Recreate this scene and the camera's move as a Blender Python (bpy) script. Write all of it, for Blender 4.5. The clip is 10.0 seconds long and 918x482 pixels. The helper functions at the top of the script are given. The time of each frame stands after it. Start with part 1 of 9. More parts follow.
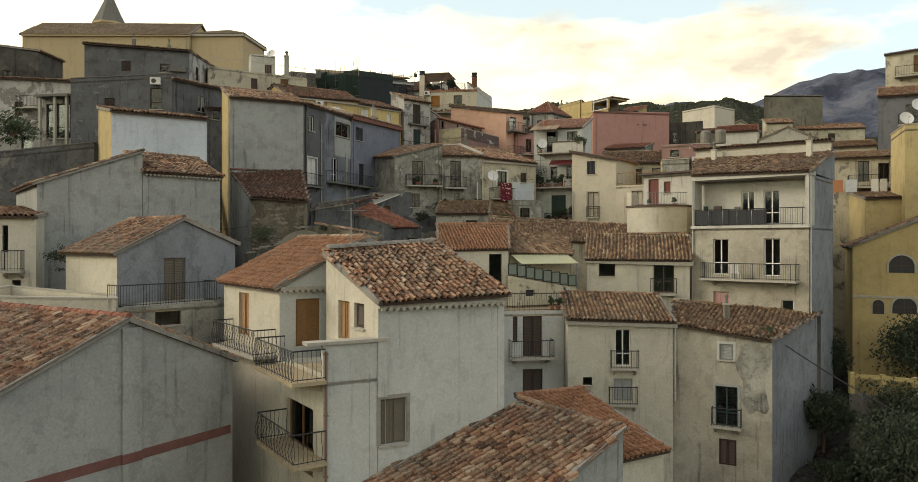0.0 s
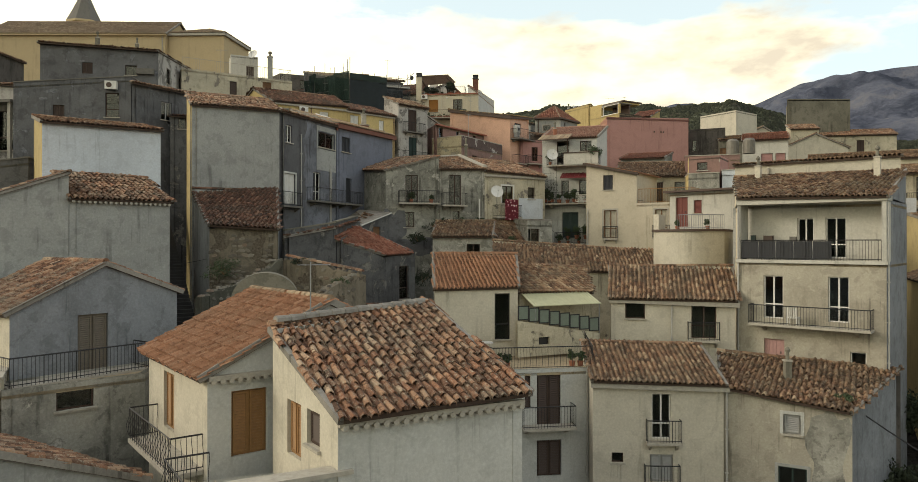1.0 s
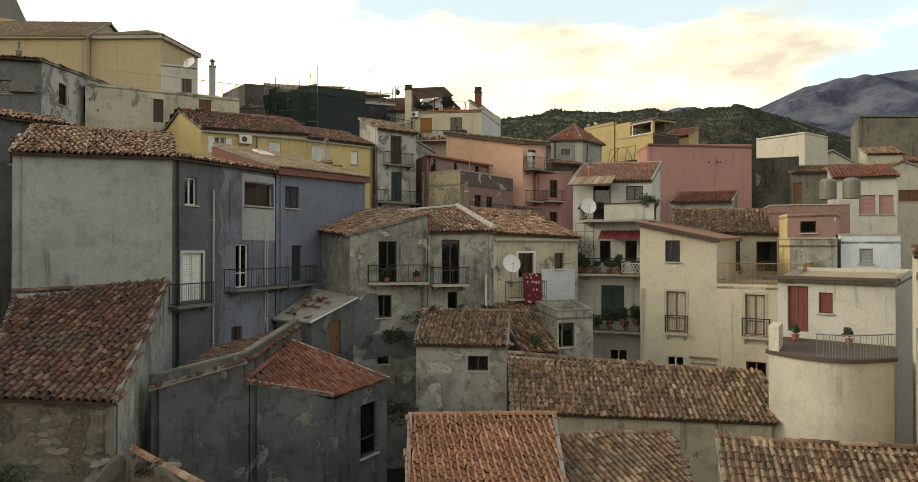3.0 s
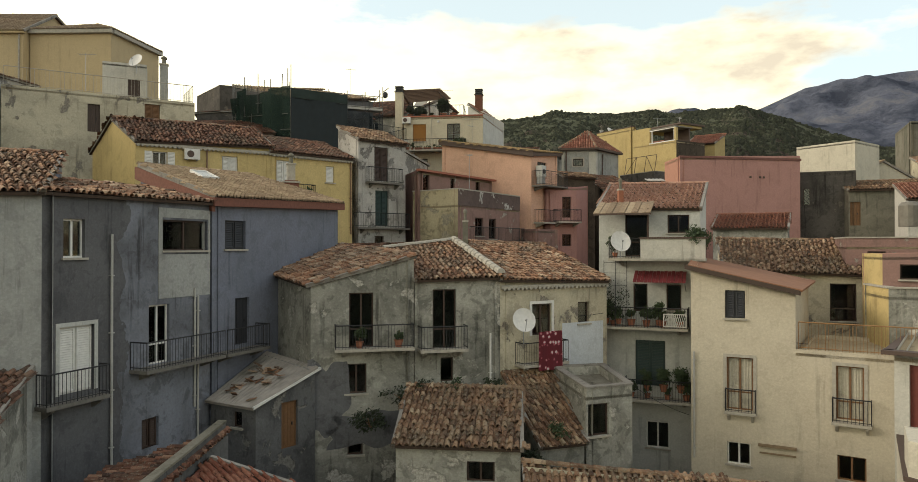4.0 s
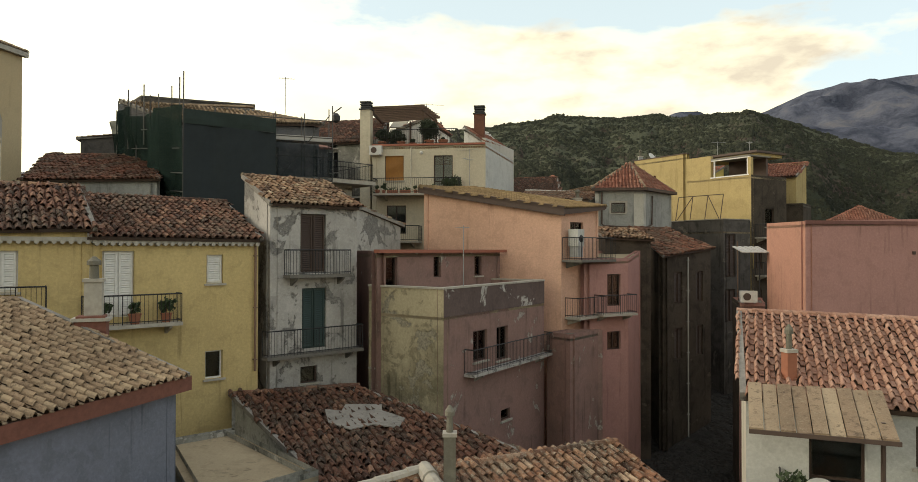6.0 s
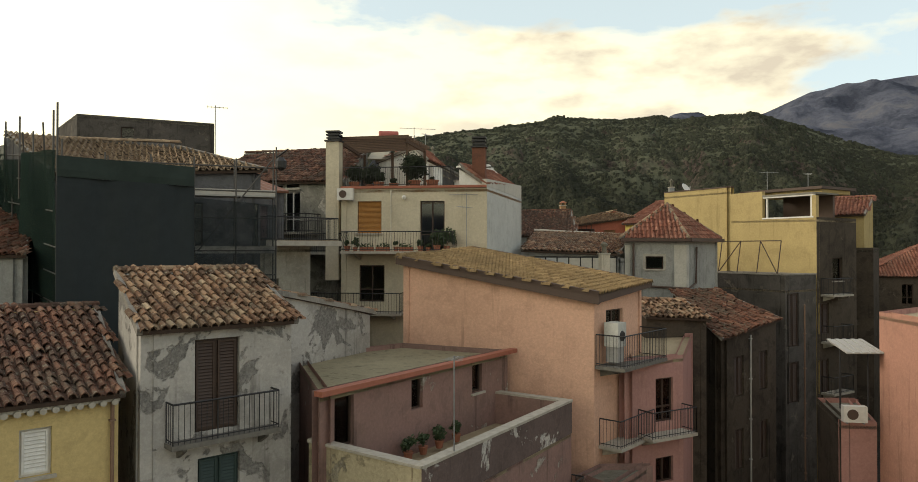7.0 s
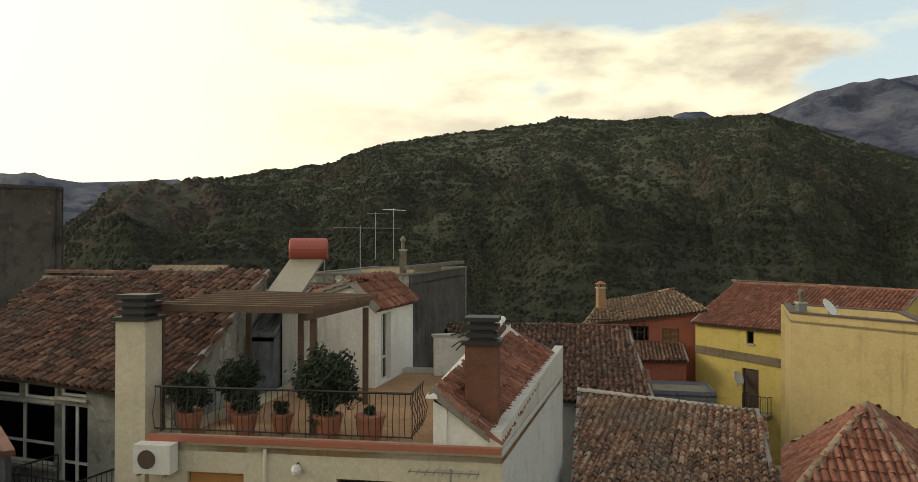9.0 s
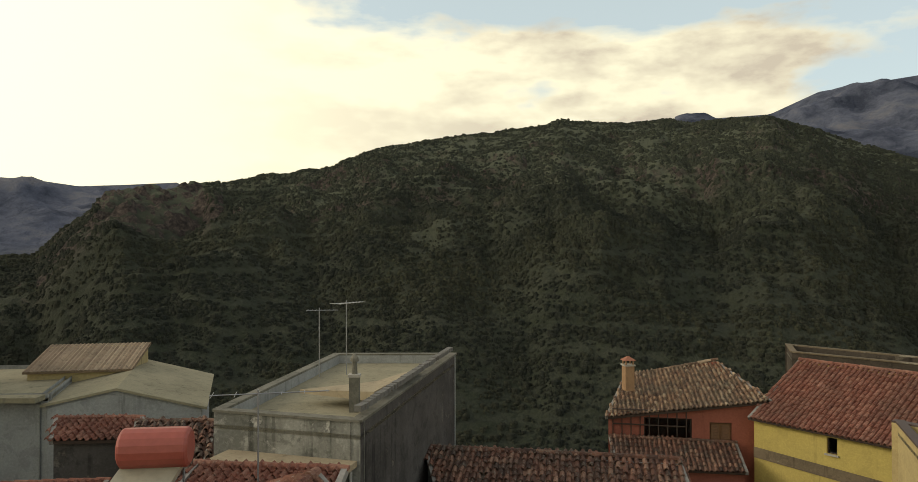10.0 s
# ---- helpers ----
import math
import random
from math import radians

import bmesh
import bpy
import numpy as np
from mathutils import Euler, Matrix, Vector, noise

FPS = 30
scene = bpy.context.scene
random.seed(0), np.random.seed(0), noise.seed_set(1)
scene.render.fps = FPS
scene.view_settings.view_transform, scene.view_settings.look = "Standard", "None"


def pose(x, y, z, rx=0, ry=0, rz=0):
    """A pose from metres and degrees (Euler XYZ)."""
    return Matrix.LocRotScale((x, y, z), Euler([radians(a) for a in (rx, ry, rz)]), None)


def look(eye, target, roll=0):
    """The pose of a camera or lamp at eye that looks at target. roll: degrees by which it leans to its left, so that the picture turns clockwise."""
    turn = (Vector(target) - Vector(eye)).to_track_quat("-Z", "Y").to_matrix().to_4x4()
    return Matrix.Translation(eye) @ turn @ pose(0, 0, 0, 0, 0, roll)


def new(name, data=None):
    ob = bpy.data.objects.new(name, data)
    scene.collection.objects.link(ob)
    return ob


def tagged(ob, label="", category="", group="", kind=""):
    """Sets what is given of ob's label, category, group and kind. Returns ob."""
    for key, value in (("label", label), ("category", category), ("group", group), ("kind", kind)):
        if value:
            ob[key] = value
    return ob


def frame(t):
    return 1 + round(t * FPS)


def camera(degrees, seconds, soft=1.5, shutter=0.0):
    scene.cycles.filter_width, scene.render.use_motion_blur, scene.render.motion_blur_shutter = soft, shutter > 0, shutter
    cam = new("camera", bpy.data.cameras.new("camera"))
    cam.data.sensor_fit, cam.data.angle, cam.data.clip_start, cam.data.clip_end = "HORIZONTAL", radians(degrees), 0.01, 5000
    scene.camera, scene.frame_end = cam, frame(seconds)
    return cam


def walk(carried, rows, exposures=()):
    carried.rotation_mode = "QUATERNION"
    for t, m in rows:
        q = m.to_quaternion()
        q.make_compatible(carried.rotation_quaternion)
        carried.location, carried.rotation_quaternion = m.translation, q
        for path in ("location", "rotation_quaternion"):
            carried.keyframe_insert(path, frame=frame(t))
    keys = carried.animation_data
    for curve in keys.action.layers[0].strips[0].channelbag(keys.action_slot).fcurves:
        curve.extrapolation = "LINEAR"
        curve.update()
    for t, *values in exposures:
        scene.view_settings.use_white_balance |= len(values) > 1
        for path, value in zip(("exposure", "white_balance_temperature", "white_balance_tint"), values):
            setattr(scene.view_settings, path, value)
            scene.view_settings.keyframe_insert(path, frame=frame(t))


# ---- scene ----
cam = camera(66.0, 10.0, soft=0.6)
METRES, EYE, TILT, LEAN, TURN = 60.0, 14.0, 0.0, 0.0, 0.0
ROWS = [
    (0.0, 0.0000, 0.0000, 0.0000, -0.000, 0.061, -0.030),
    (0.5, 0.0005, 0.0619, 0.0152, 0.011, 0.133, -0.030),
    (1.0, 0.0006, 0.1228, 0.0306, 0.022, 0.189, -0.020),
    (1.5, 0.0010, 0.1930, 0.0518, 0.022, 0.261, -0.040),
    (2.0, 0.0013, 0.2653, 0.0755, 0.017, 0.294, -0.040),
    (2.5, 0.0020, 0.3404, 0.0976, 0.033, 0.372, -0.020),
    (4.0, 0.0051, 0.5702, 0.1525, -0.006, 0.511, 0.040),
    (4.5, 0.0073, 0.6498, 0.1731, -0.000, 0.583, 0.020),
    (5.0, 0.0098, 0.7312, 0.1939, 0.000, 0.639, -0.020),
    (5.5, 0.0114, 0.8132, 0.2156, -0.022, 0.667, -0.070),
    (7.0, 0.0182, 1.0638, 0.3007, -0.083, 0.706, -0.050),
    (7.5, 0.0200, 1.1498, 0.3323, -0.111, 0.622, -0.020),
    (8.0, 0.0217, 1.2366, 0.3614, -0.161, 0.617, 0.010),
    (8.5, 0.0250, 1.3223, 0.3892, -0.056, 0.556, -0.060),
    (9.0, 0.0276, 1.4087, 0.4175, -0.011, 0.550, -0.080),
    (9.5, 0.0333, 1.4929, 0.4469, 0.061, 0.628, 0.140),
    (10.0, 0.0380, 1.5770, 0.4761, 0.050, 0.650, 0.110),
]
walk(cam, [(t, pose(0, 0, EYE, TILT, LEAN, TURN) @ pose(METRES * x, METRES * y, METRES * z, 90 + pitch, roll, yaw)) for t, x, y, z, yaw, pitch, roll in ROWS],
     [(0.0, 0.06, 6950, 10), (5.5, 0.02, 6950, 10), (7.5, -0.20, 6950, 10), (9.0, -0.32, 6950, 10), (10.0, -0.42, 6950, 10)])


# ---------------------------------------------------------------- light and sky
SUN_AZ, SUN_EL = radians(-88), radians(24)      # veiled by cloud, to the left
SUN_DIR = Vector((math.sin(SUN_AZ) * math.cos(SUN_EL), math.cos(SUN_AZ) * math.cos(SUN_EL), math.sin(SUN_EL)))


def nodes_of(owner):
    owner.use_nodes = True
    tree = owner.node_tree
    tree.nodes.clear()
    return tree


def N(tree, kind, inputs=None, **props):
    n = tree.nodes.new(kind)
    if "operation" in props:
        n.operation = props["operation"]
    if "use_clamp" in props:
        n.use_clamp = props["use_clamp"]
    if "data_type" in props:
        n.data_type, n.blend_type = props["data_type"], props["blend_type"]
    if "sky_type" in props:
        n.sky_type, n.sun_disc, n.sun_elevation, n.sun_rotation = props["sky_type"], props["sun_disc"], props["sun_elevation"], props["sun_rotation"]
        n.altitude, n.dust_density = props["altitude"], props["dust_density"]
    for k, v in (inputs or {}).items():
        sock = n.inputs[k]
        if isinstance(v, bpy.types.NodeSocket):
            tree.links.new(v, sock)
        else:
            sock.default_value = v
    return n


def ramp(tree, fac, stops):
    r = N(tree, "ShaderNodeValToRGB", {"Fac": fac})
    els = r.color_ramp.elements
    while len(els) < len(stops):
        els.new(0.5)
    for e, (p, c) in zip(els, stops):
        e.position = p
        e.color = (*c, 1) if len(c) == 3 else c
    return r.outputs["Color"]


def mix(tree, fac, a, b, blend="MIX"):
    m = N(tree, "ShaderNodeMix", data_type="RGBA", blend_type=blend)
    for key, v in (("Factor", fac), ("A", a), ("B", b)):
        sock = [s for s in m.inputs if s.name == key and (s.type == ("VALUE" if key == "Factor" else "RGBA"))][0]
        if isinstance(v, bpy.types.NodeSocket):
            tree.links.new(v, sock)
        else:
            sock.default_value = v if key == "Factor" else (*v, 1)
    return [s for s in m.outputs if s.type == "RGBA"][0]


def calc(tree, op, a, b=0.0, clamp=False):
    m = N(tree, "ShaderNodeMath", operation=op, use_clamp=clamp)
    for i, v in enumerate((a, b)):
        if isinstance(v, bpy.types.NodeSocket):
            tree.links.new(v, m.inputs[i])
        else:
            m.inputs[i].default_value = v
    return m.outputs[0]


def make_world():
    w = bpy.data.worlds.new("sky")
    scene.world = w
    t = nodes_of(w)
    way = N(t, "ShaderNodeTexCoord").outputs["Generated"]
    sky = N(t, "ShaderNodeTexSky", sky_type="NISHITA", sun_disc=False, sun_elevation=SUN_EL, sun_rotation=SUN_AZ, altitude=400.0, dust_density=2.0)
    blue = mix(t, 1.0, sky.outputs[0], (SKY_GAIN,) * 3, "MULTIPLY")
    stretched = N(t, "ShaderNodeMapping", {"Vector": way, "Scale": (1.0, 1.0, 2.6), "Location": (0.52, 0.1, 0.33)}).outputs[0]
    puffs = N(t, "ShaderNodeTexNoise", {"Vector": stretched, "Scale": 4.2, "Detail": 7.0, "Roughness": 0.50, "Distortion": 0.2}).outputs[0]
    wisps = N(t, "ShaderNodeTexNoise", {"Vector": stretched, "Scale": 9.0, "Detail": 6.0, "Roughness": 0.55}).outputs[0]
    dot = N(t, "ShaderNodeVectorMath", {0: way, 1: tuple(SUN_DIR)}, operation="DOT_PRODUCT").outputs["Value"]
    near = calc(t, "POWER", calc(t, "MAXIMUM", dot, 0.0), 1.3)
    part = N(t, "ShaderNodeSeparateXYZ", {"Vector": way})
    rise = calc(t, "MAXIMUM", part.outputs["Z"], 0.0)
    # the cloud deck lies low, higher towards the hidden sun, and opens to pale blue above and away from it
    edge = calc(t, "SUBTRACT", 0.268, calc(t, "MULTIPLY", part.outputs["X"], 0.13))
    deck = calc(t, "MULTIPLY", calc(t, "SUBTRACT", edge, calc(t, "MINIMUM", rise, 0.6)), 1.7)
    cover = calc(t, "ADD", calc(t, "ADD", calc(t, "MULTIPLY", puffs, 1.15), calc(t, "MULTIPLY", wisps, 0.35)), calc(t, "SUBTRACT", deck, 0.185))
    # a closed veil of thin cloud lies round the hidden sun
    veil = calc(t, "MULTIPLY", calc(t, "MAXIMUM", calc(t, "SUBTRACT", 0.02, part.outputs["X"]), 0.0), 0.9)
    cover = calc(t, "ADD", cover, veil)
    # a bright bank of cloud rises from the low middle to the right, with open blue above it and at its end
    ahead = calc(t, "MAXIMUM", part.outputs["Y"], 0.05)
    across, height = calc(t, "DIVIDE", part.outputs["X"], ahead), calc(t, "DIVIDE", part.outputs["Z"], ahead)
    off = calc(t, "SUBTRACT", height, calc(t, "ADD", 0.243, calc(t, "MULTIPLY", calc(t, "MAXIMUM", calc(t, "ADD", across, 0.05), 0.0), 0.12)))
    bank = calc(t, "SUBTRACT", 1.0, calc(t, "MINIMUM", calc(t, "MULTIPLY", calc(t, "ABSOLUTE", off), 13.0), 1.0))
    gap = calc(t, "SUBTRACT", 1.0, calc(t, "MINIMUM", calc(t, "MULTIPLY", calc(t, "ABSOLUTE", calc(t, "SUBTRACT", off, 0.115)), 14.0), 1.0))
    gap = calc(t, "MULTIPLY", gap, ramp(t, calc(t, "ADD", across, 0.5), [(0.15, (0, 0, 0)), (0.42, (1, 1, 1))]))
    end = calc(t, "MULTIPLY", ramp(t, calc(t, "MULTIPLY", across, 0.5), [(0.19, (0, 0, 0)), (0.27, (1, 1, 1))]), ramp(t, height, [(0.17, (0, 0, 0)), (0.25, (1, 1, 1))]))
    shape = calc(t, "SUBTRACT", calc(t, "MULTIPLY", bank, 0.17), calc(t, "ADD", calc(t, "MULTIPLY", gap, 0.30), calc(t, "MULTIPLY", end, 0.10)))
    cover = calc(t, "ADD", cover, calc(t, "MULTIPLY", shape, ramp(t, part.outputs["Y"], [(0.2, (0, 0, 0)), (0.5, (1, 1, 1))])))
    mask = ramp(t, cover, [(0.43, (0, 0, 0)), (0.57, (1, 1, 1))])
    grain = calc(t, "ADD", calc(t, "MULTIPLY", puffs, 0.45), calc(t, "MULTIPLY", wisps, 0.55))
    shade = ramp(t, grain, [(0.44, (1.0, 0.97, 0.74)), (0.58, (0.62, 0.565, 0.46))])
    shade = mix(t, ramp(t, calc(t, "ADD", part.outputs["X"], 0.35), [(0.0, (0, 0, 0)), (0.5, (1, 1, 1))]), (1.0, 0.97, 0.74), shade)
    glow = calc(t, "ADD", calc(t, "MULTIPLY", near, CLOUD_GLOW), CLOUD_BASE)
    low = N(t, "ShaderNodeVectorMath", {0: shade, "Scale": glow}, operation="SCALE").outputs[0]
    high = mix(t, wisps, (0.93 * ZENITH, 0.97 * ZENITH, 1.02 * ZENITH), (0.78 * ZENITH, 0.82 * ZENITH, 0.87 * ZENITH))
    cloud = mix(t, ramp(t, rise, [(0.34, (0, 0, 0)), (0.75, (1, 1, 1))]), low, high)
    haze = mix(t, 0.6, blue, (0.98, 1.14, 1.10))
    total = mix(t, mask, haze, cloud)
    total = mix(t, ramp(t, rise, [(0.36, (0, 0, 0)), (0.75, (1, 1, 1))]), total, high)
    bg = N(t, "ShaderNodeBackground", {"Color": total, "Strength": 1.0})
    t.links.new(bg.outputs[0], N(t, "ShaderNodeOutputWorld").inputs[0])


SKY_GAIN, CLOUD_BASE, CLOUD_GLOW, ZENITH = 0.24, 1.38, 0.72, 0.80
make_world()
sun = new("sun", bpy.data.lights.new("sun", "SUN"))
sun.data.energy, sun.data.angle, sun.data.color = 1.7, radians(18), (1.0, 0.92, 0.80)
sun.matrix_world = look(SUN_DIR * 300, (0, 0, 0))

# ---------------------------------------------------------------- materials
MATS = {}


def shader(name):
    m = bpy.data.materials.new(name)
    t = nodes_of(m)
    b = N(t, "ShaderNodeBsdfPrincipled")
    t.links.new(b.outputs[0], N(t, "ShaderNodeOutputMaterial").inputs[0])
    MATS[name] = m
    return t, b


def set_in(t, b, **kw):
    for k, v in kw.items():
        sock = b.inputs[k.replace("_", " ")]
        if isinstance(v, bpy.types.NodeSocket):
            t.links.new(v, sock)
        else:
            sock.default_value = (*v, 1) if isinstance(v, tuple) and len(v) == 3 else v


def bump(t, height, strength, distance):
    return N(t, "ShaderNodeBump", {"Height": height, "Strength": strength, "Distance": distance}).outputs[0]


def plaster(name, base, stain, amount=0.5, patch=None, patch_amount=0.0, seed=0.0, coat=None):
    """Old wall plaster: soft blotches, mended patches, sparse rain marks, fine grain and, where patch is given, places where it has come off."""
    t, b = shader(name)
    pos = N(t, "ShaderNodeNewGeometry").outputs["Position"]
    here = N(t, "ShaderNodeMapping", {"Vector": pos, "Location": (seed * 7.3, seed * 3.1, seed * 5.7)}).outputs[0]
    blotch = N(t, "ShaderNodeTexNoise", {"Vector": here, "Scale": 0.33, "Detail": 7.0, "Roughness": 0.6, "Distortion": 0.5}).outputs[0]
    mid = N(t, "ShaderNodeTexNoise", {"Vector": here, "Scale": 1.5, "Detail": 8.0, "Roughness": 0.66, "Distortion": 0.4}).outputs[0]
    grain = N(t, "ShaderNodeTexNoise", {"Vector": here, "Scale": 11.0, "Detail": 5.0, "Roughness": 0.7}).outputs[0]
    run = N(t, "ShaderNodeMapping", {"Vector": here, "Scale": (3.4, 3.4, 0.22)}).outputs[0]
    streak = N(t, "ShaderNodeTexNoise", {"Vector": run, "Scale": 1.0, "Detail": 6.0, "Roughness": 0.62}).outputs[0]
    light = base
    if coat:
        # a newer coat begins at a ragged upright edge
        edge = calc(t, "ADD", N(t, "ShaderNodeSeparateXYZ", {"Vector": pos}).outputs["Y"], calc(t, "MULTIPLY", blotch, 2.2))
        base = mix(t, calc(t, "GREATER_THAN", edge, coat[0] + 1.1), base, coat[1])
    f1 = calc(t, "MULTIPLY", ramp(t, blotch, [(0.40, (0, 0, 0)), (0.64, (1, 1, 1))]), min(0.9, amount * 0.95))
    col = mix(t, f1, base, stain)
    mend = ramp(t, mid, [(0.535, (0, 0, 0)), (0.575, (0.7, 0.7, 0.7)), (0.70, (1, 1, 1))])
    col = mix(t, calc(t, "MULTIPLY", mend, min(0.7, amount * 0.75)), col, tuple(0.80 * c for c in stain))
    fresh = ramp(t, mid, [(0.34, (1, 1, 1)), (0.42, (0, 0, 0))])
    col = mix(t, calc(t, "MULTIPLY", fresh, min(0.6, amount * 0.8)), col, tuple(min(0.9, 1.14 * c) for c in light))
    sparse = calc(t, "MULTIPLY", ramp(t, streak, [(0.56, (0, 0, 0)), (0.66, (1, 1, 1))]), ramp(t, blotch, [(0.44, (0, 0, 0)), (0.56, (1, 1, 1))]))
    col = mix(t, calc(t, "MULTIPLY", sparse, min(0.75, amount * 1.15)), col, tuple(0.42 * c for c in stain))
    col = mix(t, calc(t, "MULTIPLY", ramp(t, grain, [(0.40, (0, 0, 0)), (0.72, (1, 1, 1))]), 0.30), col, tuple(0.72 * c for c in stain))
    col = mix(t, calc(t, "MULTIPLY", ramp(t, grain, [(0.28, (1, 1, 1)), (0.46, (0, 0, 0))]), 0.22), col, tuple(min(1, 1.2 * c + 0.02) for c in light))
    height = calc(t, "ADD", calc(t, "MULTIPLY", grain, 0.45), calc(t, "MULTIPLY", mid, 0.5))
    if patch:
        flake = N(t, "ShaderNodeTexNoise", {"Vector": here, "Scale": 0.8, "Detail": 10.0, "Roughness": 0.62, "Distortion": 0.5}).outputs[0]
        m = ramp(t, calc(t, "ADD", calc(t, "MULTIPLY", flake, 0.8), calc(t, "MULTIPLY", mid, 0.2)), [(0.60 - 0.14 * patch_amount, (0, 0, 0)), (0.625 - 0.14 * patch_amount, (1, 1, 1))])
        bare = mix(t, ramp(t, grain, [(0.36, (0, 0, 0)), (0.66, (1, 1, 1))]), tuple(min(1, 1.2 * c) for c in patch), tuple(0.55 * c for c in patch))
        col = mix(t, m, col, bare)
        height = calc(t, "SUBTRACT", height, calc(t, "MULTIPLY", m, 0.8))
    set_in(t, b, Base_Color=col, Roughness=0.92, Normal=bump(t, height, 0.8, 0.04))
    b.inputs["Specular IOR Level"].default_value = 0.12


def tile_mat(name, stops, lichen=0.35, lichen_col=(0.22, 0.20, 0.14)):
    """Fired clay tiles, each of its own shade, with lichen, pale crusts and soot in patches."""
    t, b = shader(name)
    geo = N(t, "ShaderNodeNewGeometry")
    rnd = calc(t, "FRACT", calc(t, "ADD", geo.outputs["Random Per Island"], N(t, "ShaderNodeObjectInfo").outputs["Random"]))
    col = ramp(t, rnd, stops + [(1.001, tuple(1.3 * c for c in stops[-1][1]))])
    big = N(t, "ShaderNodeTexNoise", {"Vector": geo.outputs["Position"], "Scale": 0.55, "Detail": 6.0, "Roughness": 0.65}).outputs[0]
    spot = N(t, "ShaderNodeTexNoise", {"Vector": geo.outputs["Position"], "Scale": 6.5, "Detail": 6.0, "Roughness": 0.72}).outputs[0]
    fine = N(t, "ShaderNodeTexNoise", {"Vector": geo.outputs["Position"], "Scale": 21.0, "Detail": 4.0, "Roughness": 0.7}).outputs[0]
    col = mix(t, calc(t, "MULTIPLY", ramp(t, big, [(0.36, (0, 0, 0)), (0.64, (1, 1, 1))]), 0.45), col, tuple(0.55 * c for c in stops[len(stops) // 2][1]))
    f = calc(t, "MULTIPLY", ramp(t, calc(t, "ADD", calc(t, "MULTIPLY", big, 0.45), calc(t, "MULTIPLY", spot, 0.55)), [(0.47, (0, 0, 0)), (0.60, (1, 1, 1))]), lichen * 1.7)
    col = mix(t, calc(t, "MINIMUM", f, 0.85), col, lichen_col)
    pale = calc(t, "MULTIPLY", ramp(t, calc(t, "ADD", calc(t, "MULTIPLY", spot, 0.5), calc(t, "MULTIPLY", fine, 0.5)), [(0.535, (0, 0, 0)), (0.61, (1, 1, 1))]), 0.2 + lichen)
    col = mix(t, pale, col, tuple(min(1, 2.5 * c) for c in lichen_col))
    soot = calc(t, "MULTIPLY", ramp(t, spot, [(0.34, (1, 1, 1)), (0.48, (0, 0, 0))]), 0.40 + lichen)
    col = mix(t, soot, col, (0.045, 0.034, 0.028))
    set_in(t, b, Base_Color=col, Roughness=0.88, Normal=bump(t, calc(t, "ADD", fine, spot), 0.9, 0.02))
    b.inputs["Specular IOR Level"].default_value = 0.2


def plain(name, base, rough=0.6, metal=0.0, vary=0.3, scale=6.0, relief=0.15):
    """Paint, metal, wood or stone with some wear."""
    t, b = shader(name)
    pos = N(t, "ShaderNodeNewGeometry").outputs["Position"]
    n = N(t, "ShaderNodeTexNoise", {"Vector": pos, "Scale": scale, "Detail": 5.0, "Roughness": 0.65}).outputs[0]
    f = calc(t, "MULTIPLY", ramp(t, n, [(0.38, (0, 0, 0)), (0.72, (1, 1, 1))]), vary)
    col = mix(t, f, base, tuple(0.45 * c for c in base))
    set_in(t, b, Base_Color=col, Roughness=rough, Metallic=metal, Normal=bump(t, n, relief, 0.01))


def glass(name):
    m = bpy.data.materials.new(name)
    t = nodes_of(m)
    fres = N(t, "ShaderNodeFresnel", {"IOR": 1.5}).outputs[0]
    clear = N(t, "ShaderNodeBsdfTransparent", {"Color": (0.75, 0.8, 0.8, 1)})
    gloss = N(t, "ShaderNodeBsdfGlossy", {"Roughness": 0.04})
    both = N(t, "ShaderNodeMixShader", {0: fres})
    t.links.new(clear.outputs[0], both.inputs[1])
    t.links.new(gloss.outputs[0], both.inputs[2])
    t.links.new(both.outputs[0], N(t, "ShaderNodeOutputMaterial").inputs[0])
    MATS[name] = m


def sheer(name, base, clear):
    """Fine netting: part cloth, part gaps."""
    m = bpy.data.materials.new(name)
    t = nodes_of(m)
    pos = N(t, "ShaderNodeNewGeometry").outputs["Position"]
    n = N(t, "ShaderNodeTexNoise", {"Vector": pos, "Scale": 2.5, "Detail": 4.0}).outputs[0]
    gaps = calc(t, "ADD", clear - 0.2, calc(t, "MULTIPLY", n, 0.4))
    both = N(t, "ShaderNodeMixShader", {0: gaps})
    t.links.new(N(t, "ShaderNodeBsdfDiffuse", {"Color": (*base, 1)}).outputs[0], both.inputs[1])
    t.links.new(N(t, "ShaderNodeBsdfTransparent").outputs[0], both.inputs[2])
    t.links.new(both.outputs[0], N(t, "ShaderNodeOutputMaterial").inputs[0])
    MATS[name] = m


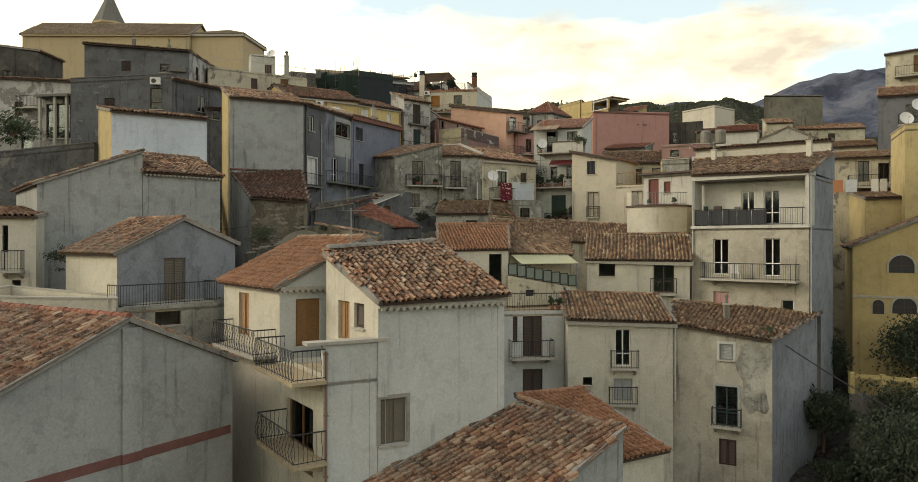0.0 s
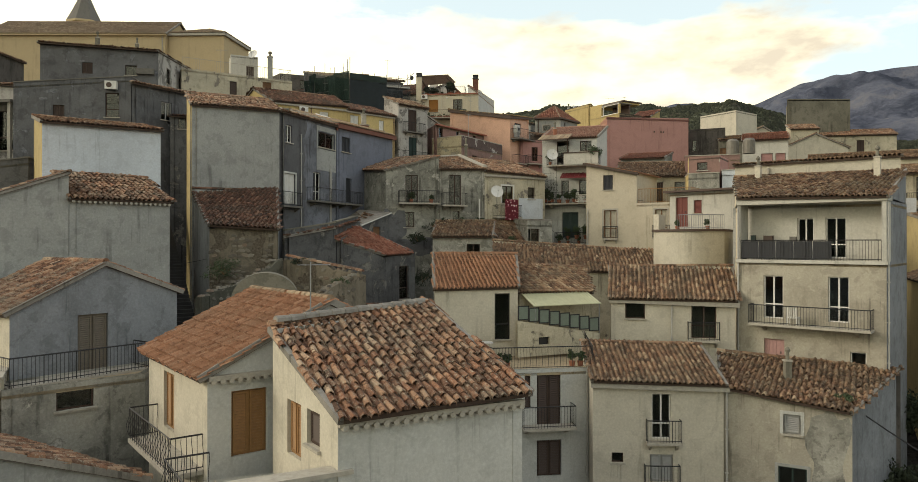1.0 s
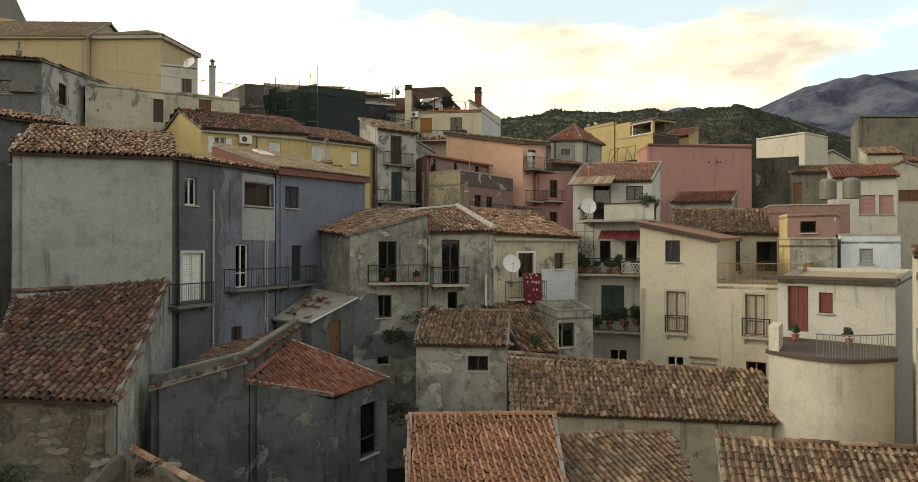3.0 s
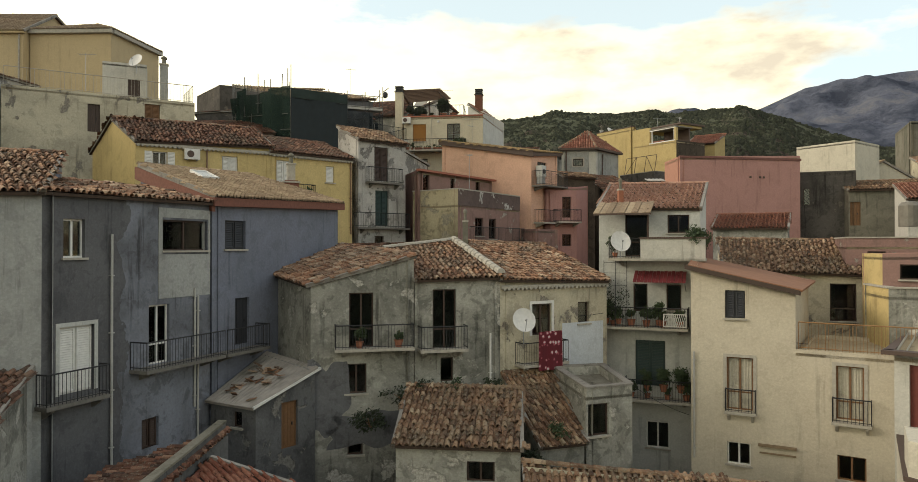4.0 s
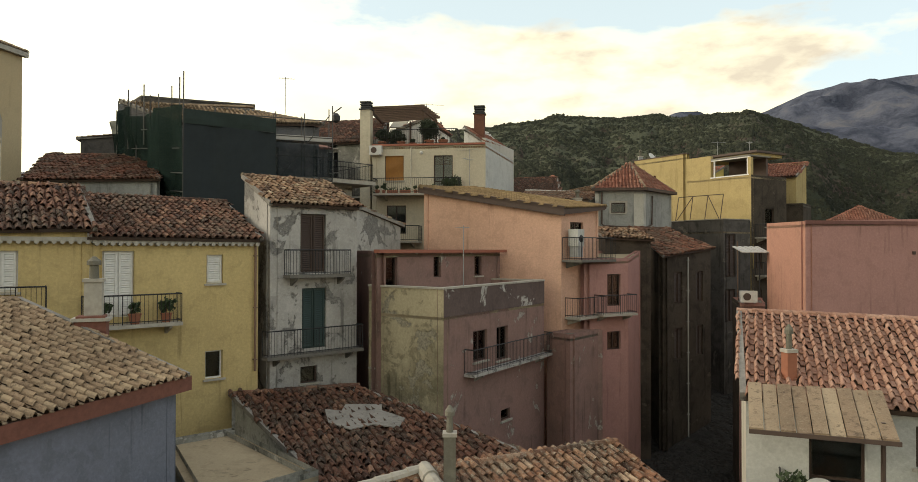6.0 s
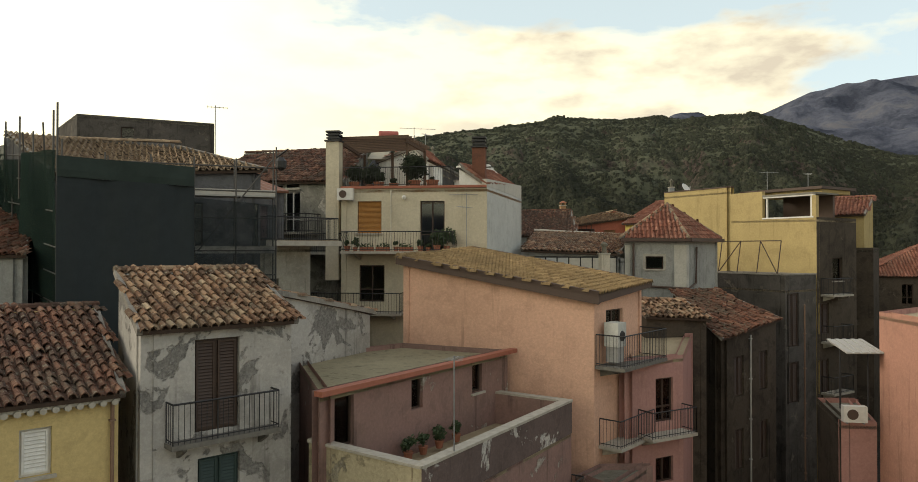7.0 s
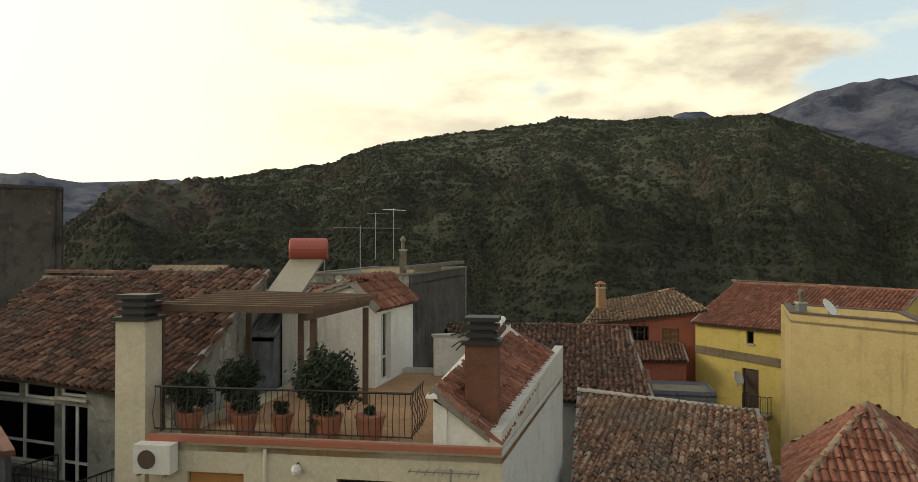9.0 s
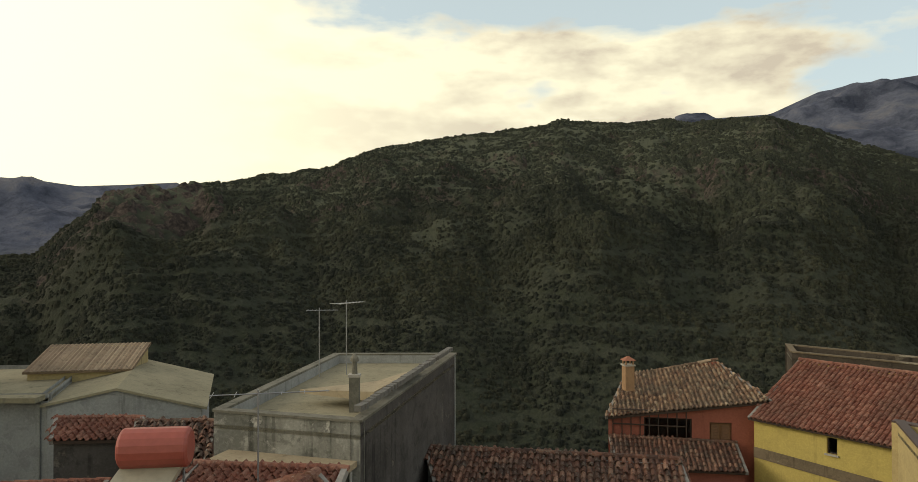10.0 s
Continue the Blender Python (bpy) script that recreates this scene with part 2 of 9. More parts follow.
glass("glass")
plaster("cream", (0.585, 0.545, 0.45), (0.39, 0.355, 0.285), 0.36, seed=1)
plaster("cream_warm", (0.61, 0.55, 0.42), (0.44, 0.385, 0.285), 0.3, seed=42)
plaster("beige", (0.555, 0.50, 0.395), (0.40, 0.34, 0.26), 0.3, seed=41)
plaster("cream_old", (0.56, 0.51, 0.385), (0.29, 0.26, 0.20), 0.6, (0.26, 0.235, 0.195), 0.12, seed=2)
plaster("grey", (0.375, 0.38, 0.36), (0.21, 0.21, 0.20), 0.5, seed=3)
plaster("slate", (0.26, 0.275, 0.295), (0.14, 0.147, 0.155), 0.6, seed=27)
plaster("tan_dark", (0.20, 0.155, 0.10), (0.12, 0.095, 0.065), 0.7, (0.32, 0.28, 0.21), 0.2, seed=35)
plaster("slate_dark", (0.145, 0.145, 0.145), (0.055, 0.055, 0.056), 0.75, (0.22, 0.21, 0.19), 0.25, seed=32)
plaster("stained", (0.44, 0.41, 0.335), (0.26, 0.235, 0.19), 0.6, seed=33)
plaster("slate_old", (0.165, 0.166, 0.172), (0.085, 0.084, 0.085), 0.72, (0.195, 0.20, 0.212), 0.12, seed=29)
plaster("two_coats", (0.14, 0.14, 0.146), (0.085, 0.085, 0.09), 0.7, seed=29, coat=(58.3, (0.245, 0.26, 0.30)))
plaster("yellow_soft", (0.585, 0.455, 0.215), (0.40, 0.30, 0.14), 0.42, seed=30)
plaster("yellow_lemon", (0.53, 0.415, 0.13), (0.38, 0.30, 0.10), 0.35, seed=28)
plaster("grey_pale", (0.54, 0.545, 0.515), (0.36, 0.36, 0.335), 0.36, seed=4)
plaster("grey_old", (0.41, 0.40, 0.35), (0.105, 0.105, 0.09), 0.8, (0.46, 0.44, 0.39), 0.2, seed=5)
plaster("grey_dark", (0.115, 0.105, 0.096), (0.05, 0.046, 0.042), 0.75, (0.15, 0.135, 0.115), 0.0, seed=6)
# brown facades, darkened further to stand for their narrow street's deep shade
plaster("brown_old", (0.095, 0.077, 0.060), (0.042, 0.035, 0.028), 0.75, (0.13, 0.11, 0.085), 0.0, seed=26)
plaster("blue_grey", (0.20, 0.215, 0.265), (0.135, 0.145, 0.17), 0.5, (0.28, 0.28, 0.28), -0.2, seed=7)
plaster("white_blue", (0.60, 0.64, 0.68), (0.42, 0.44, 0.46), 0.35, seed=8)
plaster("white", (0.545, 0.53, 0.475), (0.385, 0.37, 0.325), 0.38, seed=9)
plaster("yellow", (0.48, 0.375, 0.18), (0.34, 0.26, 0.125), 0.35, seed=10)
plaster("white_bright", (0.76, 0.75, 0.70), (0.55, 0.53, 0.47), 0.3, seed=36)
plaster("terrace_tile", (0.38, 0.235, 0.13), (0.27, 0.165, 0.095), 0.45, seed=37)
plaster("yellow_pale", (0.50, 0.40, 0.20), (0.34, 0.27, 0.15), 0.45, seed=11)
plaster("peach", (0.69, 0.43, 0.315), (0.47, 0.285, 0.20), 0.35, seed=12)
plaster("pink", (0.455, 0.255, 0.225), (0.36, 0.20, 0.175), 0.35, seed=13)
plaster("peach_dull", (0.47, 0.25, 0.185), (0.36, 0.20, 0.15), 0.35, seed=40)
plaster("pink_grey", (0.30, 0.185, 0.16), (0.20, 0.14, 0.12), 0.55, (0.40, 0.36, 0.31), 0.02, seed=14)
plaster("red_wall", (0.33, 0.115, 0.078), (0.23, 0.085, 0.06), 0.4, seed=15)
plaster("flaked", (0.475, 0.455, 0.425), (0.29, 0.275, 0.25), 0.65, (0.23, 0.22, 0.205), 0.5, seed=16)
plaster("flaked_red", (0.15, 0.11, 0.10), (0.09, 0.07, 0.065), 0.6, (0.52, 0.49, 0.45), 0.32, seed=17)
plaster("mossy", (0.46, 0.40, 0.27), (0.17, 0.15, 0.10), 0.9, (0.32, 0.29, 0.22), 0.4, seed=18)
plaster("mossy_dark", (0.165, 0.158, 0.125), (0.07, 0.07, 0.055), 0.9, (0.28, 0.26, 0.22), 0.3, seed=31)
plaster("rubble", (0.225, 0.195, 0.15), (0.11, 0.097, 0.075), 0.85, (0.13, 0.11, 0.085), 0.4, seed=19)
plaster("church", (0.52, 0.41, 0.25), (0.43, 0.345, 0.22), 0.2, seed=20)
plaster("concrete", (0.22, 0.205, 0.165), (0.12, 0.115, 0.09), 0.7, seed=21)
plaster("screed", (0.32, 0.285, 0.19), (0.20, 0.18, 0.12), 0.5, seed=34)
plaster("terrace_floor", (0.40, 0.33, 0.22), (0.30, 0.24, 0.16), 0.5, seed=22)
plaster("damp_rust", (0.27, 0.20, 0.13), (0.19, 0.14, 0.09), 0.6, seed=52)
plaster("mortar", (0.30, 0.28, 0.25), (0.17, 0.16, 0.14), 0.6, seed=23)
plaster("brick_dark", (0.19, 0.085, 0.055), (0.10, 0.06, 0.05), 0.6, seed=24)
tile_mat("tiles_old", [(0.0, (0.065, 0.042, 0.032)), (0.25, (0.18, 0.09, 0.055)), (0.5, (0.295, 0.147, 0.087)), (0.8, (0.40, 0.235, 0.142)), (1.0, (0.51, 0.385, 0.27))], 0.42, (0.17, 0.15, 0.115))
tile_mat("tiles_dark", [(0.0, (0.05, 0.033, 0.027)), (0.4, (0.130, 0.060, 0.040)), (0.75, (0.20, 0.092, 0.060)), (1.0, (0.31, 0.18, 0.12))], 0.4, (0.10, 0.09, 0.07))
tile_mat("tiles_gold", [(0.0, (0.068, 0.042, 0.03)), (0.3, (0.18, 0.098, 0.06)), (0.6, (0.29, 0.165, 0.098)), (0.88, (0.395, 0.265, 0.165)), (1.0, (0.48, 0.37, 0.25))], 0.4, (0.14, 0.125, 0.09))
tile_mat("tiles_orange", [(0.0, (0.29, 0.14, 0.078)), (0.5, (0.38, 0.19, 0.108)), (1.0, (0.46, 0.26, 0.16))], 0.16, (0.20, 0.15, 0.10))
tile_mat("tiles_rose", [(0.0, (0.34, 0.18, 0.125)), (0.5, (0.42, 0.235, 0.165)), (1.0, (0.49, 0.31, 0.23))], 0.12, (0.24, 0.17, 0.13))
tile_mat("tiles_tan", [(0.0, (0.25, 0.175, 0.115)), (0.5, (0.34, 0.25, 0.165)), (1.0, (0.43, 0.335, 0.225))], 0.2, (0.16, 0.13, 0.09))
tile_mat("tiles_honey", [(0.0, (0.21, 0.142, 0.070)), (0.5, (0.28, 0.195, 0.098)), (1.0, (0.34, 0.245, 0.13))], 0.2, (0.15, 0.11, 0.065))
tile_mat("tiles_rust", [(0.0, (0.07, 0.035, 0.026)), (0.4, (0.17, 0.070, 0.045)), (0.8, (0.25, 0.11, 0.07)), (1.0, (0.30, 0.20, 0.14))], 0.45, (0.09, 0.08, 0.06))
tile_mat("tiles_red", [(0.0, (0.20, 0.075, 0.050)), (0.5, (0.285, 0.112, 0.074)), (1.0, (0.36, 0.175, 0.12))], 0.26, (0.14, 0.10, 0.075))
plain("tile_bed", (0.075, 0.050, 0.037), 0.95, 0, 0.6, 7)
plain("iron", (0.035, 0.035, 0.037), 0.6, 0.4)
plain("scaffold_steel", (0.09, 0.085, 0.08), 0.6, 0.3)
plain("steel", (0.30, 0.31, 0.32), 0.45, 0.7)
plain("pipe", (0.42, 0.41, 0.38), 0.6)
plain("pipe_brown", (0.20, 0.12, 0.08), 0.6)
plain("wood_brown", (0.19, 0.095, 0.04), 0.65, 0, 0.5, 9)
plain("shutter_brown", (0.15, 0.125, 0.095), 0.7, 0, 0.4, 9)
plain("wood_dark", (0.055, 0.032, 0.022), 0.6, 0, 0.4, 9)
plain("wood_tan", (0.30, 0.16, 0.06), 0.6, 0, 0.4, 9)
plain("wood_red", (0.16, 0.035, 0.025), 0.6, 0, 0.4, 9)
plain("wood_pergola", (0.105, 0.062, 0.038), 0.75, 0, 0.6, 9)
plain("green_paint", (0.024, 0.048, 0.044), 0.6)
plain("shutter_night", (0.030, 0.032, 0.038), 0.6)
plain("white_paint", (0.70, 0.69, 0.65), 0.5)
plain("grey_paint", (0.32, 0.32, 0.31), 0.6)
plain("black_paint", (0.02, 0.02, 0.022), 0.5)
plain("pink_grey_paint", (0.19, 0.13, 0.135), 0.6, 0, 0.5, 2)
plain("pink_paint", (0.45, 0.26, 0.24), 0.6)
plain("roof_paint", (0.27, 0.125, 0.066), 0.85, 0, 0.4, 2)
plain("band_red", (0.19, 0.085, 0.070), 0.85, 0, 0.5, 3)
plain("brick_band", (0.20, 0.080, 0.055), 0.85, 0, 0.6, 8)
plain("red_trim", (0.34, 0.12, 0.075), 0.75)
plain("brown_trim", (0.085, 0.055, 0.042), 0.7)
plain("stone", (0.42, 0.39, 0.33), 0.9, 0, 0.5, 5, 0.4)
plain("stone_dark", (0.17, 0.16, 0.14), 0.95, 0, 0.6, 5, 0.4)
plain("terracotta", (0.33, 0.13, 0.075), 0.85)
plain("tin", (0.20, 0.185, 0.155), 0.6, 0.2, 0.6, 3)
plain("tin_green", (0.50, 0.50, 0.33), 0.6, 0, 0.3, 3)
plain("tin_red", (0.18, 0.032, 0.037), 0.55, 0, 0.5, 3)
plain("tin_brown", (0.20, 0.088, 0.054), 0.6, 0, 0.5, 3)
plain("tin_grey", (0.33, 0.30, 0.26), 0.6, 0, 0.75, 1.6)
plain("tank_red", (0.36, 0.085, 0.06), 0.5)
# collector glass: the reflected sky is put into this tan base colour
plain("panel", (0.36, 0.325, 0.24), 0.25)
plain("dish", (0.62, 0.61, 0.58), 0.5)
plain("plastic_white", (0.66, 0.65, 0.61), 0.5)
plain("net_dark", (0.018, 0.026, 0.030), 0.9, 0, 0.4, 2)
sheer("net_sheer", (0.022, 0.030, 0.034), 0.66)
sheer("net_mid", (0.024, 0.040, 0.034), 0.30)
plain("net_green", (0.020, 0.034, 0.030), 0.9, 0, 0.5, 2)
plain("cloth_orange", (0.45, 0.20, 0.10), 0.9)
plain("blind_orange", (0.42, 0.20, 0.05), 0.6)
plain("curtain", (0.55, 0.53, 0.47), 0.9)
plain("leaf", (0.055, 0.085, 0.035), 0.75, 0, 0.6, 3)
plain("leaf_dark", (0.032, 0.044, 0.022), 0.9, 0, 0.6, 3)
plain("green_glass", (0.16, 0.20, 0.165), 0.3)
plain("frosted", (0.45, 0.47, 0.47), 0.35)
plain("asphalt", (0.07, 0.068, 0.065), 0.95, 0, 0.5, 2)

# ---------------------------------------------------------------- mesh tools
RNG = np.random.default_rng(7)


class Geo:
    """Collects faces and makes one mesh of them."""

    def __init__(self):
        self.v, self.f = [], []

    def poly(self, *pts):
        k = len(self.v)
        self.v += [tuple(p) for p in pts]
        self.f.append(tuple(range(k, k + len(pts))))
        return self

    def prism(self, bottom, top):
        """Closed solid between two rings of as many points."""
        k, n = len(self.v), len(bottom)
        self.v += [tuple(p) for p in bottom] + [tuple(p) for p in top]
        self.f.append(tuple(range(k + n - 1, k - 1, -1)))
        self.f.append(tuple(range(k + n, k + 2 * n)))
        for i in range(n):
            j = (i + 1) % n
            self.f.append((k + i, k + j, k + n + j, k + n + i))
        return self

    def box(self, o, a, b, c):
        """Box from the corner o along the vectors a, b, c."""
        o, a, b, c = Vector(o), Vector(a), Vector(b), Vector(c)
        if a.cross(b).dot(c) < 0:
            a, b = b, a
        return self.prism([o, o + a, o + a + b, o + b], [o + c, o + a + c, o + a + b + c, o + b + c])

    def slab(self, lo, hi):
        return self.box(lo, (hi[0] - lo[0], 0, 0), (0, hi[1] - lo[1], 0), (0, 0, hi[2] - lo[2]))

    def tube(self, p, q, r, n=6, r2=None):
        p, q = Vector(p), Vector(q)
        z = (q - p).normalized()
        x = z.orthogonal().normalized()
        y = z.cross(x)
        ring = [(math.cos(2 * math.pi * i / n), math.sin(2 * math.pi * i / n)) for i in range(n)]
        r2 = r if r2 is None else r2
        return self.prism([p + r * (c * x + s * y) for c, s in ring], [q + r2 * (c * x + s * y) for c, s in ring])

    def path(self, pts, r, n=5):
        """One bent round bar along a line of points."""
        pts = [Vector(p) for p in pts]
        k = len(self.v)
        for i, p in enumerate(pts):
            d = (pts[min(i + 1, len(pts) - 1)] - pts[max(i - 1, 0)]).normalized()
            e = (Vector((0, 0, 1)) if abs(d.z) < 0.9 else Vector((1, 0, 0))).cross(d).normalized()
            w = d.cross(e)
            self.v += [tuple(p + e * r * math.cos(2 * math.pi * j / n) + w * r * math.sin(2 * math.pi * j / n)) for j in range(n)]
        for i in range(len(pts) - 1):
            for j in range(n):
                a, b = k + i * n + j, k + i * n + (j + 1) % n
                self.f.append((a, b, b + n, a + n))
        self.f.append(tuple(k + j for j in reversed(range(n))))
        self.f.append(tuple(k + (len(pts) - 1) * n + j for j in range(n)))
        return self

    def lathe(self, base, profile, n=14):
        """Turned solid about an upright axis: profile is a list of (radius, height)."""
        base = Vector(base)
        k = len(self.v)
        for r, h in profile:
            self.v += [tuple(base + Vector((r * math.cos(2 * math.pi * i / n), r * math.sin(2 * math.pi * i / n), h))) for i in range(n)]
        for j in range(len(profile) - 1):
            for i in range(n):
                a, b = k + j * n + i, k + j * n + (i + 1) % n
                self.f.append((a, b, b + n, a + n))
        self.f.append(tuple(range(k + n - 1, k - 1, -1)))
        self.f.append(tuple(range(k + (len(profile) - 1) * n, k + len(profile) * n)))
        return self

    def make(self, name, mat, parent=None, label="", smooth=False):
        me = bpy.data.meshes.new(name)
        me.from_pydata(self.v, [], self.f)
        return link_mesh(name, me, mat, parent, label, smooth)


def link_mesh(name, me, mat, parent=None, label="", smooth=False):
    me.materials.append(MATS[mat])
    if smooth:
        me.polygons.foreach_set("use_smooth", [True] * len(me.polygons))
    ob = new(name, me)
    if parent is not None:
        ob.parent = parent
        if parent.type == "EMPTY":
            ob.matrix_parent_inverse = Matrix.Translation(-parent.location)
    if label:
        tagged(ob, label)
    return ob


def root(name, at, label, category, group="", kind=""):
    ob = new(name)
    ob.location = at
    return tagged(ob, label, category, group, kind)


def V2(p, z=0.0):
    return Vector((p[0], p[1], z))


# ---------------------------------------------------------------- ground
def smooth(a, b, x):
    s = min(1.0, max(0.0, (x - a) / (b - a)))
    return s * s * (3 - 2 * s)


def town_z(x, y):
    """Height of the town's hillside: it climbs ahead and to the left."""
    steps = ((-40, -3), (20, 0), (40, 2.5), (52, 6), (64, 9), (78, 12), (90, 15), (105, 19), (118, 21), (135, 18), (160, 5), (200, -22), (300, -60))
    z = steps[0][1]
    for (y0, z0), (y1, z1) in zip(steps, steps[1:]):
        if y > y0:
            z = z0 + (z1 - z0) * min(1.0, (y - y0) / (y1 - y0))
    z += 0.30 * max(0.0, -x - 12) * smooth(5, 50, y) * (1 - smooth(110, 170, y))
    z -= 0.10 * max(0.0, x - 16)
    z -= 3.5 * smooth(6, 11, x) * (1 - smooth(16.5, 20, x)) * (1 - smooth(40, 50, y))
    return z


# ---------------------------------------------------------------- roofs
def tile_shape(kind):
    """Cross-section, width, length, pitch across and up of one roof tile."""
    if kind == "coppi":
        prof = [(-0.5, -0.01), (-0.38, 0.065), (0.0, 0.11), (0.38, 0.065), (0.5, -0.01)]
        return prof, 0.19, 0.44, 0.235, 0.34
    prof = [(-0.5, 0.0), (-0.42, 0.06), (-0.24, 0.105), (-0.06, 0.06), (0.06, -0.005), (0.5, -0.012)]
    return prof, 0.225, 0.40, 0.225, 0.335


def tile_template(kind):
    prof, w, ln, _, _ = tile_shape(kind)
    n = len(prof)
    taper = 0.84 if kind == "coppi" else 1.0
    lift = 0.03 if kind == "coppi" else 0.05
    low = [(w * x, 0.0, z + lift) for x, z in prof]
    high = [(w * x * taper, ln, z * taper) for x, z in prof]
    lip = [(w * x * 0.9, 0.0, z + lift - 0.025) for x, z in prof]
    v = np.array(low + high + lip)
    f = [(i, i + 1, n + i + 1, n + i) for i in range(n - 1)] + [(2 * n + i, 2 * n + i + 1, i + 1, i) for i in range(n - 1)]
    return v, f


TEMPLATES = {k: tile_template(k) for k in ("coppi", "flat_tile")}
TILE_MESH = {}


def inside(poly, x, y):
    hit = False
    for (x0, y0), (x1, y1) in zip(poly, poly[1:] + poly[:1]):
        if (y0 > y) != (y1 > y) and x < (x1 - x0) * (y - y0) / (y1 - y0) + x0:
            hit = not hit
    return hit


def roof_plane(house, corners, kind="coppi", mat="tiles_old", pick=0, rough=0.02, bed="tile_bed", thick=0.10, label=""):
    """One roof slope: a slab and rows of tiles on it. corners: two eave corners, then the two upper ones, counterclockwise from above."""
    c = [Vector(p) for p in corners]
    n = (c[2] - c[0]).cross(c[3] - c[1]).normalized()
    mid = sum(c, Vector()) / 4
    for q in c:
        q.z = mid.z - (n.x * (q.x - mid.x) + n.y * (q.y - mid.y)) / n.z
    e = (c[1] - c[0]).normalized()
    s = n.cross(e)
    g = Geo()
    g.prism([p - n * thick for p in c], list(c))
    for a, b in ((c[0], c[3]), (c[1], c[2])) if kind in ("coppi", "flat_tile") and thick > 0.05 else ():
        inn = e if a is c[0] else -e
        n2 = Geo()
        n2.box(a - n * (thick - 0.012) - inn * 0.006, b - a, inn * 0.136, n * (thick - 0.012 + (0.075 if kind == "coppi" else 0.13 if bed == "brown_trim" else 0.11)))
        n2.make("verge", bed if bed == "brown_trim" else "mortar", house)
    part_mat = bed if kind in ("coppi", "flat_tile") else mat
    slab = g.make("roof", part_mat, house, label)
    if kind in ("coppi", "flat_tile"):
        poly = [((p - c[0]).dot(e), (p - c[0]).dot(s)) for p in c]
        _, w, ln, px, py = tile_shape(kind)
        xs = [p[0] for p in poly]
        ys = [p[1] for p in poly]
        spots = []
        for j in range(int((max(ys) - min(ys)) / py) + 1):
            y = min(ys) + j * py - 0.06
            for i in range(int((max(xs) - min(xs)) / px) + 1):
                x = min(xs) + (i + 0.5) * px
                if inside(poly, x, y + 0.2):
                    spots.append((x, y))
        if not spots:
            return slab
        tv, tf = TEMPLATES[kind]
        R = np.array([list(e), list(s), list(n)])
        o = np.array(c[0]) + 0.012 * np.array(n)
        wob = RNG.normal(0, 1, (len(spots), 4))
        if kind == "coppi":
            q = np.array([(x + px / 2, y + 0.05) for x, y in spots])
            pan = np.array([(-0.105, 0.0, 0.050), (-0.055, 0.0, 0.022), (0.055, 0.0, 0.022), (0.105, 0.0, 0.050), (-0.095, 0.37, 0.030), (-0.05, 0.37, 0.006), (0.05, 0.37, 0.006), (0.095, 0.37, 0.030)])
            pan_f = np.array([(0, 1, 5, 4), (1, 2, 6, 5), (2, 3, 7, 6)])
            jig = RNG.normal(0, 1, (len(q), 2)) * rough * 0.4
            lx, ly = pan[None, :, 0] + (q[:, 0] + jig[:, 0])[:, None], pan[None, :, 1] + (q[:, 1] + jig[:, 1])[:, None]
            lz = np.repeat(pan[None, :, 2], len(q), 0)
            pts = o + lx[..., None] * R[0] + ly[..., None] * R[1] + lz[..., None] * R[2]
            me = bpy.data.meshes.new("channel_tiles")
            me.from_pydata(pts.reshape(-1, 3).tolist(), [], (pan_f[None] + (np.arange(len(q)) * 8)[:, None, None]).reshape(-1, 4).tolist())
            tagged(link_mesh("channel_tiles", me, mat, slab), kind="stuff")
        first = 0
        if pick:
            first = min(pick, len(spots))
            key = (kind, mat)
            if key not in TILE_MESH:
                me = bpy.data.meshes.new("tile")
                me.from_pydata([tuple(p) for p in tv], [], tf)
                me.materials.append(MATS[mat])
                TILE_MESH[key] = me
            base = Matrix((e, s, n)).transposed().to_4x4()
            for (x, y), q in zip(spots[:first], wob):
                ob = new("tile", TILE_MESH[key])
                ob.parent = slab
                at = c[0] + e * (x + rough * 0.5 * q[0]) + s * (y + rough * q[1]) + n * (0.012 + abs(rough * 0.6 * q[2]))
                ob.matrix_basis = Matrix.Translation(at) @ base @ Matrix.Rotation(rough * 2 * q[3], 4, "Z")
        rest = np.array(spots[first:])
        if len(rest):
            q = wob[first:]
            a = rough * 2 * q[:, 3]
            ca, sa = np.cos(a)[:, None], np.sin(a)[:, None]
            lx = tv[None, :, 0] * ca - tv[None, :, 1] * sa + (rest[:, 0] + rough * 0.5 * q[:, 0])[:, None]
            ly = tv[None, :, 0] * sa + tv[None, :, 1] * ca + (rest[:, 1] + rough * q[:, 1])[:, None]
            lz = tv[None, :, 2] + np.abs(rough * 0.6 * q[:, 2])[:, None]
            pts = o + lx[..., None] * R[0] + ly[..., None] * R[1] + lz[..., None] * R[2]
            m = len(tv)
            faces = (np.array(tf)[None] + (np.arange(len(rest)) * m)[:, None, None]).reshape(-1, 4)
            me = bpy.data.meshes.new("tiles")
            me.from_pydata(pts.reshape(-1, 3).tolist(), [], faces.tolist())
            tagged(link_mesh("tiles", me, mat, slab), kind="stuff")
    elif kind == "tin":
        ext = (c[1] - c[0]).length
        w = Geo()
        k = int(ext / (0.20 if mat == "tin_brown" else 0.09))
        up = c[3] - c[0]
        rows = []
        for i in range(k + 1):
            p = c[0] + e * (ext * i / k) + n * (0.02 + 0.022 * (1 if i % 2 else -1))
            rows.append((p, p + (c[2] - c[1]) * (i / k) + up * (1 - i / k)))
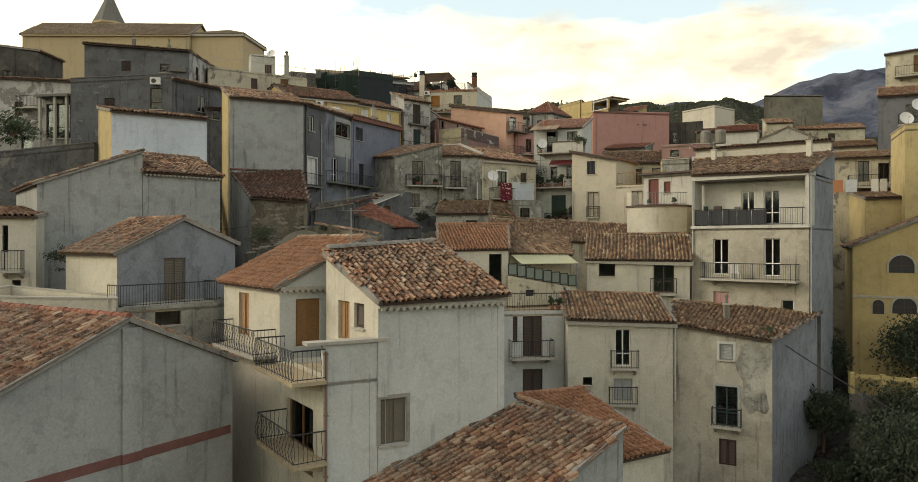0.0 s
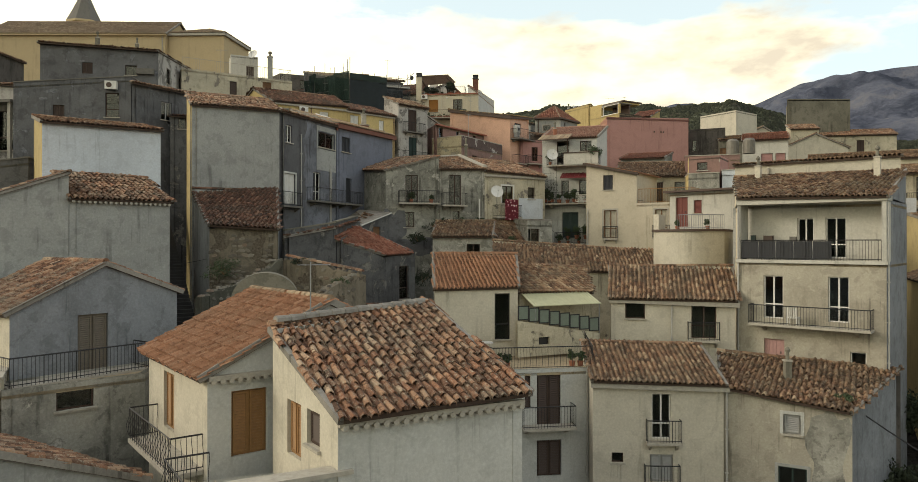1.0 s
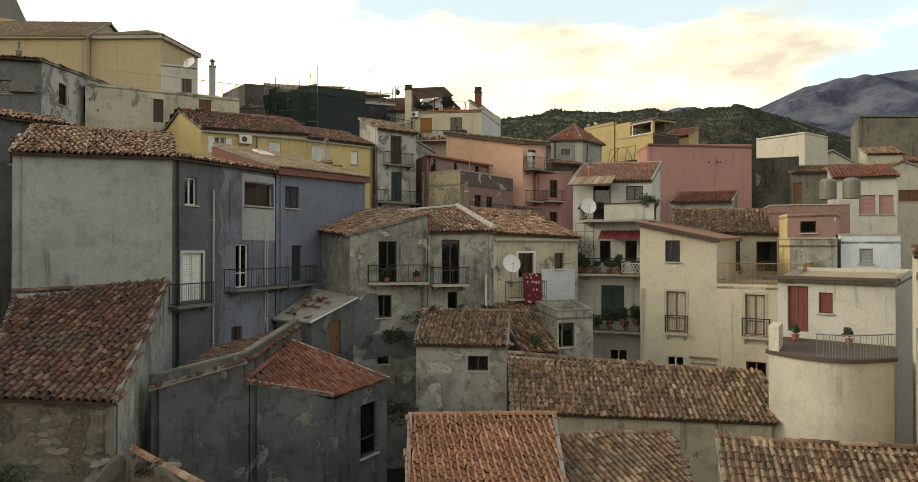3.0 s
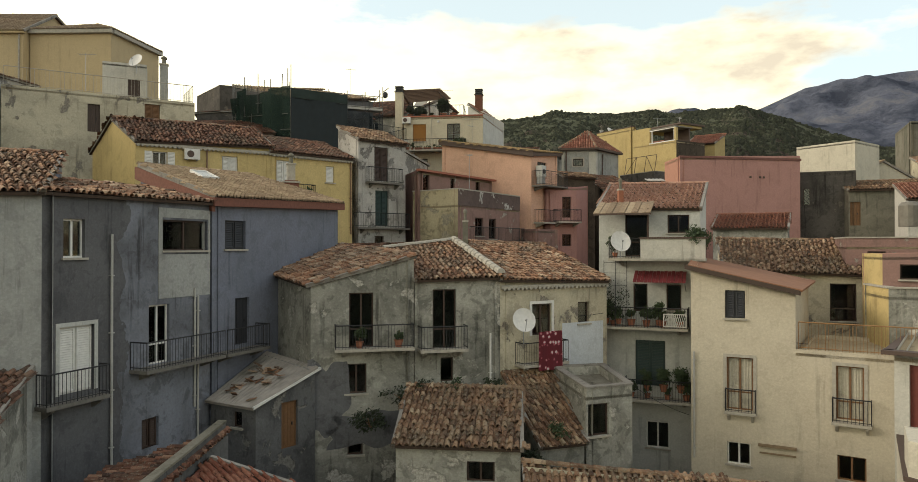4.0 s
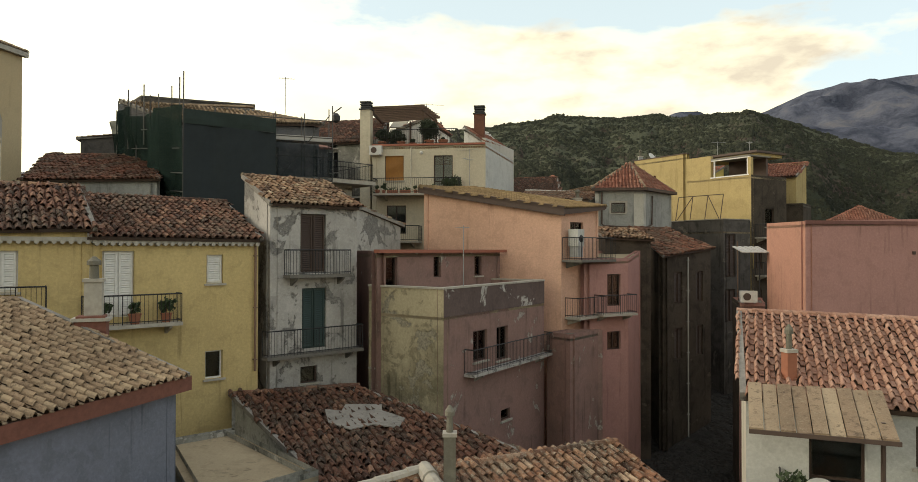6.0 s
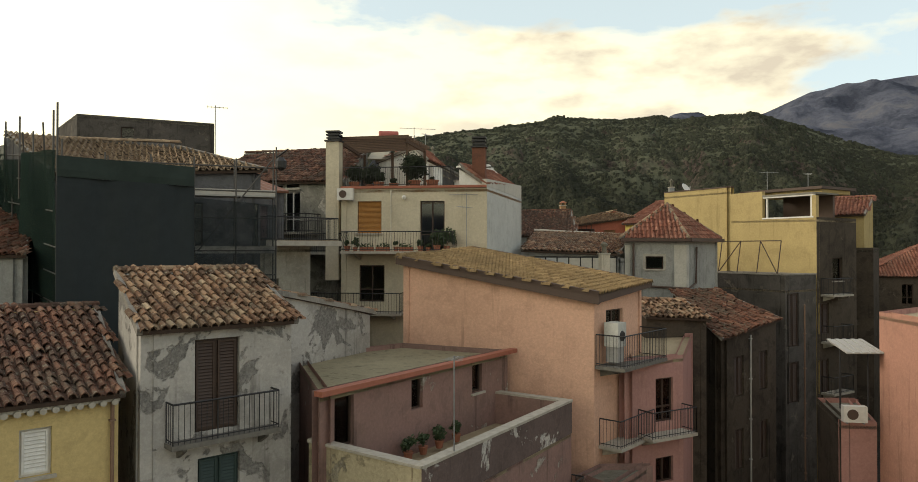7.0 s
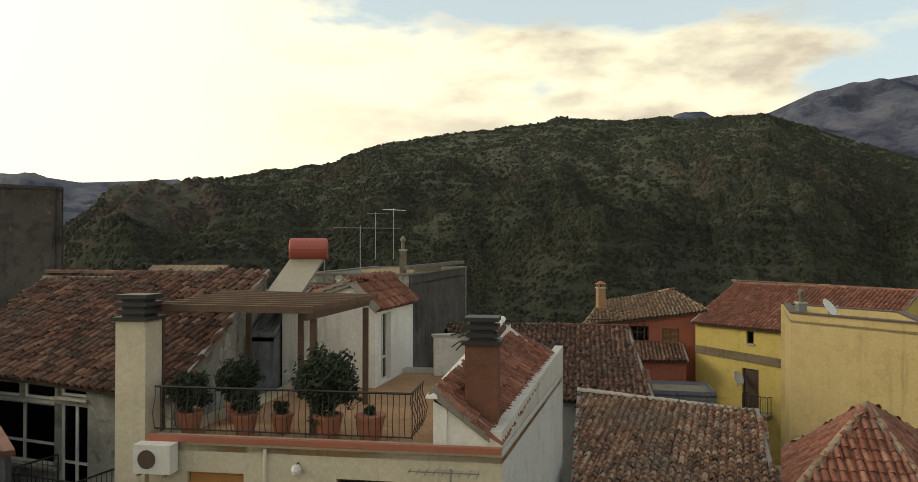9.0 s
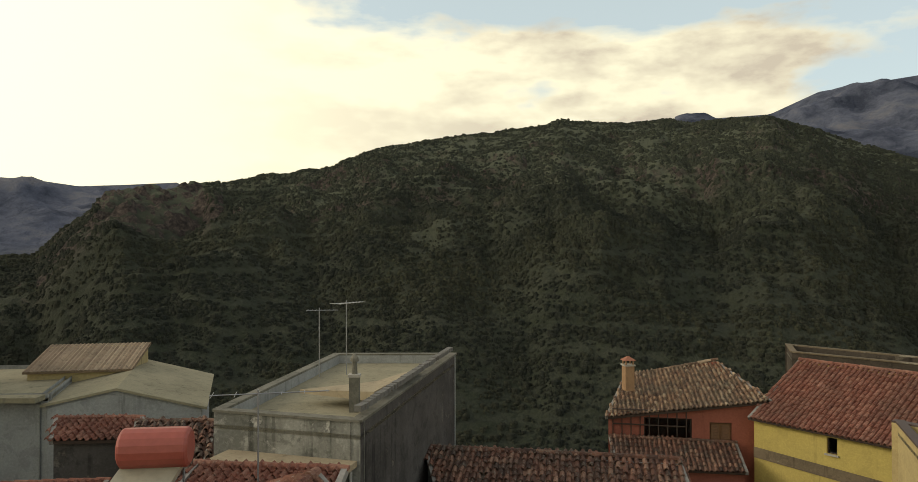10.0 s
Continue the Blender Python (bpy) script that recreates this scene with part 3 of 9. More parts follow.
        for (a, b2), (a1, b1) in zip(rows, rows[1:]):
            w.poly(a, a1, b1, b2)
        w.make("sheet", mat, slab)
    return slab


def ridge_line(house, p, q, mat="tiles_old", r=0.12):
    """Half-round ridge tiles in mortar from p to q."""
    p, q = Vector(p), Vector(q)
    ln = (q - p).length
    n = max(1, int(ln / 0.38))
    d = (q - p) / n
    side = d.cross(Vector((0, 0, 1))).normalized()
    g = Geo()
    for i in range(n):
        a, b = p + d * i, p + d * (i + 1.08)
        ra, rb = r * 1.08, r * 0.9
        ring = [(math.cos(t), math.sin(t)) for t in np.linspace(0, math.pi, 6)]
        lift = Vector((0, 0, 0.02 + 0.02 * random.random()))
        A = [a + side * (ra * x) + Vector((0, 0, ra * y)) + lift for x, y in ring]
        B = [b + side * (rb * x) + Vector((0, 0, rb * y)) + lift for x, y in ring]
        g.prism(A, B)
    return g.make("ridge_tiles", mat, house)


# ---------------------------------------------------------------- walls and openings
class Side:
    """One side of a house: u runs along it from its first corner, z is the height, out points away from the house."""

    def __init__(self, a, b):
        self.a = V2(a)
        d = V2(b) - self.a
        self.len = d.length
        self.d = d.normalized()
        self.n = Vector((self.d.y, -self.d.x, 0))

    def p(self, u, z, out=0.0):
        return self.a + self.d * u + self.n * out + Vector((0, 0, z))

    def box(self, g, u0, u1, z0, z1, o0, o1):
        g.box(self.p(u0, z0, o0), self.d * (u1 - u0), self.n * (o1 - o0), (0, 0, z1 - z0))


def ring_frame(s, g, u0, u1, z0, z1, m, o0, o1):
    """One closed frame of bars m wide round a rectangle."""
    k = len(g.v)
    for o in (o0, o1):
        for a, b in ((u0, z0), (u1, z0), (u1, z1), (u0, z1), (u0 + m, z0 + m), (u1 - m, z0 + m), (u1 - m, z1 - m), (u0 + m, z1 - m)):
            g.v.append(tuple(s.p(a, b, o)))
    for i in range(4):
        j = (i + 1) % 4
        g.f += [(k + 8 + i, k + 8 + j, k + 12 + j, k + 12 + i), (k + j, k + i, k + 4 + i, k + 4 + j), (k + i, k + j, k + 8 + j, k + 8 + i), (k + 4 + j, k + 4 + i, k + 12 + i, k + 12 + j)]


def louvre(s, g, u0, u1, z0, z1, count, o):
    """Slanted slats as one folded sheet with a back."""
    k = len(g.v)
    st = (z1 - z0) / count
    line = []
    for i in range(count):
        line += [(z0 + st * i, o), (z0 + st * (i + 0.82), o - 0.035)]
    line += [(z1, o), (z1, o - 0.05), (z0, o - 0.05)]
    n = len(line)
    for u in (u0, u1):
        g.v += [tuple(s.p(u, z, q)) for z, q in line]
    for i in range(n):
        j = (i + 1) % n
        g.f.append((k + i, k + n + i, k + n + j, k + j))


def wall_mesh(s, base, profile, holes, g, t=0.28):
    """Outer and inner face of a wall with openings and their reveals. profile: the top edge as (u, z) from left to right."""
    cut = min(z for _, z in profile)
    us = sorted({0.0, s.len, *[h[0] for h in holes], *[h[2] for h in holes]})
    zs = sorted({base, cut, *[h[1] for h in holes], *[h[3] for h in holes]})
    for u0, u1 in zip(us, us[1:]):
        for z0, z1 in zip(zs, zs[1:]):
            um, zm = (u0 + u1) / 2, (z0 + z1) / 2
            if zm > cut or any(h[0] < um < h[2] and h[1] < zm < h[3] for h in holes):
                continue
            g.poly(s.p(u0, z0), s.p(u1, z0), s.p(u1, z1), s.p(u0, z1))
            g.poly(s.p(u0, z1, -t), s.p(u1, z1, -t), s.p(u1, z0, -t), s.p(u0, z0, -t))
    for u0, z0, u1, z1 in holes:
        ring = [(u0, z0), (u1, z0), (u1, z1), (u0, z1)]
        for (a, b), (c, d) in zip(ring, ring[1:] + ring[:1]):
            g.poly(s.p(a, b), s.p(a, b, -t), s.p(c, d, -t), s.p(c, d))
    top = [(u, z) for u, z in profile if z > cut + 0.01]
    if top:
        ring = [(0.0, cut), (s.len, cut)] + [(u, z) for u, z in reversed(profile) if z > cut + 0.01]
        g.poly(*[s.p(u, z) for u, z in ring])
        g.poly(*[s.p(u, z, -t) for u, z in reversed(ring)])


def fill_opening(house, s, u0, z0, u1, z1, kind, col="wood_brown", sill=True, band="", curtain=""):
    """What stands in an opening: sashes with panes, shutters, a door leaf or a blind."""
    w, h = u1 - u0, z1 - z0
    door = kind in ("door", "board", "shutdoor")
    name = "door" if door else "window"
    g = Geo()
    b = min(0.06, w * 0.09)
    o0, o1 = -0.2, -0.12
    ring_frame(s, g, u0, u1, z0, z1, b, o0, o1)
    frame_mat = col if kind not in ("blind", "dark") else "wood_dark"
    halves = 2 if w > 0.75 and kind not in ("board", "blind", "single") else 1
    if halves == 2:
        s.box(g, (u0 + u1) / 2 - b * 0.6, (u0 + u1) / 2 + b * 0.6, z0 + b, z1 - b, o0, o1)
    if kind in ("sash", "door", "open", "single") and h > 1.5:
        s.box(g, u0 + b, u1 - b, z0 + h * 0.32, z0 + h * 0.32 + b, o0 + 0.01, o1 - 0.01)
    win = g.make(name, frame_mat, house)
    edges = [u0 + b] + ([(u0 + u1) / 2 - b * 0.6, (u0 + u1) / 2 + b * 0.6] if halves == 2 else []) + [u1 - b]
    leaves = list(zip(edges[::2], edges[1::2]))
    if kind in ("sash", "door", "open", "single", "half") and not curtain:
        for a, c in leaves:
            q = Geo()
            s.box(q, a, c, z0 + b, z1 - b, -0.165, -0.155)
            q.make("pane", "glass", win)
    # a folded pale sheet replaces the glass and stands for its reflection
    if curtain:
        for a, c in leaves:
            q = Geo()
            folds = [(a + (c - a) * k / 8, -0.165 + 0.02 * (k % 2)) for k in range(9)]
            ring = [s.p(u, z0 + b, o) for u, o in folds] + [s.p(c, z0 + b, -0.185), s.p(a, z0 + b, -0.185)]
            q.prism(ring, [v + Vector((0, 0, h - 2 * b)) for v in ring])
            q.make("curtain", curtain, win)
    if kind in ("shut", "shutdoor", "half"):
        for k, (a, c) in enumerate(leaves):
            if kind == "half" and k == 0:
                continue
            q = Geo()
            m = 0.05
            ring_frame(s, q, a, c, z0 + b, z1 - b, m, -0.12, -0.07)
            louvre(s, q, a + m, c - m, z0 + b + m, z1 - b - m, max(5, min(26, int((h - 0.2) / 0.075))), -0.08)
            q.make("shutter", col, win)
    if kind == "open":
        for k in (0, 1):
            q = Geo()
            wl = w / 2
            a = u0 - wl - 0.02 if k == 0 else u1 + 0.02
            ring_frame(s, q, a, a + wl, z0, z1, 0.05, 0.012, 0.06)
            louvre(s, q, a + 0.05, a + wl - 0.05, z0 + 0.05, z1 - 0.05, max(5, int(h / 0.08)), 0.065)
            q.make("shutter", col, win)
    if kind == "board":
        q = Geo()
        k = max(2, int(w / 0.2))
        for i in range(k):
            s.box(q, u0 + b + (w - 2 * b) * i / k, u0 + b + (w - 2 * b) * (i + 0.94) / k, z0 + b, z1 - b, -0.18, -0.13 + 0.006 * (i % 2))
        leaf = q.make("leaf", col, win)
        q = Geo()
        s.box(q, u1 - b - 0.16, u1 - b - 0.12, z0 + h * 0.47, z0 + h * 0.47 + 0.12, -0.13, -0.09)
        q.make("handle", "iron", win)
    if kind == "blind":
        q = Geo()
        louvre(s, q, u0 + 0.03, u1 - 0.03, z0, z1, max(4, int(h / 0.06)), -0.08)
        q.make("blind", col, win)
    if kind == "boxframe":
        q = Geo()
        s.box(q, u0, u1, z0, z1, -0.11, -0.10)
        q.make("pane", "frosted", win)
    if sill and not door:
        q = Geo()
        s.box(q, u0 - 0.08, u1 + 0.08, z0 - 0.07, z0, 0.0, 0.09)
        q.make("sill", "stone", win)
    if band:
        q = Geo()
        m = 0.13
        for a in ((u0 - m, u0, z0, z1 + m), (u1, u1 + m, z0, z1 + m), (u0, u1, z1, z1 + m)):
            s.box(q, *a, 0.0, 0.025)
        q.make("surround", band, win)
    return win


def building(name, label, c, base, tops, wall, roof=None, ridge=None, ops=(), over=0.25, side_over=0.12, kind="coppi", pick=0, rough=0.02, parapet=0.0, bed="tile_bed", category="house", soffit="mortar", eave_row="", group="town houses", ridge_mat=None):
    """A house on four corners (front left, front right, back right, back left) with its wall tops at those corners.
    ridge: ("x" or "y", height, share) for a gable roof along or across the front, ("hip", height); None for one slope.
    ops: openings as (side, u, z, width, height, kind, colour, options)."""
    ctr = sum((V2(p) for p in c), Vector()) / 4
    if base < min(tops) - 5:
        base = min(base, min(town_z(*p) for p in c) - 0.5)
    house = root(name, (ctr.x, ctr.y, base), label, category, group)
    sides = [Side(c[i], c[(i + 1) % 4]) for i in range(4)]
    for i, s in enumerate(sides):
        za, zb = tops[i], tops[(i + 1) % 4]
        prof = [(0.0, za), (s.len, zb)]
        if ridge and ((ridge[0] == "x" and i in (1, 3)) or (ridge[0] == "y" and i in (0, 2))):
            share = ridge[2] if len(ridge) > 2 else 0.5
            if i in (2, 3):
                share = 1 - share
            prof.insert(1, (s.len * share, ridge[1]))
        low = min(za, zb)
        holes = []
        for side, u, z, w, h, *_ in ops:
            if side == i:
                holes.append((max(0.08, u), max(base + 0.1, z), min(s.len - 0.08, u + w), min(low - 0.08, z + h)))
        good = [q for q in holes if q[2] - q[0] > 0.2 and q[3] - q[1] > 0.2]
        g = Geo()
        wall_mesh(s, base, prof, good, g)
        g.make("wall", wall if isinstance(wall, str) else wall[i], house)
        k = 0
        for side, u, z, w, h, knd, *more in ops:
            if side == i:
                q = holes[k]
                k += 1
                if q in good:
                    col = more[0] if more else "wood_brown"
                    extra = more[1] if len(more) > 1 else {}
                    fill_opening(house, s, *q, knd, col, **extra)
    p = [V2(c[i], tops[i]) for i in range(4)]

    def out(i, j, amount):
        return (p[i] - p[j]).normalized() * amount

    if roof == "open":
        return house, sides
    if kind == "terrace" or roof is None:
        g = Geo()
        lo = [q - Vector((0, 0, parapet + 0.15)) for q in p]
        g.prism([q - Vector((0, 0, 0.12)) for q in lo], lo)
        g.make("roof", roof or "concrete", house)
        if parapet > 0:
            for i in range(4):
                g = Geo()
                a, b = p[i], p[(i + 1) % 4]
                n = sides[i].n
                g.prism([a - n * 0.28, a + n * 0.05, b + n * 0.05, b - n * 0.28], [v + Vector((0, 0, 0.07 + 0.004 * (i % 2))) for v in (a - n * 0.28, a + n * 0.05, b + n * 0.05, b - n * 0.28)])
                g.make("coping", soffit, house)
        return house, sides
    up = Vector((0, 0, 0.05))
    if ridge and ridge[0] in ("x", "y"):
        share = ridge[2] if len(ridge) > 2 else 0.5
        i0 = 0 if ridge[0] == "x" else 1
        q = [p[(i0 + k) % 4] for k in range(4)]      # q0-q1 and q2-q3 are the eaves
        sh = share if ridge[0] == "x" else 1 - share
        r1 = q[1].lerp(q[2], sh)
        r0 = q[0].lerp(q[3], sh)
        r1.z = r0.z = ridge[1]
        along = (r1 - r0).normalized() * side_over
        for a, b, ra, rb in ((q[0], q[1], r0, r1), (q[2], q[3], r1, r0)):
            down_a, down_b = (a - ra).normalized() * over, (b - rb).normalized() * over
            sgn = 1 if ra is r0 else -1
            roof_plane(house, [a + down_a - along * sgn + up, b + down_b + along * sgn + up, rb + along * sgn + up, ra - along * sgn + up], kind, roof, pick, rough, bed)
        if kind in ("coppi", "flat_tile"):
            ridge_line(house, r0 - along + up * 1.5, r1 + along + up * 1.5, ridge_mat or roof)
    elif ridge and ridge[0] == "hip":
        top = sum(p, Vector()) / 4
        top.z = ridge[1]
        e = [q + (q - top).normalized() * over + up for q in p]
        for i in range(4):
            j = (i + 1) % 4
            roof_plane(house, [e[i], e[j], top + up + (e[j] - e[i]) * 0.004, top + up - (e[j] - e[i]) * 0.004], kind, roof, pick, rough, bed)
            ridge_line(house, e[i] + up, top + up, ridge_mat or roof, 0.10)
    else:
        # one slope: its eave is the lowest side
        low = min(range(4), key=lambda i: tops[i] + tops[(i + 1) % 4])
        q = [p[(low + k) % 4] for k in range(4)]
        f0, f1 = (q[0] - q[3]).normalized() * over, (q[1] - q[2]).normalized() * over
        al = (q[1] - q[0]).normalized() * side_over
        roof_plane(house, [q[0] + f0 - al + up, q[1] + f1 + al + up, q[2] + al - f1 * 0.2 + up, q[3] - al - f0 * 0.2 + up], kind, roof, pick, rough, bed)
        if kind in ("coppi", "flat_tile"):
            ridge_line(house, q[3] - al + up, q[2] + al + up, ridge_mat or roof)
    if eave_row:
        # a row of tile ends or a moulded board under the eave
        s = sides[0]
        g = Geo()
        s.box(g, 0, s.len, min(tops[0], tops[1]) - 0.16, min(tops[0], tops[1]) - 0.02, 0.0, 0.14)
        k = int(s.len / 0.23)
        for i in range(k):
            u = (i + 0.5) * s.len / k
            g.tube(s.p(u, min(tops[0], tops[1]) - 0.17, 0.0), s.p(u, min(tops[0], tops[1]) - 0.17, 0.2), 0.075, 6)
        g.make("eave_moulding", eave_row, house)
    return house, sides


def arched_window(hs, side, u0, u1, z0, z1):
    """A round-headed window: raised surround, dark pane and glazing bars."""
    house, sides = hs
    s = sides[side]
    c, r = (u0 + u1) / 2, (u1 - u0) / 2
    rise = min(r, (z1 - z0) * 0.6)
    line = lambda k: [(c - r * k, z0)] + [(c - r * k * math.cos(a), z1 - rise + rise * k * math.sin(a)) for a in np.linspace(0, math.pi, 13)] + [(c + r * k, z0)]
    inner, outer = line(1.0), line(1.16)
    g = Geo()
    for (a, b), (e, f) in zip(zip(inner, inner[1:]), zip(outer, outer[1:])):
        g.prism([s.p(*a, 0.0), s.p(*b, 0.0), s.p(*f, 0.0), s.p(*e, 0.0)], [s.p(*a, 0.08), s.p(*b, 0.08), s.p(*f, 0.08), s.p(*e, 0.08)])
    frame = g.make("window", "stone", house)
    # black panel on the solid wall, painting in the dark room behind
    g = Geo()
    g.prism([s.p(*q, 0.005) for q in inner], [s.p(*q, 0.015) for q in inner])
    g.make("pane", "black_paint", frame)
    g = Geo()
    s.box(g, c - 0.03, c + 0.03, z0, z1, 0.015, 0.045)
    s.box(g, u0, u1, z1 - rise - 0.03, z1 - rise + 0.03, 0.015, 0.045)
    g.make("glazing_bar", "wood_dark", frame)


def balcony(hs, side, u0, u1, z, deep=0.8, high=0.95, mat="iron", slab="stone", style="bars", plants=0, thick=0.12, shut=(1, 1)):
    """A slab with a railing round its three free edges, on brackets."""
    house, sides = hs
    s = sides[side]
    g = Geo()
    s.box(g, u0, u1, z - thick, z, 0.003, deep)
    b = g.make("balcony", slab, house)
    for k in (0.12, 0.88):
        q = Geo()
        u = u0 + (u1 - u0) * k
        q.prism([s.p(u - 0.05, z - thick - 0.3, 0.003), s.p(u + 0.05, z - thick - 0.3, 0.003), s.p(u + 0.05, z - thick - 0.08, deep * 0.8), s.p(u - 0.05, z - thick - 0.08, deep * 0.8)],
                [s.p(u - 0.05, z - thick, 0.003), s.p(u + 0.05, z - thick, 0.003), s.p(u + 0.05, z - thick, deep * 0.85), s.p(u - 0.05, z - thick, deep * 0.85)])
        q.make("bracket", slab, b)
    foot = [s.p(u0 + 0.03, z, 0.03)] * shut[0] + [s.p(u0 + 0.03 * shut[0], z, deep - 0.04), s.p(u1 - 0.03 * shut[1], z, deep - 0.04)] + [s.p(u1 - 0.03, z, 0.03)] * shut[1]
    rail_on(b, foot, high, mat, style)
    for i in range(plants):
        u = u0 + (u1 - u0) * (i + 0.4 + 0.3 * random.random()) / plants
        potted(s.p(u, z, deep * 0.55), 0.14 + 0.06 * random.random(), 0.35 + 0.4 * random.random())
    return b


def rail_on(parent, pts, high=0.95, mat="iron", style="bars", step=0.13):
    """A railing along a line of foot points."""
    up = Vector((0, 0, high))
    ob = Geo().path([p + up for p in pts], 0.024, 4).make("handrail", mat, parent)
    Geo().path([p + Vector((0, 0, 0.08)) for p in pts], 0.015, 4).make("bottom_rail", mat, parent)
    bars = Geo()
    single = style == "belly"
    for p, q in zip(pts, pts[1:]):
        ln = (q - p).length
        k = max(2, int(ln / step))
        d = (q - p).normalized()
        n = d.cross(Vector((0, 0, 1)))
        for i in range(k + 1):
            a = p + (q - p) * i / k
            if single:
                bars = Geo()
            if style == "belly" and i % 2 == 0:
                wave = [0.0, 0.05, 0.075, 0.03, -0.02, 0.0]
                bars.path([a + n * wv * 1.2 + Vector((0, 0, 0.07 + (high - 0.07) * j / 5)) for j, wv in enumerate(wave)], 0.009, 4)
            else:
                r = 0.016 if i % 8 == 0 else 0.0085
                bars.tube(a, a + up, r, 4)
            if single:
                bars.make("baluster", mat, parent)
    if not single:
        tagged(bars.make("infill", mat, parent), kind="stuff")
    return ob


def pipe(hs, side, u, z0, z1, mat="pipe", r=0.045):
    house, sides = hs
    s = sides[side]
    g = Geo()
    g.tube(s.p(u, z0, 0.08), s.p(u, z1, 0.08), r, 8)
    z = z0 + 0.4
    while z < z1:
        s.box(g, u - 0.065, u + 0.065, z, z + 0.04, 0.0, 0.14)
        z += 1.9
    g.make("drainpipe", mat, house)


def fascia(hs, side, z0, z1, mat, deep=0.32, u0=-0.2, u1=None, h=0.2):
    house, sides = hs
    s = sides[side]
    u1 = s.len + 0.2 if u1 is None else u1
    g = Geo()
    g.prism([s.p(u0, z0 - h, 0.004), s.p(u0, z0 - h, deep), s.p(u1, z1 - h, deep), s.p(u1, z1 - h, 0.004)], [s.p(u0, z0, 0.004), s.p(u0, z0, deep), s.p(u1, z1, deep), s.p(u1, z1, 0.004)])
    g.make("fascia", mat, house)


# ---------------------------------------------------------------- loose things
def stain(hs, side, u, z, w, h, mat, seed=1, name="render_patch", out=0.006):
    """A patch of other plaster or darker tone with a ragged outline, on a wall."""
    house, sides = hs
    s = sides[side]
    r = random.Random(seed)
    wave = [(r.uniform(0.05, 0.14), k, r.uniform(0, 6.3)) for k in (2, 3, 5, 8)]
    ring = []
    for i in range(40):
        a = i * math.tau / 40
        k = 1 + sum(m * math.sin(f * a + o) for m, f, o in wave)
        x, y = math.cos(a), math.sin(a)
        m = max(abs(x), abs(y)) ** 0.7
        ring.append((u + w * 0.5 * k * x / m, z + h * 0.5 * k * y / m))
    g = Geo()
    g.prism([s.p(a, b, 0.001) for a, b in ring], [s.p(a, b, out) for a, b in ring])
    return g.make(name, mat, house)


def leaves_mesh(at, size, count, leaf, rng, squash=1.0):
    """Many small tilted leaf blades in an uneven cloud, as vertices and faces."""
    v, f = [], []
    clumps = [Vector(rng.normal(0, 0.42, 3)) for _ in range(max(4, count // 40))]
    for i in range(count):
        c = clumps[i % len(clumps)]
        p = c + Vector(rng.normal(0, 0.2, 3))
        if p.length > 1.05 + 0.25 * math.sin(5 * p.x + 3 * p.y) * math.cos(4 * p.z):
            p = c * 0.8 + Vector(rng.normal(0, 0.13, 3))
        p = Vector((p.x * size, p.y * size, p.z * size * squash))
        d = Vector(rng.normal(0, 1, 3)).normalized()
        e = d.orthogonal().normalized()
        w = e.cross(d)
        s = leaf * (0.6 + 0.8 * rng.random())
        k = len(v)
        q = Vector(at) + p
        v += [tuple(q - e * s), tuple(q + w * s * 0.45), tuple(q + e * s), tuple(q - w * s * 0.45)]
        f.append((k, k + 1, k + 2, k + 3))
    return v, f


def potted(at, r, high, label="leafy plant in a terracotta pot", mat="leaf", dense=1.0):
    pot = root("potted_plant", at, label, "plant", "potted plants")
    Geo().lathe(at, [(r * 0.7, 0), (r, r * 1.5), (r * 1.08, r * 1.5), (r * 1.08, r * 1.7), (r * 0.9, r * 1.7)], 12).make("pot", "terracotta", pot)
    g = Geo()
    top = Vector(at) + Vector((0, 0, r * 1.6))
    for k in range(3):
        g.tube(top, top + Vector((RNG.normal(0, 0.1 * high), RNG.normal(0, 0.1 * high), high * 0.8)), 0.012, 4, 0.006)
    g.make("stem", "wood_brown", pot)
    g = Geo()
    g.v, g.f = leaves_mesh(top + Vector((0, 0, high * 0.55)), high * 0.5, int((160 + 1500 * min(1.5, high) ** 2) * dense), 0.055, RNG)
    g.make("foliage", mat, pot)
    return pot


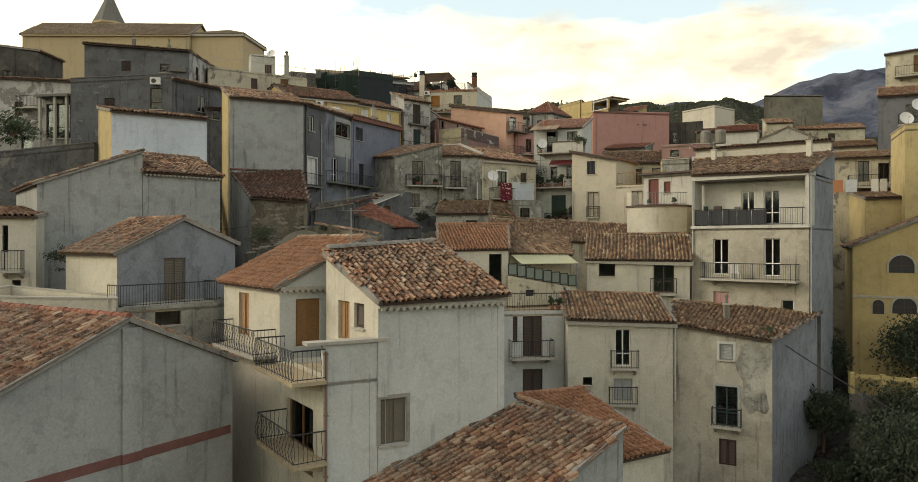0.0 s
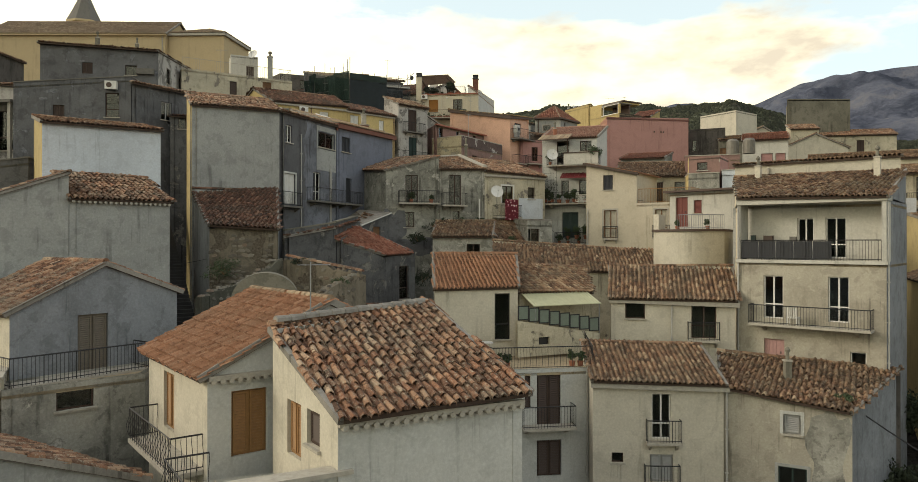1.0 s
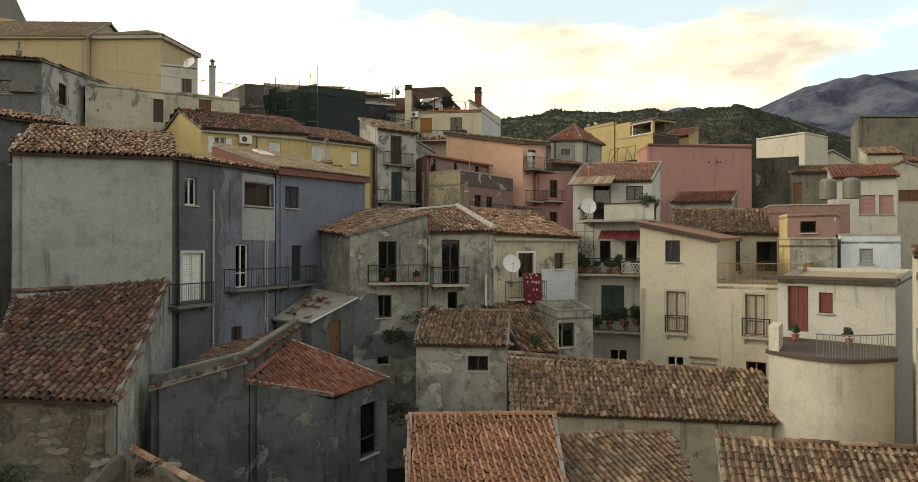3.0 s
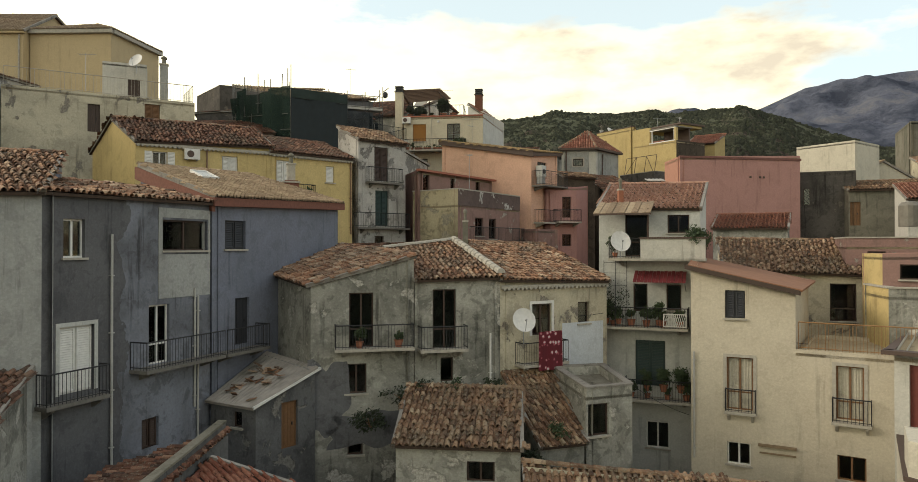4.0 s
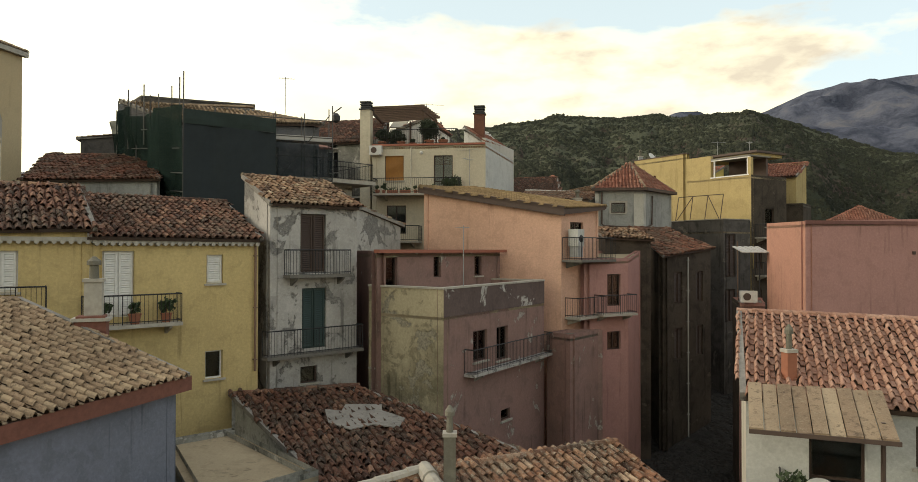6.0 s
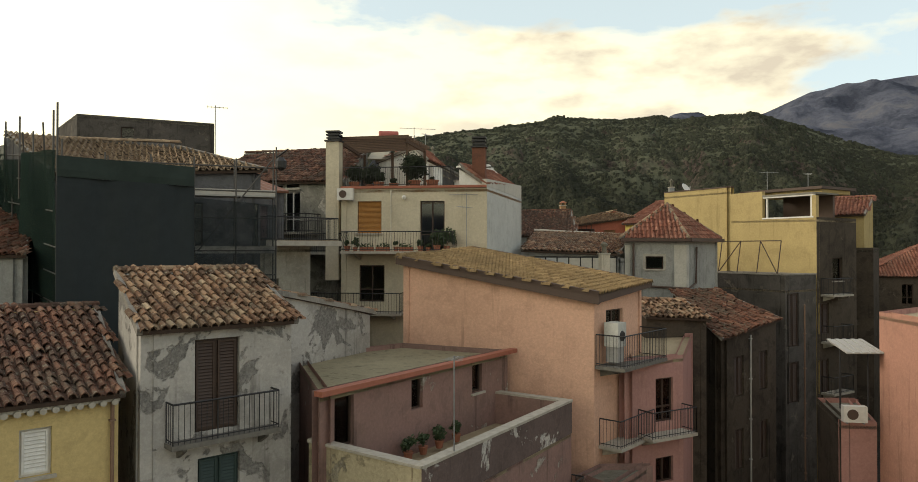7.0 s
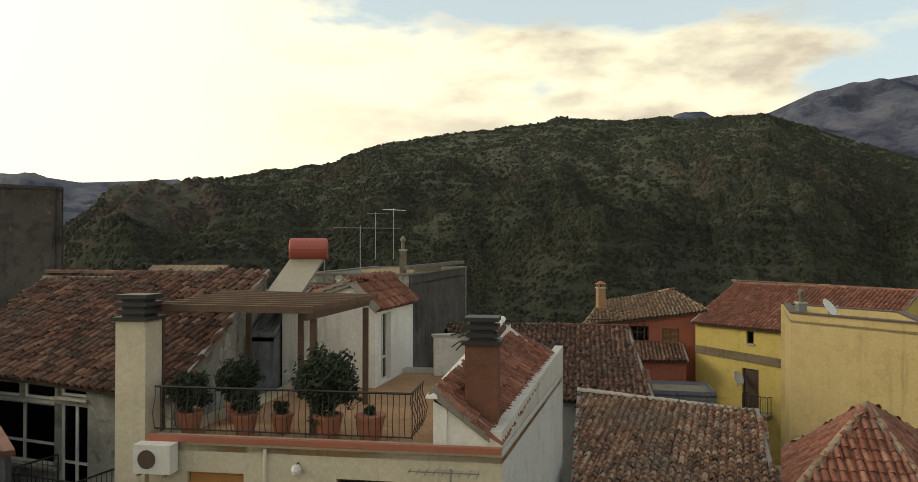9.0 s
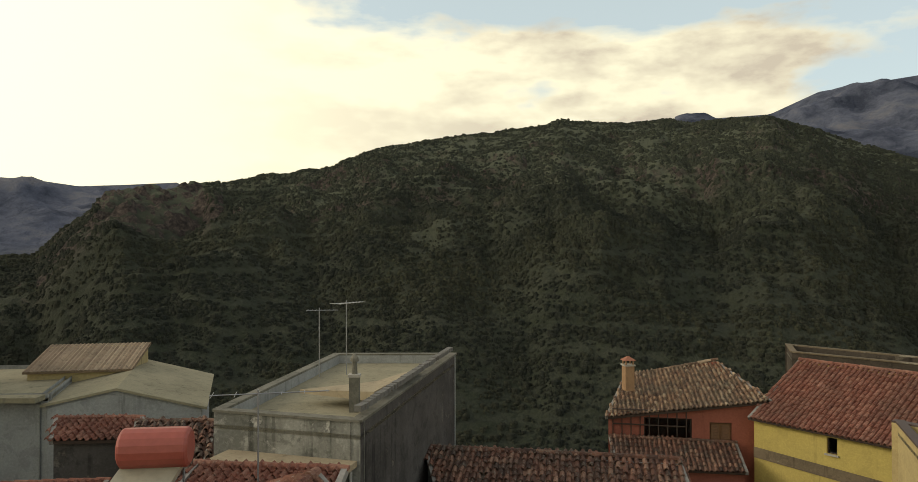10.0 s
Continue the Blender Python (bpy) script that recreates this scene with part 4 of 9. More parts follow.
def dish(at, r, az, el=25, label="white satellite dish on a bracket", foot=0.6, mat="dish"):
    """A shallow bowl on a mast, with its arm and receiver."""
    d = root("satellite_dish", at, label, "satellite dish", "satellite dishes")
    aim = Matrix.Rotation(radians(az), 3, "Z") @ Matrix.Rotation(radians(90 - el), 3, "X")
    top = Vector(at) + Vector((0, 0, foot))
    g = Geo()
    rings = []
    for j in range(5):
        a = j / 4
        rings.append([top + aim @ Vector((r * a * math.cos(t), r * 1.08 * a * math.sin(t), r * 0.22 * a * a)) for t in np.linspace(0, 2 * math.pi, 20, endpoint=False)])
    for A, B in zip(rings, rings[1:]):
        for i in range(20):
            g.poly(A[i], A[(i + 1) % 20], B[(i + 1) % 20], B[i])
            off = aim @ Vector((0, 0, -0.02))
            g.poly(B[i] + off, B[(i + 1) % 20] + off, A[(i + 1) % 20] + off, A[i] + off)
    for i in range(20):
        off = aim @ Vector((0, 0, -0.02))
        g.poly(rings[-1][i], rings[-1][(i + 1) % 20], rings[-1][(i + 1) % 20] + off, rings[-1][i] + off)
    g.make("bowl", mat, d, smooth=False)
    Geo().tube(at, top + aim @ Vector((0, 0, -0.04)), 0.025, 6).make("mast", "steel", d)
    tip = top + aim @ Vector((0, -r * 0.25, r * 0.95))
    Geo().tube(top + aim @ Vector((0, -r, r * 0.2)), tip, 0.012, 5).make("arm", "steel", d)
    Geo().tube(tip, tip + aim @ Vector((0, 0.02, -0.12)), 0.035, 8).make("receiver", "grey_paint", d)
    return d


def antenna(at, high=2.2, az=20, rungs=9, boom=1.1, label="thin metal television antenna on a mast", second=False):
    a = root("antenna", at, label, "antenna", "antennas")
    at = Vector(at)
    Geo().tube(at, at + Vector((0, 0, high)), 0.02, 6).make("mast", "steel", a)
    for level in ((high - 0.08,) if not second else (high - 0.08, high - 0.7)):
        d = Vector((math.cos(radians(az)), math.sin(radians(az)), 0))
        n = Vector((-d.y, d.x, 0))
        g = Geo()
        o = at + Vector((0, 0, level))
        g.tube(o - d * boom * 0.4, o + d * boom * 0.6, 0.012, 5)
        g.make("boom", "steel", a)
        for i in range(rungs):
            c = o + d * boom * (-0.38 + 0.96 * i / (rungs - 1))
            w = 0.28 - 0.15 * i / rungs
            Geo().tube(c - n * w, c + n * w, 0.007, 4).make("rod", "steel", a)
        az += 70
    return a


def chimney(at, w, d, high, mat="grey", cap="coppi", rz=0, label="square plastered chimney with a capped top"):
    c = root("chimney", at, label, "chimney", "chimneys")
    R = Matrix.Rotation(radians(rz), 3, "Z")
    at = Vector(at)
    ex, ey = R @ Vector((w, 0, 0)), R @ Vector((0, d, 0))
    o = at - ex / 2 - ey / 2
    Geo().box(o, ex, ey, (0, 0, high)).make("shaft", mat, c)
    g = Geo()
    g.box(o - ex * 0.1 - ey * 0.1 + Vector((0, 0, high)), ex * 1.2, ey * 1.2, (0, 0, 0.08))
    g.make("collar", "stone" if cap != "black" else "black_paint", c)
    q = Geo()
    if cap == "black":
        q.box(at - ex * 0.36 - ey * 0.36 + Vector((0, 0, high + 0.08)), ex * 0.72, ey * 0.72, (0, 0, 0.44))
        for i, k in enumerate((0.95, 1.0, 1.05)):
            q.box(at - ex * k / 2 - ey * k / 2 + Vector((0, 0, high + 0.14 + 0.16 * i)), ex * k, ey * k, (0, 0, 0.09))
        q.make("cowl", "black_paint", c)
    elif cap == "none":
        q.box(at - ex * 0.45 - ey * 0.45 + Vector((0, 0, high + 0.08)), ex * 0.9, ey * 0.9, (0, 0, 0.05))
        q.make("cowl", mat, c)
    elif cap == "pot":
        q.lathe(at + Vector((0, 0, high + 0.08)), [(w * 0.3, 0), (w * 0.26, 0.35), (w * 0.42, 0.36), (w * 0.42, 0.46), (w * 0.1, 0.58)], 10)
        q.make("cowl", "concrete", c)
    else:
        for sx in (-1, 1):
            for sy in (-1, 1):
                p = at + ex * 0.4 * sx + ey * 0.4 * sy + Vector((0, 0, high + 0.08))
                q.box(p - ex * 0.08 - ey * 0.08, ex * 0.16, ey * 0.16, (0, 0, 0.22))
        q.make("pillars", mat, c)
        q = Geo()
        r = [at + ex * 0.65 * a + ey * 0.65 * b + Vector((0, 0, high + 0.30)) for a, b in ((-1, -1), (1, -1), (1, 1), (-1, 1))]
        q.prism(r, [at + ex * 0.1 * a + ey * 0.1 * b + Vector((0, 0, high + 0.5)) for a, b in ((-1, -1), (1, -1), (1, 1), (-1, 1))])
        q.make("cap", "terracotta", c)
    return c


def aircon(s, u, z, label="white air-conditioning unit on wall brackets", mat="plastic_white"):
    """An outdoor cooling unit on a wall side."""
    a = root("air_conditioner", s.p(u, z, 0.25), label, "air conditioner", "cooling units")
    g = Geo()
    s.box(g, u - 0.4, u + 0.4, z, z + 0.58, 0.12, 0.42)
    body = g.make("body", mat, a)
    g = Geo()
    c = s.p(u - 0.1, z + 0.29, 0.42)
    ring = [(math.cos(t), math.sin(t)) for t in np.linspace(0, 2 * math.pi, 16, endpoint=False)]
    g.prism([c + s.d * 0.19 * x + Vector((0, 0, 0.19 * y)) for x, y in ring], [c + s.n * 0.02 + s.d * 0.19 * x + Vector((0, 0, 0.19 * y)) for x, y in ring])
    g.make("fan_grille", "brown_trim", a)
    for k in (-0.28, 0.28):
        g = Geo()
        s.box(g, u + k - 0.02, u + k + 0.02, z - 0.05, z, 0.003, 0.45)
        g.make("bracket", "steel", a)
    return a

# ---------------------------------------------------------------- land, hills and woods
HUB = Vector((2.3, 94.6, 42.6))
CREST = [(-1.6, -0.03), (-0.95, -0.02), (-0.60, 0.0), (-0.56, 0.035), (-0.49, 0.084), (-0.42, 0.088), (-0.37, 0.095), (-0.29, 0.107), (-0.20, 0.115), (-0.11, 0.149), (-0.02, 0.163),
         (0.096, 0.176), (0.146, 0.188), (0.22, 0.182), (0.287, 0.188), (0.336, 0.184), (0.43, 0.192), (0.5, 0.175), (0.65, 0.13), (1.2, 0.12), (2.5, 0.1)]


def table(rows, x):
    if x <= rows[0][0]:
        return rows[0][1]
    for (x0, y0), (x1, y1) in zip(rows, rows[1:]):
        if x <= x1:
            s = (x - x0) / (x1 - x0)
            return y0 + (y1 - y0) * s
    return rows[-1][1]


def rough_at(x, y, size, octaves=4):
    return noise.fractal(Vector((x / size, y / size, 3.7)), 0.9, 2.1, octaves)


def land_z(x, y):
    dx, dy = x - HUB.x, y - HUB.y
    r = math.hypot(dx, dy)
    near = town_z(x, y)
    if dy <= 1.0:
        return near if r < 150 else near + (r - 150) * 0.06 + 20 * rough_at(x, y, 400)
    q = dx / dy
    c = 1 / math.sqrt(1 + q * q)
    crest = HUB.z - 4 + 780 * c * table(CREST, q)
    floor_z = -28.0
    if r < 230:
        return near * (1 - smooth(60, 200, r)) + floor_z * smooth(60, 200, r)
    climb = (r - 230) / 550
    if climb <= 1:
        z = floor_z + (crest - floor_z) * (climb ** 0.85)
        z += 24 * rough_at(x, y, 120) * math.sin(math.pi * min(1, climb)) - 26 * abs(rough_at(x + 900, y, 260)) * climb * (1 - climb)
        z += 15 * (noise.fractal(Vector((q * 6.5 + 0.7 * climb, climb * 1.3, 9.1)), 0.8, 2.2, 4) - 0.2) * math.sin(math.pi * min(1, climb))
        z += 5 * rough_at(x, y, 28, 3) * min(1, 3 * climb) * (1 if climb < 0.97 else 0.6)
        if -0.52 < q < -0.34 and climb > 0.55:
            z += 13 * abs(rough_at(x, y, 22, 4)) * smooth(0.55, 0.75, climb)
        return z
    back = crest - (r - 780) * 0.12
    far = 0.0
    if q > 0.30:
        peak = table([(0.30, 0.18), (0.44, 0.19), (0.51, 0.222), (0.57, 0.232), (0.65, 0.245), (0.9, 0.27), (1.4, 0.2), (3, 0.1)], q)
        far = HUB.z + 1750 * c * peak
    if q < -0.34:
        peak = table([(-2, 0.08), (-0.9, 0.105), (-0.65, 0.103), (-0.6, 0.099), (-0.54, 0.09), (-0.47, 0.092), (-0.40, 0.095), (-0.34, 0.06)], q)
        far = HUB.z + 1750 * c * peak
    if far:
        s = min(1.0, max(0.0, (r - 1000) / 750))
        z2 = back * (1 - s) + far * s + 62 * rough_at(x, y, 170, 6) * s * (1 - s ** 14) - 50 * abs(rough_at(x, y + 500, 300, 5)) * s * (1 - s)
        return z2 if r <= 1750 else far - (r - 1750) * 0.1
    return max(back, -60.0)


def make_land():
    az = list(np.linspace(-180, -50, 40, endpoint=False)) + list(np.linspace(-50, 50, 330, endpoint=False)) + list(np.linspace(50, 180, 40, endpoint=False))
    rad = [0.5, 6, 12, 18, 25, 33, 42, 52, 63, 75, 90, 105, 120, 140, 160, 185, 210, 235] + list(np.linspace(250, 800, 95)) + list(np.linspace(830, 1750, 34)) + [1900, 2200, 2700, 3400, 4300]
    v, f = [], []
    n = len(az)
    for r in rad:
        for a in az:
            x, y = HUB.x + r * math.sin(radians(a)), HUB.y + r * math.cos(radians(a))
            v.append((x, y, land_z(x, y)))
    for j in range(len(rad) - 1):
        for i in range(n):
            k = (i + 1) % n
            f.append((j * n + i, j * n + k, (j + 1) * n + k, (j + 1) * n + i))
    me = bpy.data.meshes.new("ground")
    me.from_pydata(v, [], [tuple(reversed(q)) for q in f])
    t, b = shader("hillside")
    pos = N(t, "ShaderNodeNewGeometry").outputs["Position"]
    a = N(t, "ShaderNodeTexNoise", {"Vector": pos, "Scale": 0.012, "Detail": 8.0, "Roughness": 0.6}).outputs[0]
    c = N(t, "ShaderNodeTexNoise", {"Vector": pos, "Scale": 0.12, "Detail": 6.0, "Roughness": 0.7}).outputs[0]
    col = mix(t, ramp(t, a, [(0.35, (0, 0, 0)), (0.65, (1, 1, 1))]), (0.042, 0.047, 0.034), (0.060, 0.063, 0.045))
    col = mix(t, calc(t, "MULTIPLY", ramp(t, c, [(0.45, (0, 0, 0)), (0.7, (1, 1, 1))]), 0.8), col, (0.036, 0.043, 0.026))
    # the ground colour lightens with height towards the crest
    up = calc(t, "ADD", calc(t, "MULTIPLY", N(t, "ShaderNodeSeparateXYZ", {"Vector": pos}).outputs["Z"], 0.005), calc(t, "MULTIPLY", a, 0.9))
    col = mix(t, ramp(t, up, [(0.75, (0, 0, 0)), (1.15, (1, 1, 1))]), col, (0.10, 0.108, 0.075))
    # distance haze painted in: far mountains fade to this blue-grey
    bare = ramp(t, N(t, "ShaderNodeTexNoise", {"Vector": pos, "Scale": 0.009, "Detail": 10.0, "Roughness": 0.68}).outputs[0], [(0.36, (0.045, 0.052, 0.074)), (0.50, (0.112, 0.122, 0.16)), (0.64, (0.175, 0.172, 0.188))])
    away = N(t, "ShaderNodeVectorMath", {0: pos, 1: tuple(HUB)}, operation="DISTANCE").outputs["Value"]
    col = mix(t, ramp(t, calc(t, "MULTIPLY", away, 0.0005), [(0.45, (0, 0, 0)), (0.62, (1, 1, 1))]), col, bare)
    town = N(t, "ShaderNodeVectorMath", {0: pos, 1: (0, 70, 15)}, operation="DISTANCE").outputs["Value"]
    paved = mix(t, calc(t, "MULTIPLY", c, 0.8), (0.055, 0.052, 0.048), (0.03, 0.029, 0.027))
    col = mix(t, ramp(t, calc(t, "MULTIPLY", town, 0.01), [(0.62, (0, 0, 0)), (0.70, (1, 1, 1))]), paved, col)
    steep = N(t, "ShaderNodeSeparateXYZ", {"Vector": N(t, "ShaderNodeNewGeometry").outputs["True Normal"]}).outputs["Z"]
    cracks = N(t, "ShaderNodeTexNoise", {"Vector": pos, "Scale": 0.25, "Detail": 6.0, "Roughness": 0.7}).outputs[0]
    rock = ramp(t, cracks, [(0.38, (0.035, 0.030, 0.027)), (0.55, (0.085, 0.068, 0.058)), (0.7, (0.14, 0.11, 0.092))])
    cliff = calc(t, "MULTIPLY", ramp(t, steep, [(0.66, (1, 1, 1)), (0.80, (0, 0, 0))]), ramp(t, calc(t, "MULTIPLY", away, 0.0005), [(0.25, (0, 0, 0)), (0.28, (1, 1, 1)), (0.40, (1, 1, 1)), (0.44, (0, 0, 0))]))
    col = mix(t, cliff, col, rock)
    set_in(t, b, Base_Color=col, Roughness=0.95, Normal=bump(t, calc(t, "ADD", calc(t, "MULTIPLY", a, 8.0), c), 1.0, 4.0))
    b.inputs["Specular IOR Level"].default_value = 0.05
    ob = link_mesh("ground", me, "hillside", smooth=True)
    tagged(ob, "green wooded hillside and valley round the hill town", "ground", kind="structure")


def make_woods():
    """Scrub and small trees over the far hillside, as one sheet of leafy clumps."""
    rng = np.random.default_rng(11)
    five = [(math.cos(1.2566 * i), math.sin(1.2566 * i)) for i in range(5)]
    tv = np.array([(0, 0, 1)] + [(0.8 * x, 0.8 * y, 0.6) for x, y in five] + [(0.95 * x, 0.95 * y, -2.2) for x, y in five])
    tf = np.array([(0, i, i % 5 + 1) for i in range(1, 6)] + [(i, i + 5, i % 5 + 6) for i in range(1, 6)] + [(i, i % 5 + 6, i % 5 + 1) for i in range(1, 6)])
    pts = []
    while len(pts) < 95000:
        q = rng.uniform(-0.78, 0.78)
        r = 180 + 640 * rng.random() ** 0.8
        a = math.atan(q)
        x, y = HUB.x + r * math.sin(a), HUB.y + r * math.cos(a)
        if -0.51 < q < -0.36 and r > 560:
            continue
        if rough_at(x, y, 45, 3) + 0.40 * rng.normal() > -0.30:
            z = land_z(x, y)
            # old terraces: bands along the slope that stay open
            if (z + 5 * rough_at(x, y, 60, 2)) % 10 < 2.6 and rough_at(x + 300, y, 150, 3) > -0.05 and rng.random() < 0.85:
                continue
            pts.append((x, y, z, r))
    for name, part_of, mat in (("shrubs", 0, "scrub"), ("trees", 1, "scrub_dark")):
        sel = np.array(pts[part_of::2])
        m = len(sel)
        size = (0.42 + 0.95 * rng.random(m) ** 3) * (1.0 + 0.3 * part_of) * (0.75 + sel[:, 3] / 1100)
        lump = tv[None] * (1 + 0.17 * rng.normal(size=(m, len(tv), 1)))
        lump = lump * size[:, None, None] * np.array([1.2, 1.2, 0.72])
        verts = lump + sel[:, None, :3] + np.array([0, 0, 0.3])
        faces = tf[None] + (np.arange(m) * len(tv))[:, None, None]
        me = bpy.data.meshes.new(name)
        me.from_pydata(verts.reshape(-1, 3).tolist(), [], faces.reshape(-1, 3).tolist())
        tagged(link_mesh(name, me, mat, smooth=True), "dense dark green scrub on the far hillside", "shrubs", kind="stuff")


def scrub_mat(name, lo, hi):
    t, b = shader(name)
    geo = N(t, "ShaderNodeNewGeometry")
    c = N(t, "ShaderNodeTexNoise", {"Vector": geo.outputs["Position"], "Scale": 1.4, "Detail": 5.0, "Roughness": 0.75}).outputs[0]
    col = ramp(t, geo.outputs["Random Per Island"], [(0.0, lo), (1.0, hi)])
    wide = N(t, "ShaderNodeTexNoise", {"Vector": geo.outputs["Position"], "Scale": 0.011, "Detail": 5.0, "Roughness": 0.6}).outputs[0]
    col = mix(t, calc(t, "MULTIPLY", ramp(t, wide, [(0.44, (0, 0, 0)), (0.62, (1, 1, 1))]), 0.75), col, (hi[0] * 1.22, hi[1] * 1.14, hi[2] * 0.95))
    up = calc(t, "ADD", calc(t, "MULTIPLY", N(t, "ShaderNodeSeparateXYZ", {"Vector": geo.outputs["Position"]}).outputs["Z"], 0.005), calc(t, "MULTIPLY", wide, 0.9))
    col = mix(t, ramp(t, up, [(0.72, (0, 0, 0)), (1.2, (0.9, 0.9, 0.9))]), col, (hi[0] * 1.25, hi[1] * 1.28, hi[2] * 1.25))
    col = mix(t, ramp(t, c, [(0.4, (0, 0, 0)), (0.7, (1, 1, 1))]), col, tuple(0.6 * q for q in lo))
    set_in(t, b, Base_Color=col, Roughness=0.95, Normal=bump(t, c, 1.0, 0.8))
    b.inputs["Specular IOR Level"].default_value = 0.05


scrub_mat("scrub", (0.036, 0.041, 0.030), (0.062, 0.066, 0.047))
scrub_mat("scrub_dark", (0.030, 0.034, 0.027), (0.052, 0.055, 0.042))
make_land()
make_woods()

# ---------------------------------------------------------------- the town
# house, terrace, wing: cream left walls and grey fronts paint in the side light
house_b = building("house", "pale plastered house with an old clay-tiled slope and a walled terrace", [(-2.6, 22.75), (1.6, 24.95), (-1, 29.2), (-4.9, 26.1)], 2, [12, 12.3, 13.85, 13.6], ['grey_pale', 'grey_pale', 'grey_pale', 'cream'], 'tiles_old', eave_row='stone', over=0.3, pick=300, rough=0.035,
    ops=[(0, 0, 7.43, 0.98, 1.48, 'shut', 'shutter_brown', {'band': 'mortar'}),
         (3, 1.05, 10.56, 0.91, 1.38, 'shutdoor', 'wood_tan'),
         (3, 2.33, 11.09, 0.75, 0.85, 'shut', 'wood_dark')])
terrace_b = building("house", "low plastered block with a flat terrace before the tiled house", [(-4.2, 21.9), (-2.62, 22.74), (-4.9, 26.08), (-6.5, 25.4)], 2, [9.77, 9.77, 9.77, 9.77], ['grey_pale', 'grey_pale', 'grey_pale', 'cream'], 'terrace_floor', kind='terrace',
    ops=[(3, 0.92, 6.44, 2.43, 2.18, 'door', 'wood_brown')])
balcony(terrace_b, 3, 0.75, 4.45, 9.75, 1.1, style='belly', slab='terrace_floor')
balcony(terrace_b, 3, 1.0, 4.5, 7.26, 1.1, style='belly', slab='terrace_floor')
tb0 = terrace_b[1][0]
g = Geo()
tb0.box(g, 0.0, tb0.len, 9.77, 10.8, -0.25, 0.0)
tb0.box(g, tb0.len, tb0.len + 0.3, 9.0, 10.8, 0.003, 0.07)
g.make('parapet', 'grey_pale', terrace_b[0])
g = Geo()
tb0.box(g, -0.55, tb0.len + 0.34, 10.8, 10.9, 0.003, 0.12)
tb0.box(g, -0.55, tb0.len - 0.01, 10.8, 10.9, -0.4, 0.003)
g.make('coping', 'stone', terrace_b[0])
wing_b = building("house", "cream house wing under a low roof of orange tiles", [(-6.6, 26), (-1, 30.3), (-4.6, 35.1), (-10.2, 30.7)], 2, [12.35, 12.35, 12.35, 12.35], ['grey_pale', 'cream', 'cream', 'cream'], 'tiles_orange', ridge=('y', 14.1, 0.5), kind='flat_tile', pick=120, ridge_mat='tiles_tan', eave_row='stone', over=0.3,
    ops=[(0, 0.64, 10.08, 1.01, 1.77, 'shutdoor', 'wood_tan'),
         (3, 1.78, 10.19, 1.11, 1.72, 'shutdoor', 'wood_tan')])
balcony(wing_b, 3, 1.15, 5.65, 9.8, 0.9, style='belly')
house_a = building("house", "grey plastered house with a gabled roof of weathered clay tiles", [(-12.5, 18.5), (-8.2, 25.6), (-15, 29.8), (-19.3, 22.7)], -1, [9.75, 9.75, 9.75, 9.75], 'grey', 'tiles_old', ridge=('y', 11.55, 0.5), pick=300, rough=0.035, ridge_mat='tiles_red')
house_c = building("house", "low house with a mossy old clay-tiled slope", [(0.3, 18.2), (5.2, 22.4), (2.2, 25.2), (-2.75, 22.55)], -1, [5.9, 7.9, 8.35, 6.2], 'grey', 'tiles_old', pick=300, rough=0.035,
    ops=[(1, 1.51, 6.1, -0.45, 0.44, 'single', 'wood_dark')])
house_c2 = building("house", "low annex with newer orange tiles beside the mossy roof", [(4.9, 23), (7, 24.2), (5, 29), (2.3, 27.8)], -1, [6.9, 6.9, 7.9, 7.9], 'cream', 'tiles_orange', kind='flat_tile')
house_e = building("house", "cream plastered house with french windows and small iron balconies", [(5.94, 38.6), (11.6, 38.3), (11.8, 42.1), (6.1, 42.4)], -2, [9.85, 9.7, 10.8, 10.9], 'cream', 'tiles_gold', over=0.3,
    ops=[(0, 2.56, 7.24, 0.84, 2, 'door', 'white_paint'),
         (0, 2.48, 5.36, 1.01, 1.21, 'shutdoor', 'grey_paint'),
         (0, 0.82, 6.18, 0.51, 0.44, 'single', 'wood_dark')])
balcony(house_e, 0, 2.29, 3.8, 7.17, 0.4)
balcony(house_e, 0, 2.2, 3.75, 5.2, 0.35)
pipe(house_e, 0, 5.77, 5.41, 9.38)
ridge_line(house_b[0], (-4.85, 26.15, 13.72), (-1.0, 29.2, 13.98), 'mortar', 0.15)
fascia(house_e, 0, 9.72, 9.58, 'stone', 0.2, -0.1, None, 0.22)
# right wall in darker slate plaster, its shade put into the colour
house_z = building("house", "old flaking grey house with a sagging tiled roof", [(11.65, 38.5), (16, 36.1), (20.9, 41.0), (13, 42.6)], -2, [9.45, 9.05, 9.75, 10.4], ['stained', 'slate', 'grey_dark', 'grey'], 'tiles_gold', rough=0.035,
    ops=[(0, 2.41, 7.79, 0.67, 0.84, 'shut', 'grey_paint', {'band': 'grey_pale'}),
         (0, 2.21, 4.31, 1.1, 2.09, 'door', 'green_paint', {'band': 'grey'}),
         (0, 2.38, 2.25, 0.87, 1.38, 'shutdoor', 'wood_dark')])
balcony(house_z, 0, 2.04, 3.54, 4.35, 0.45)
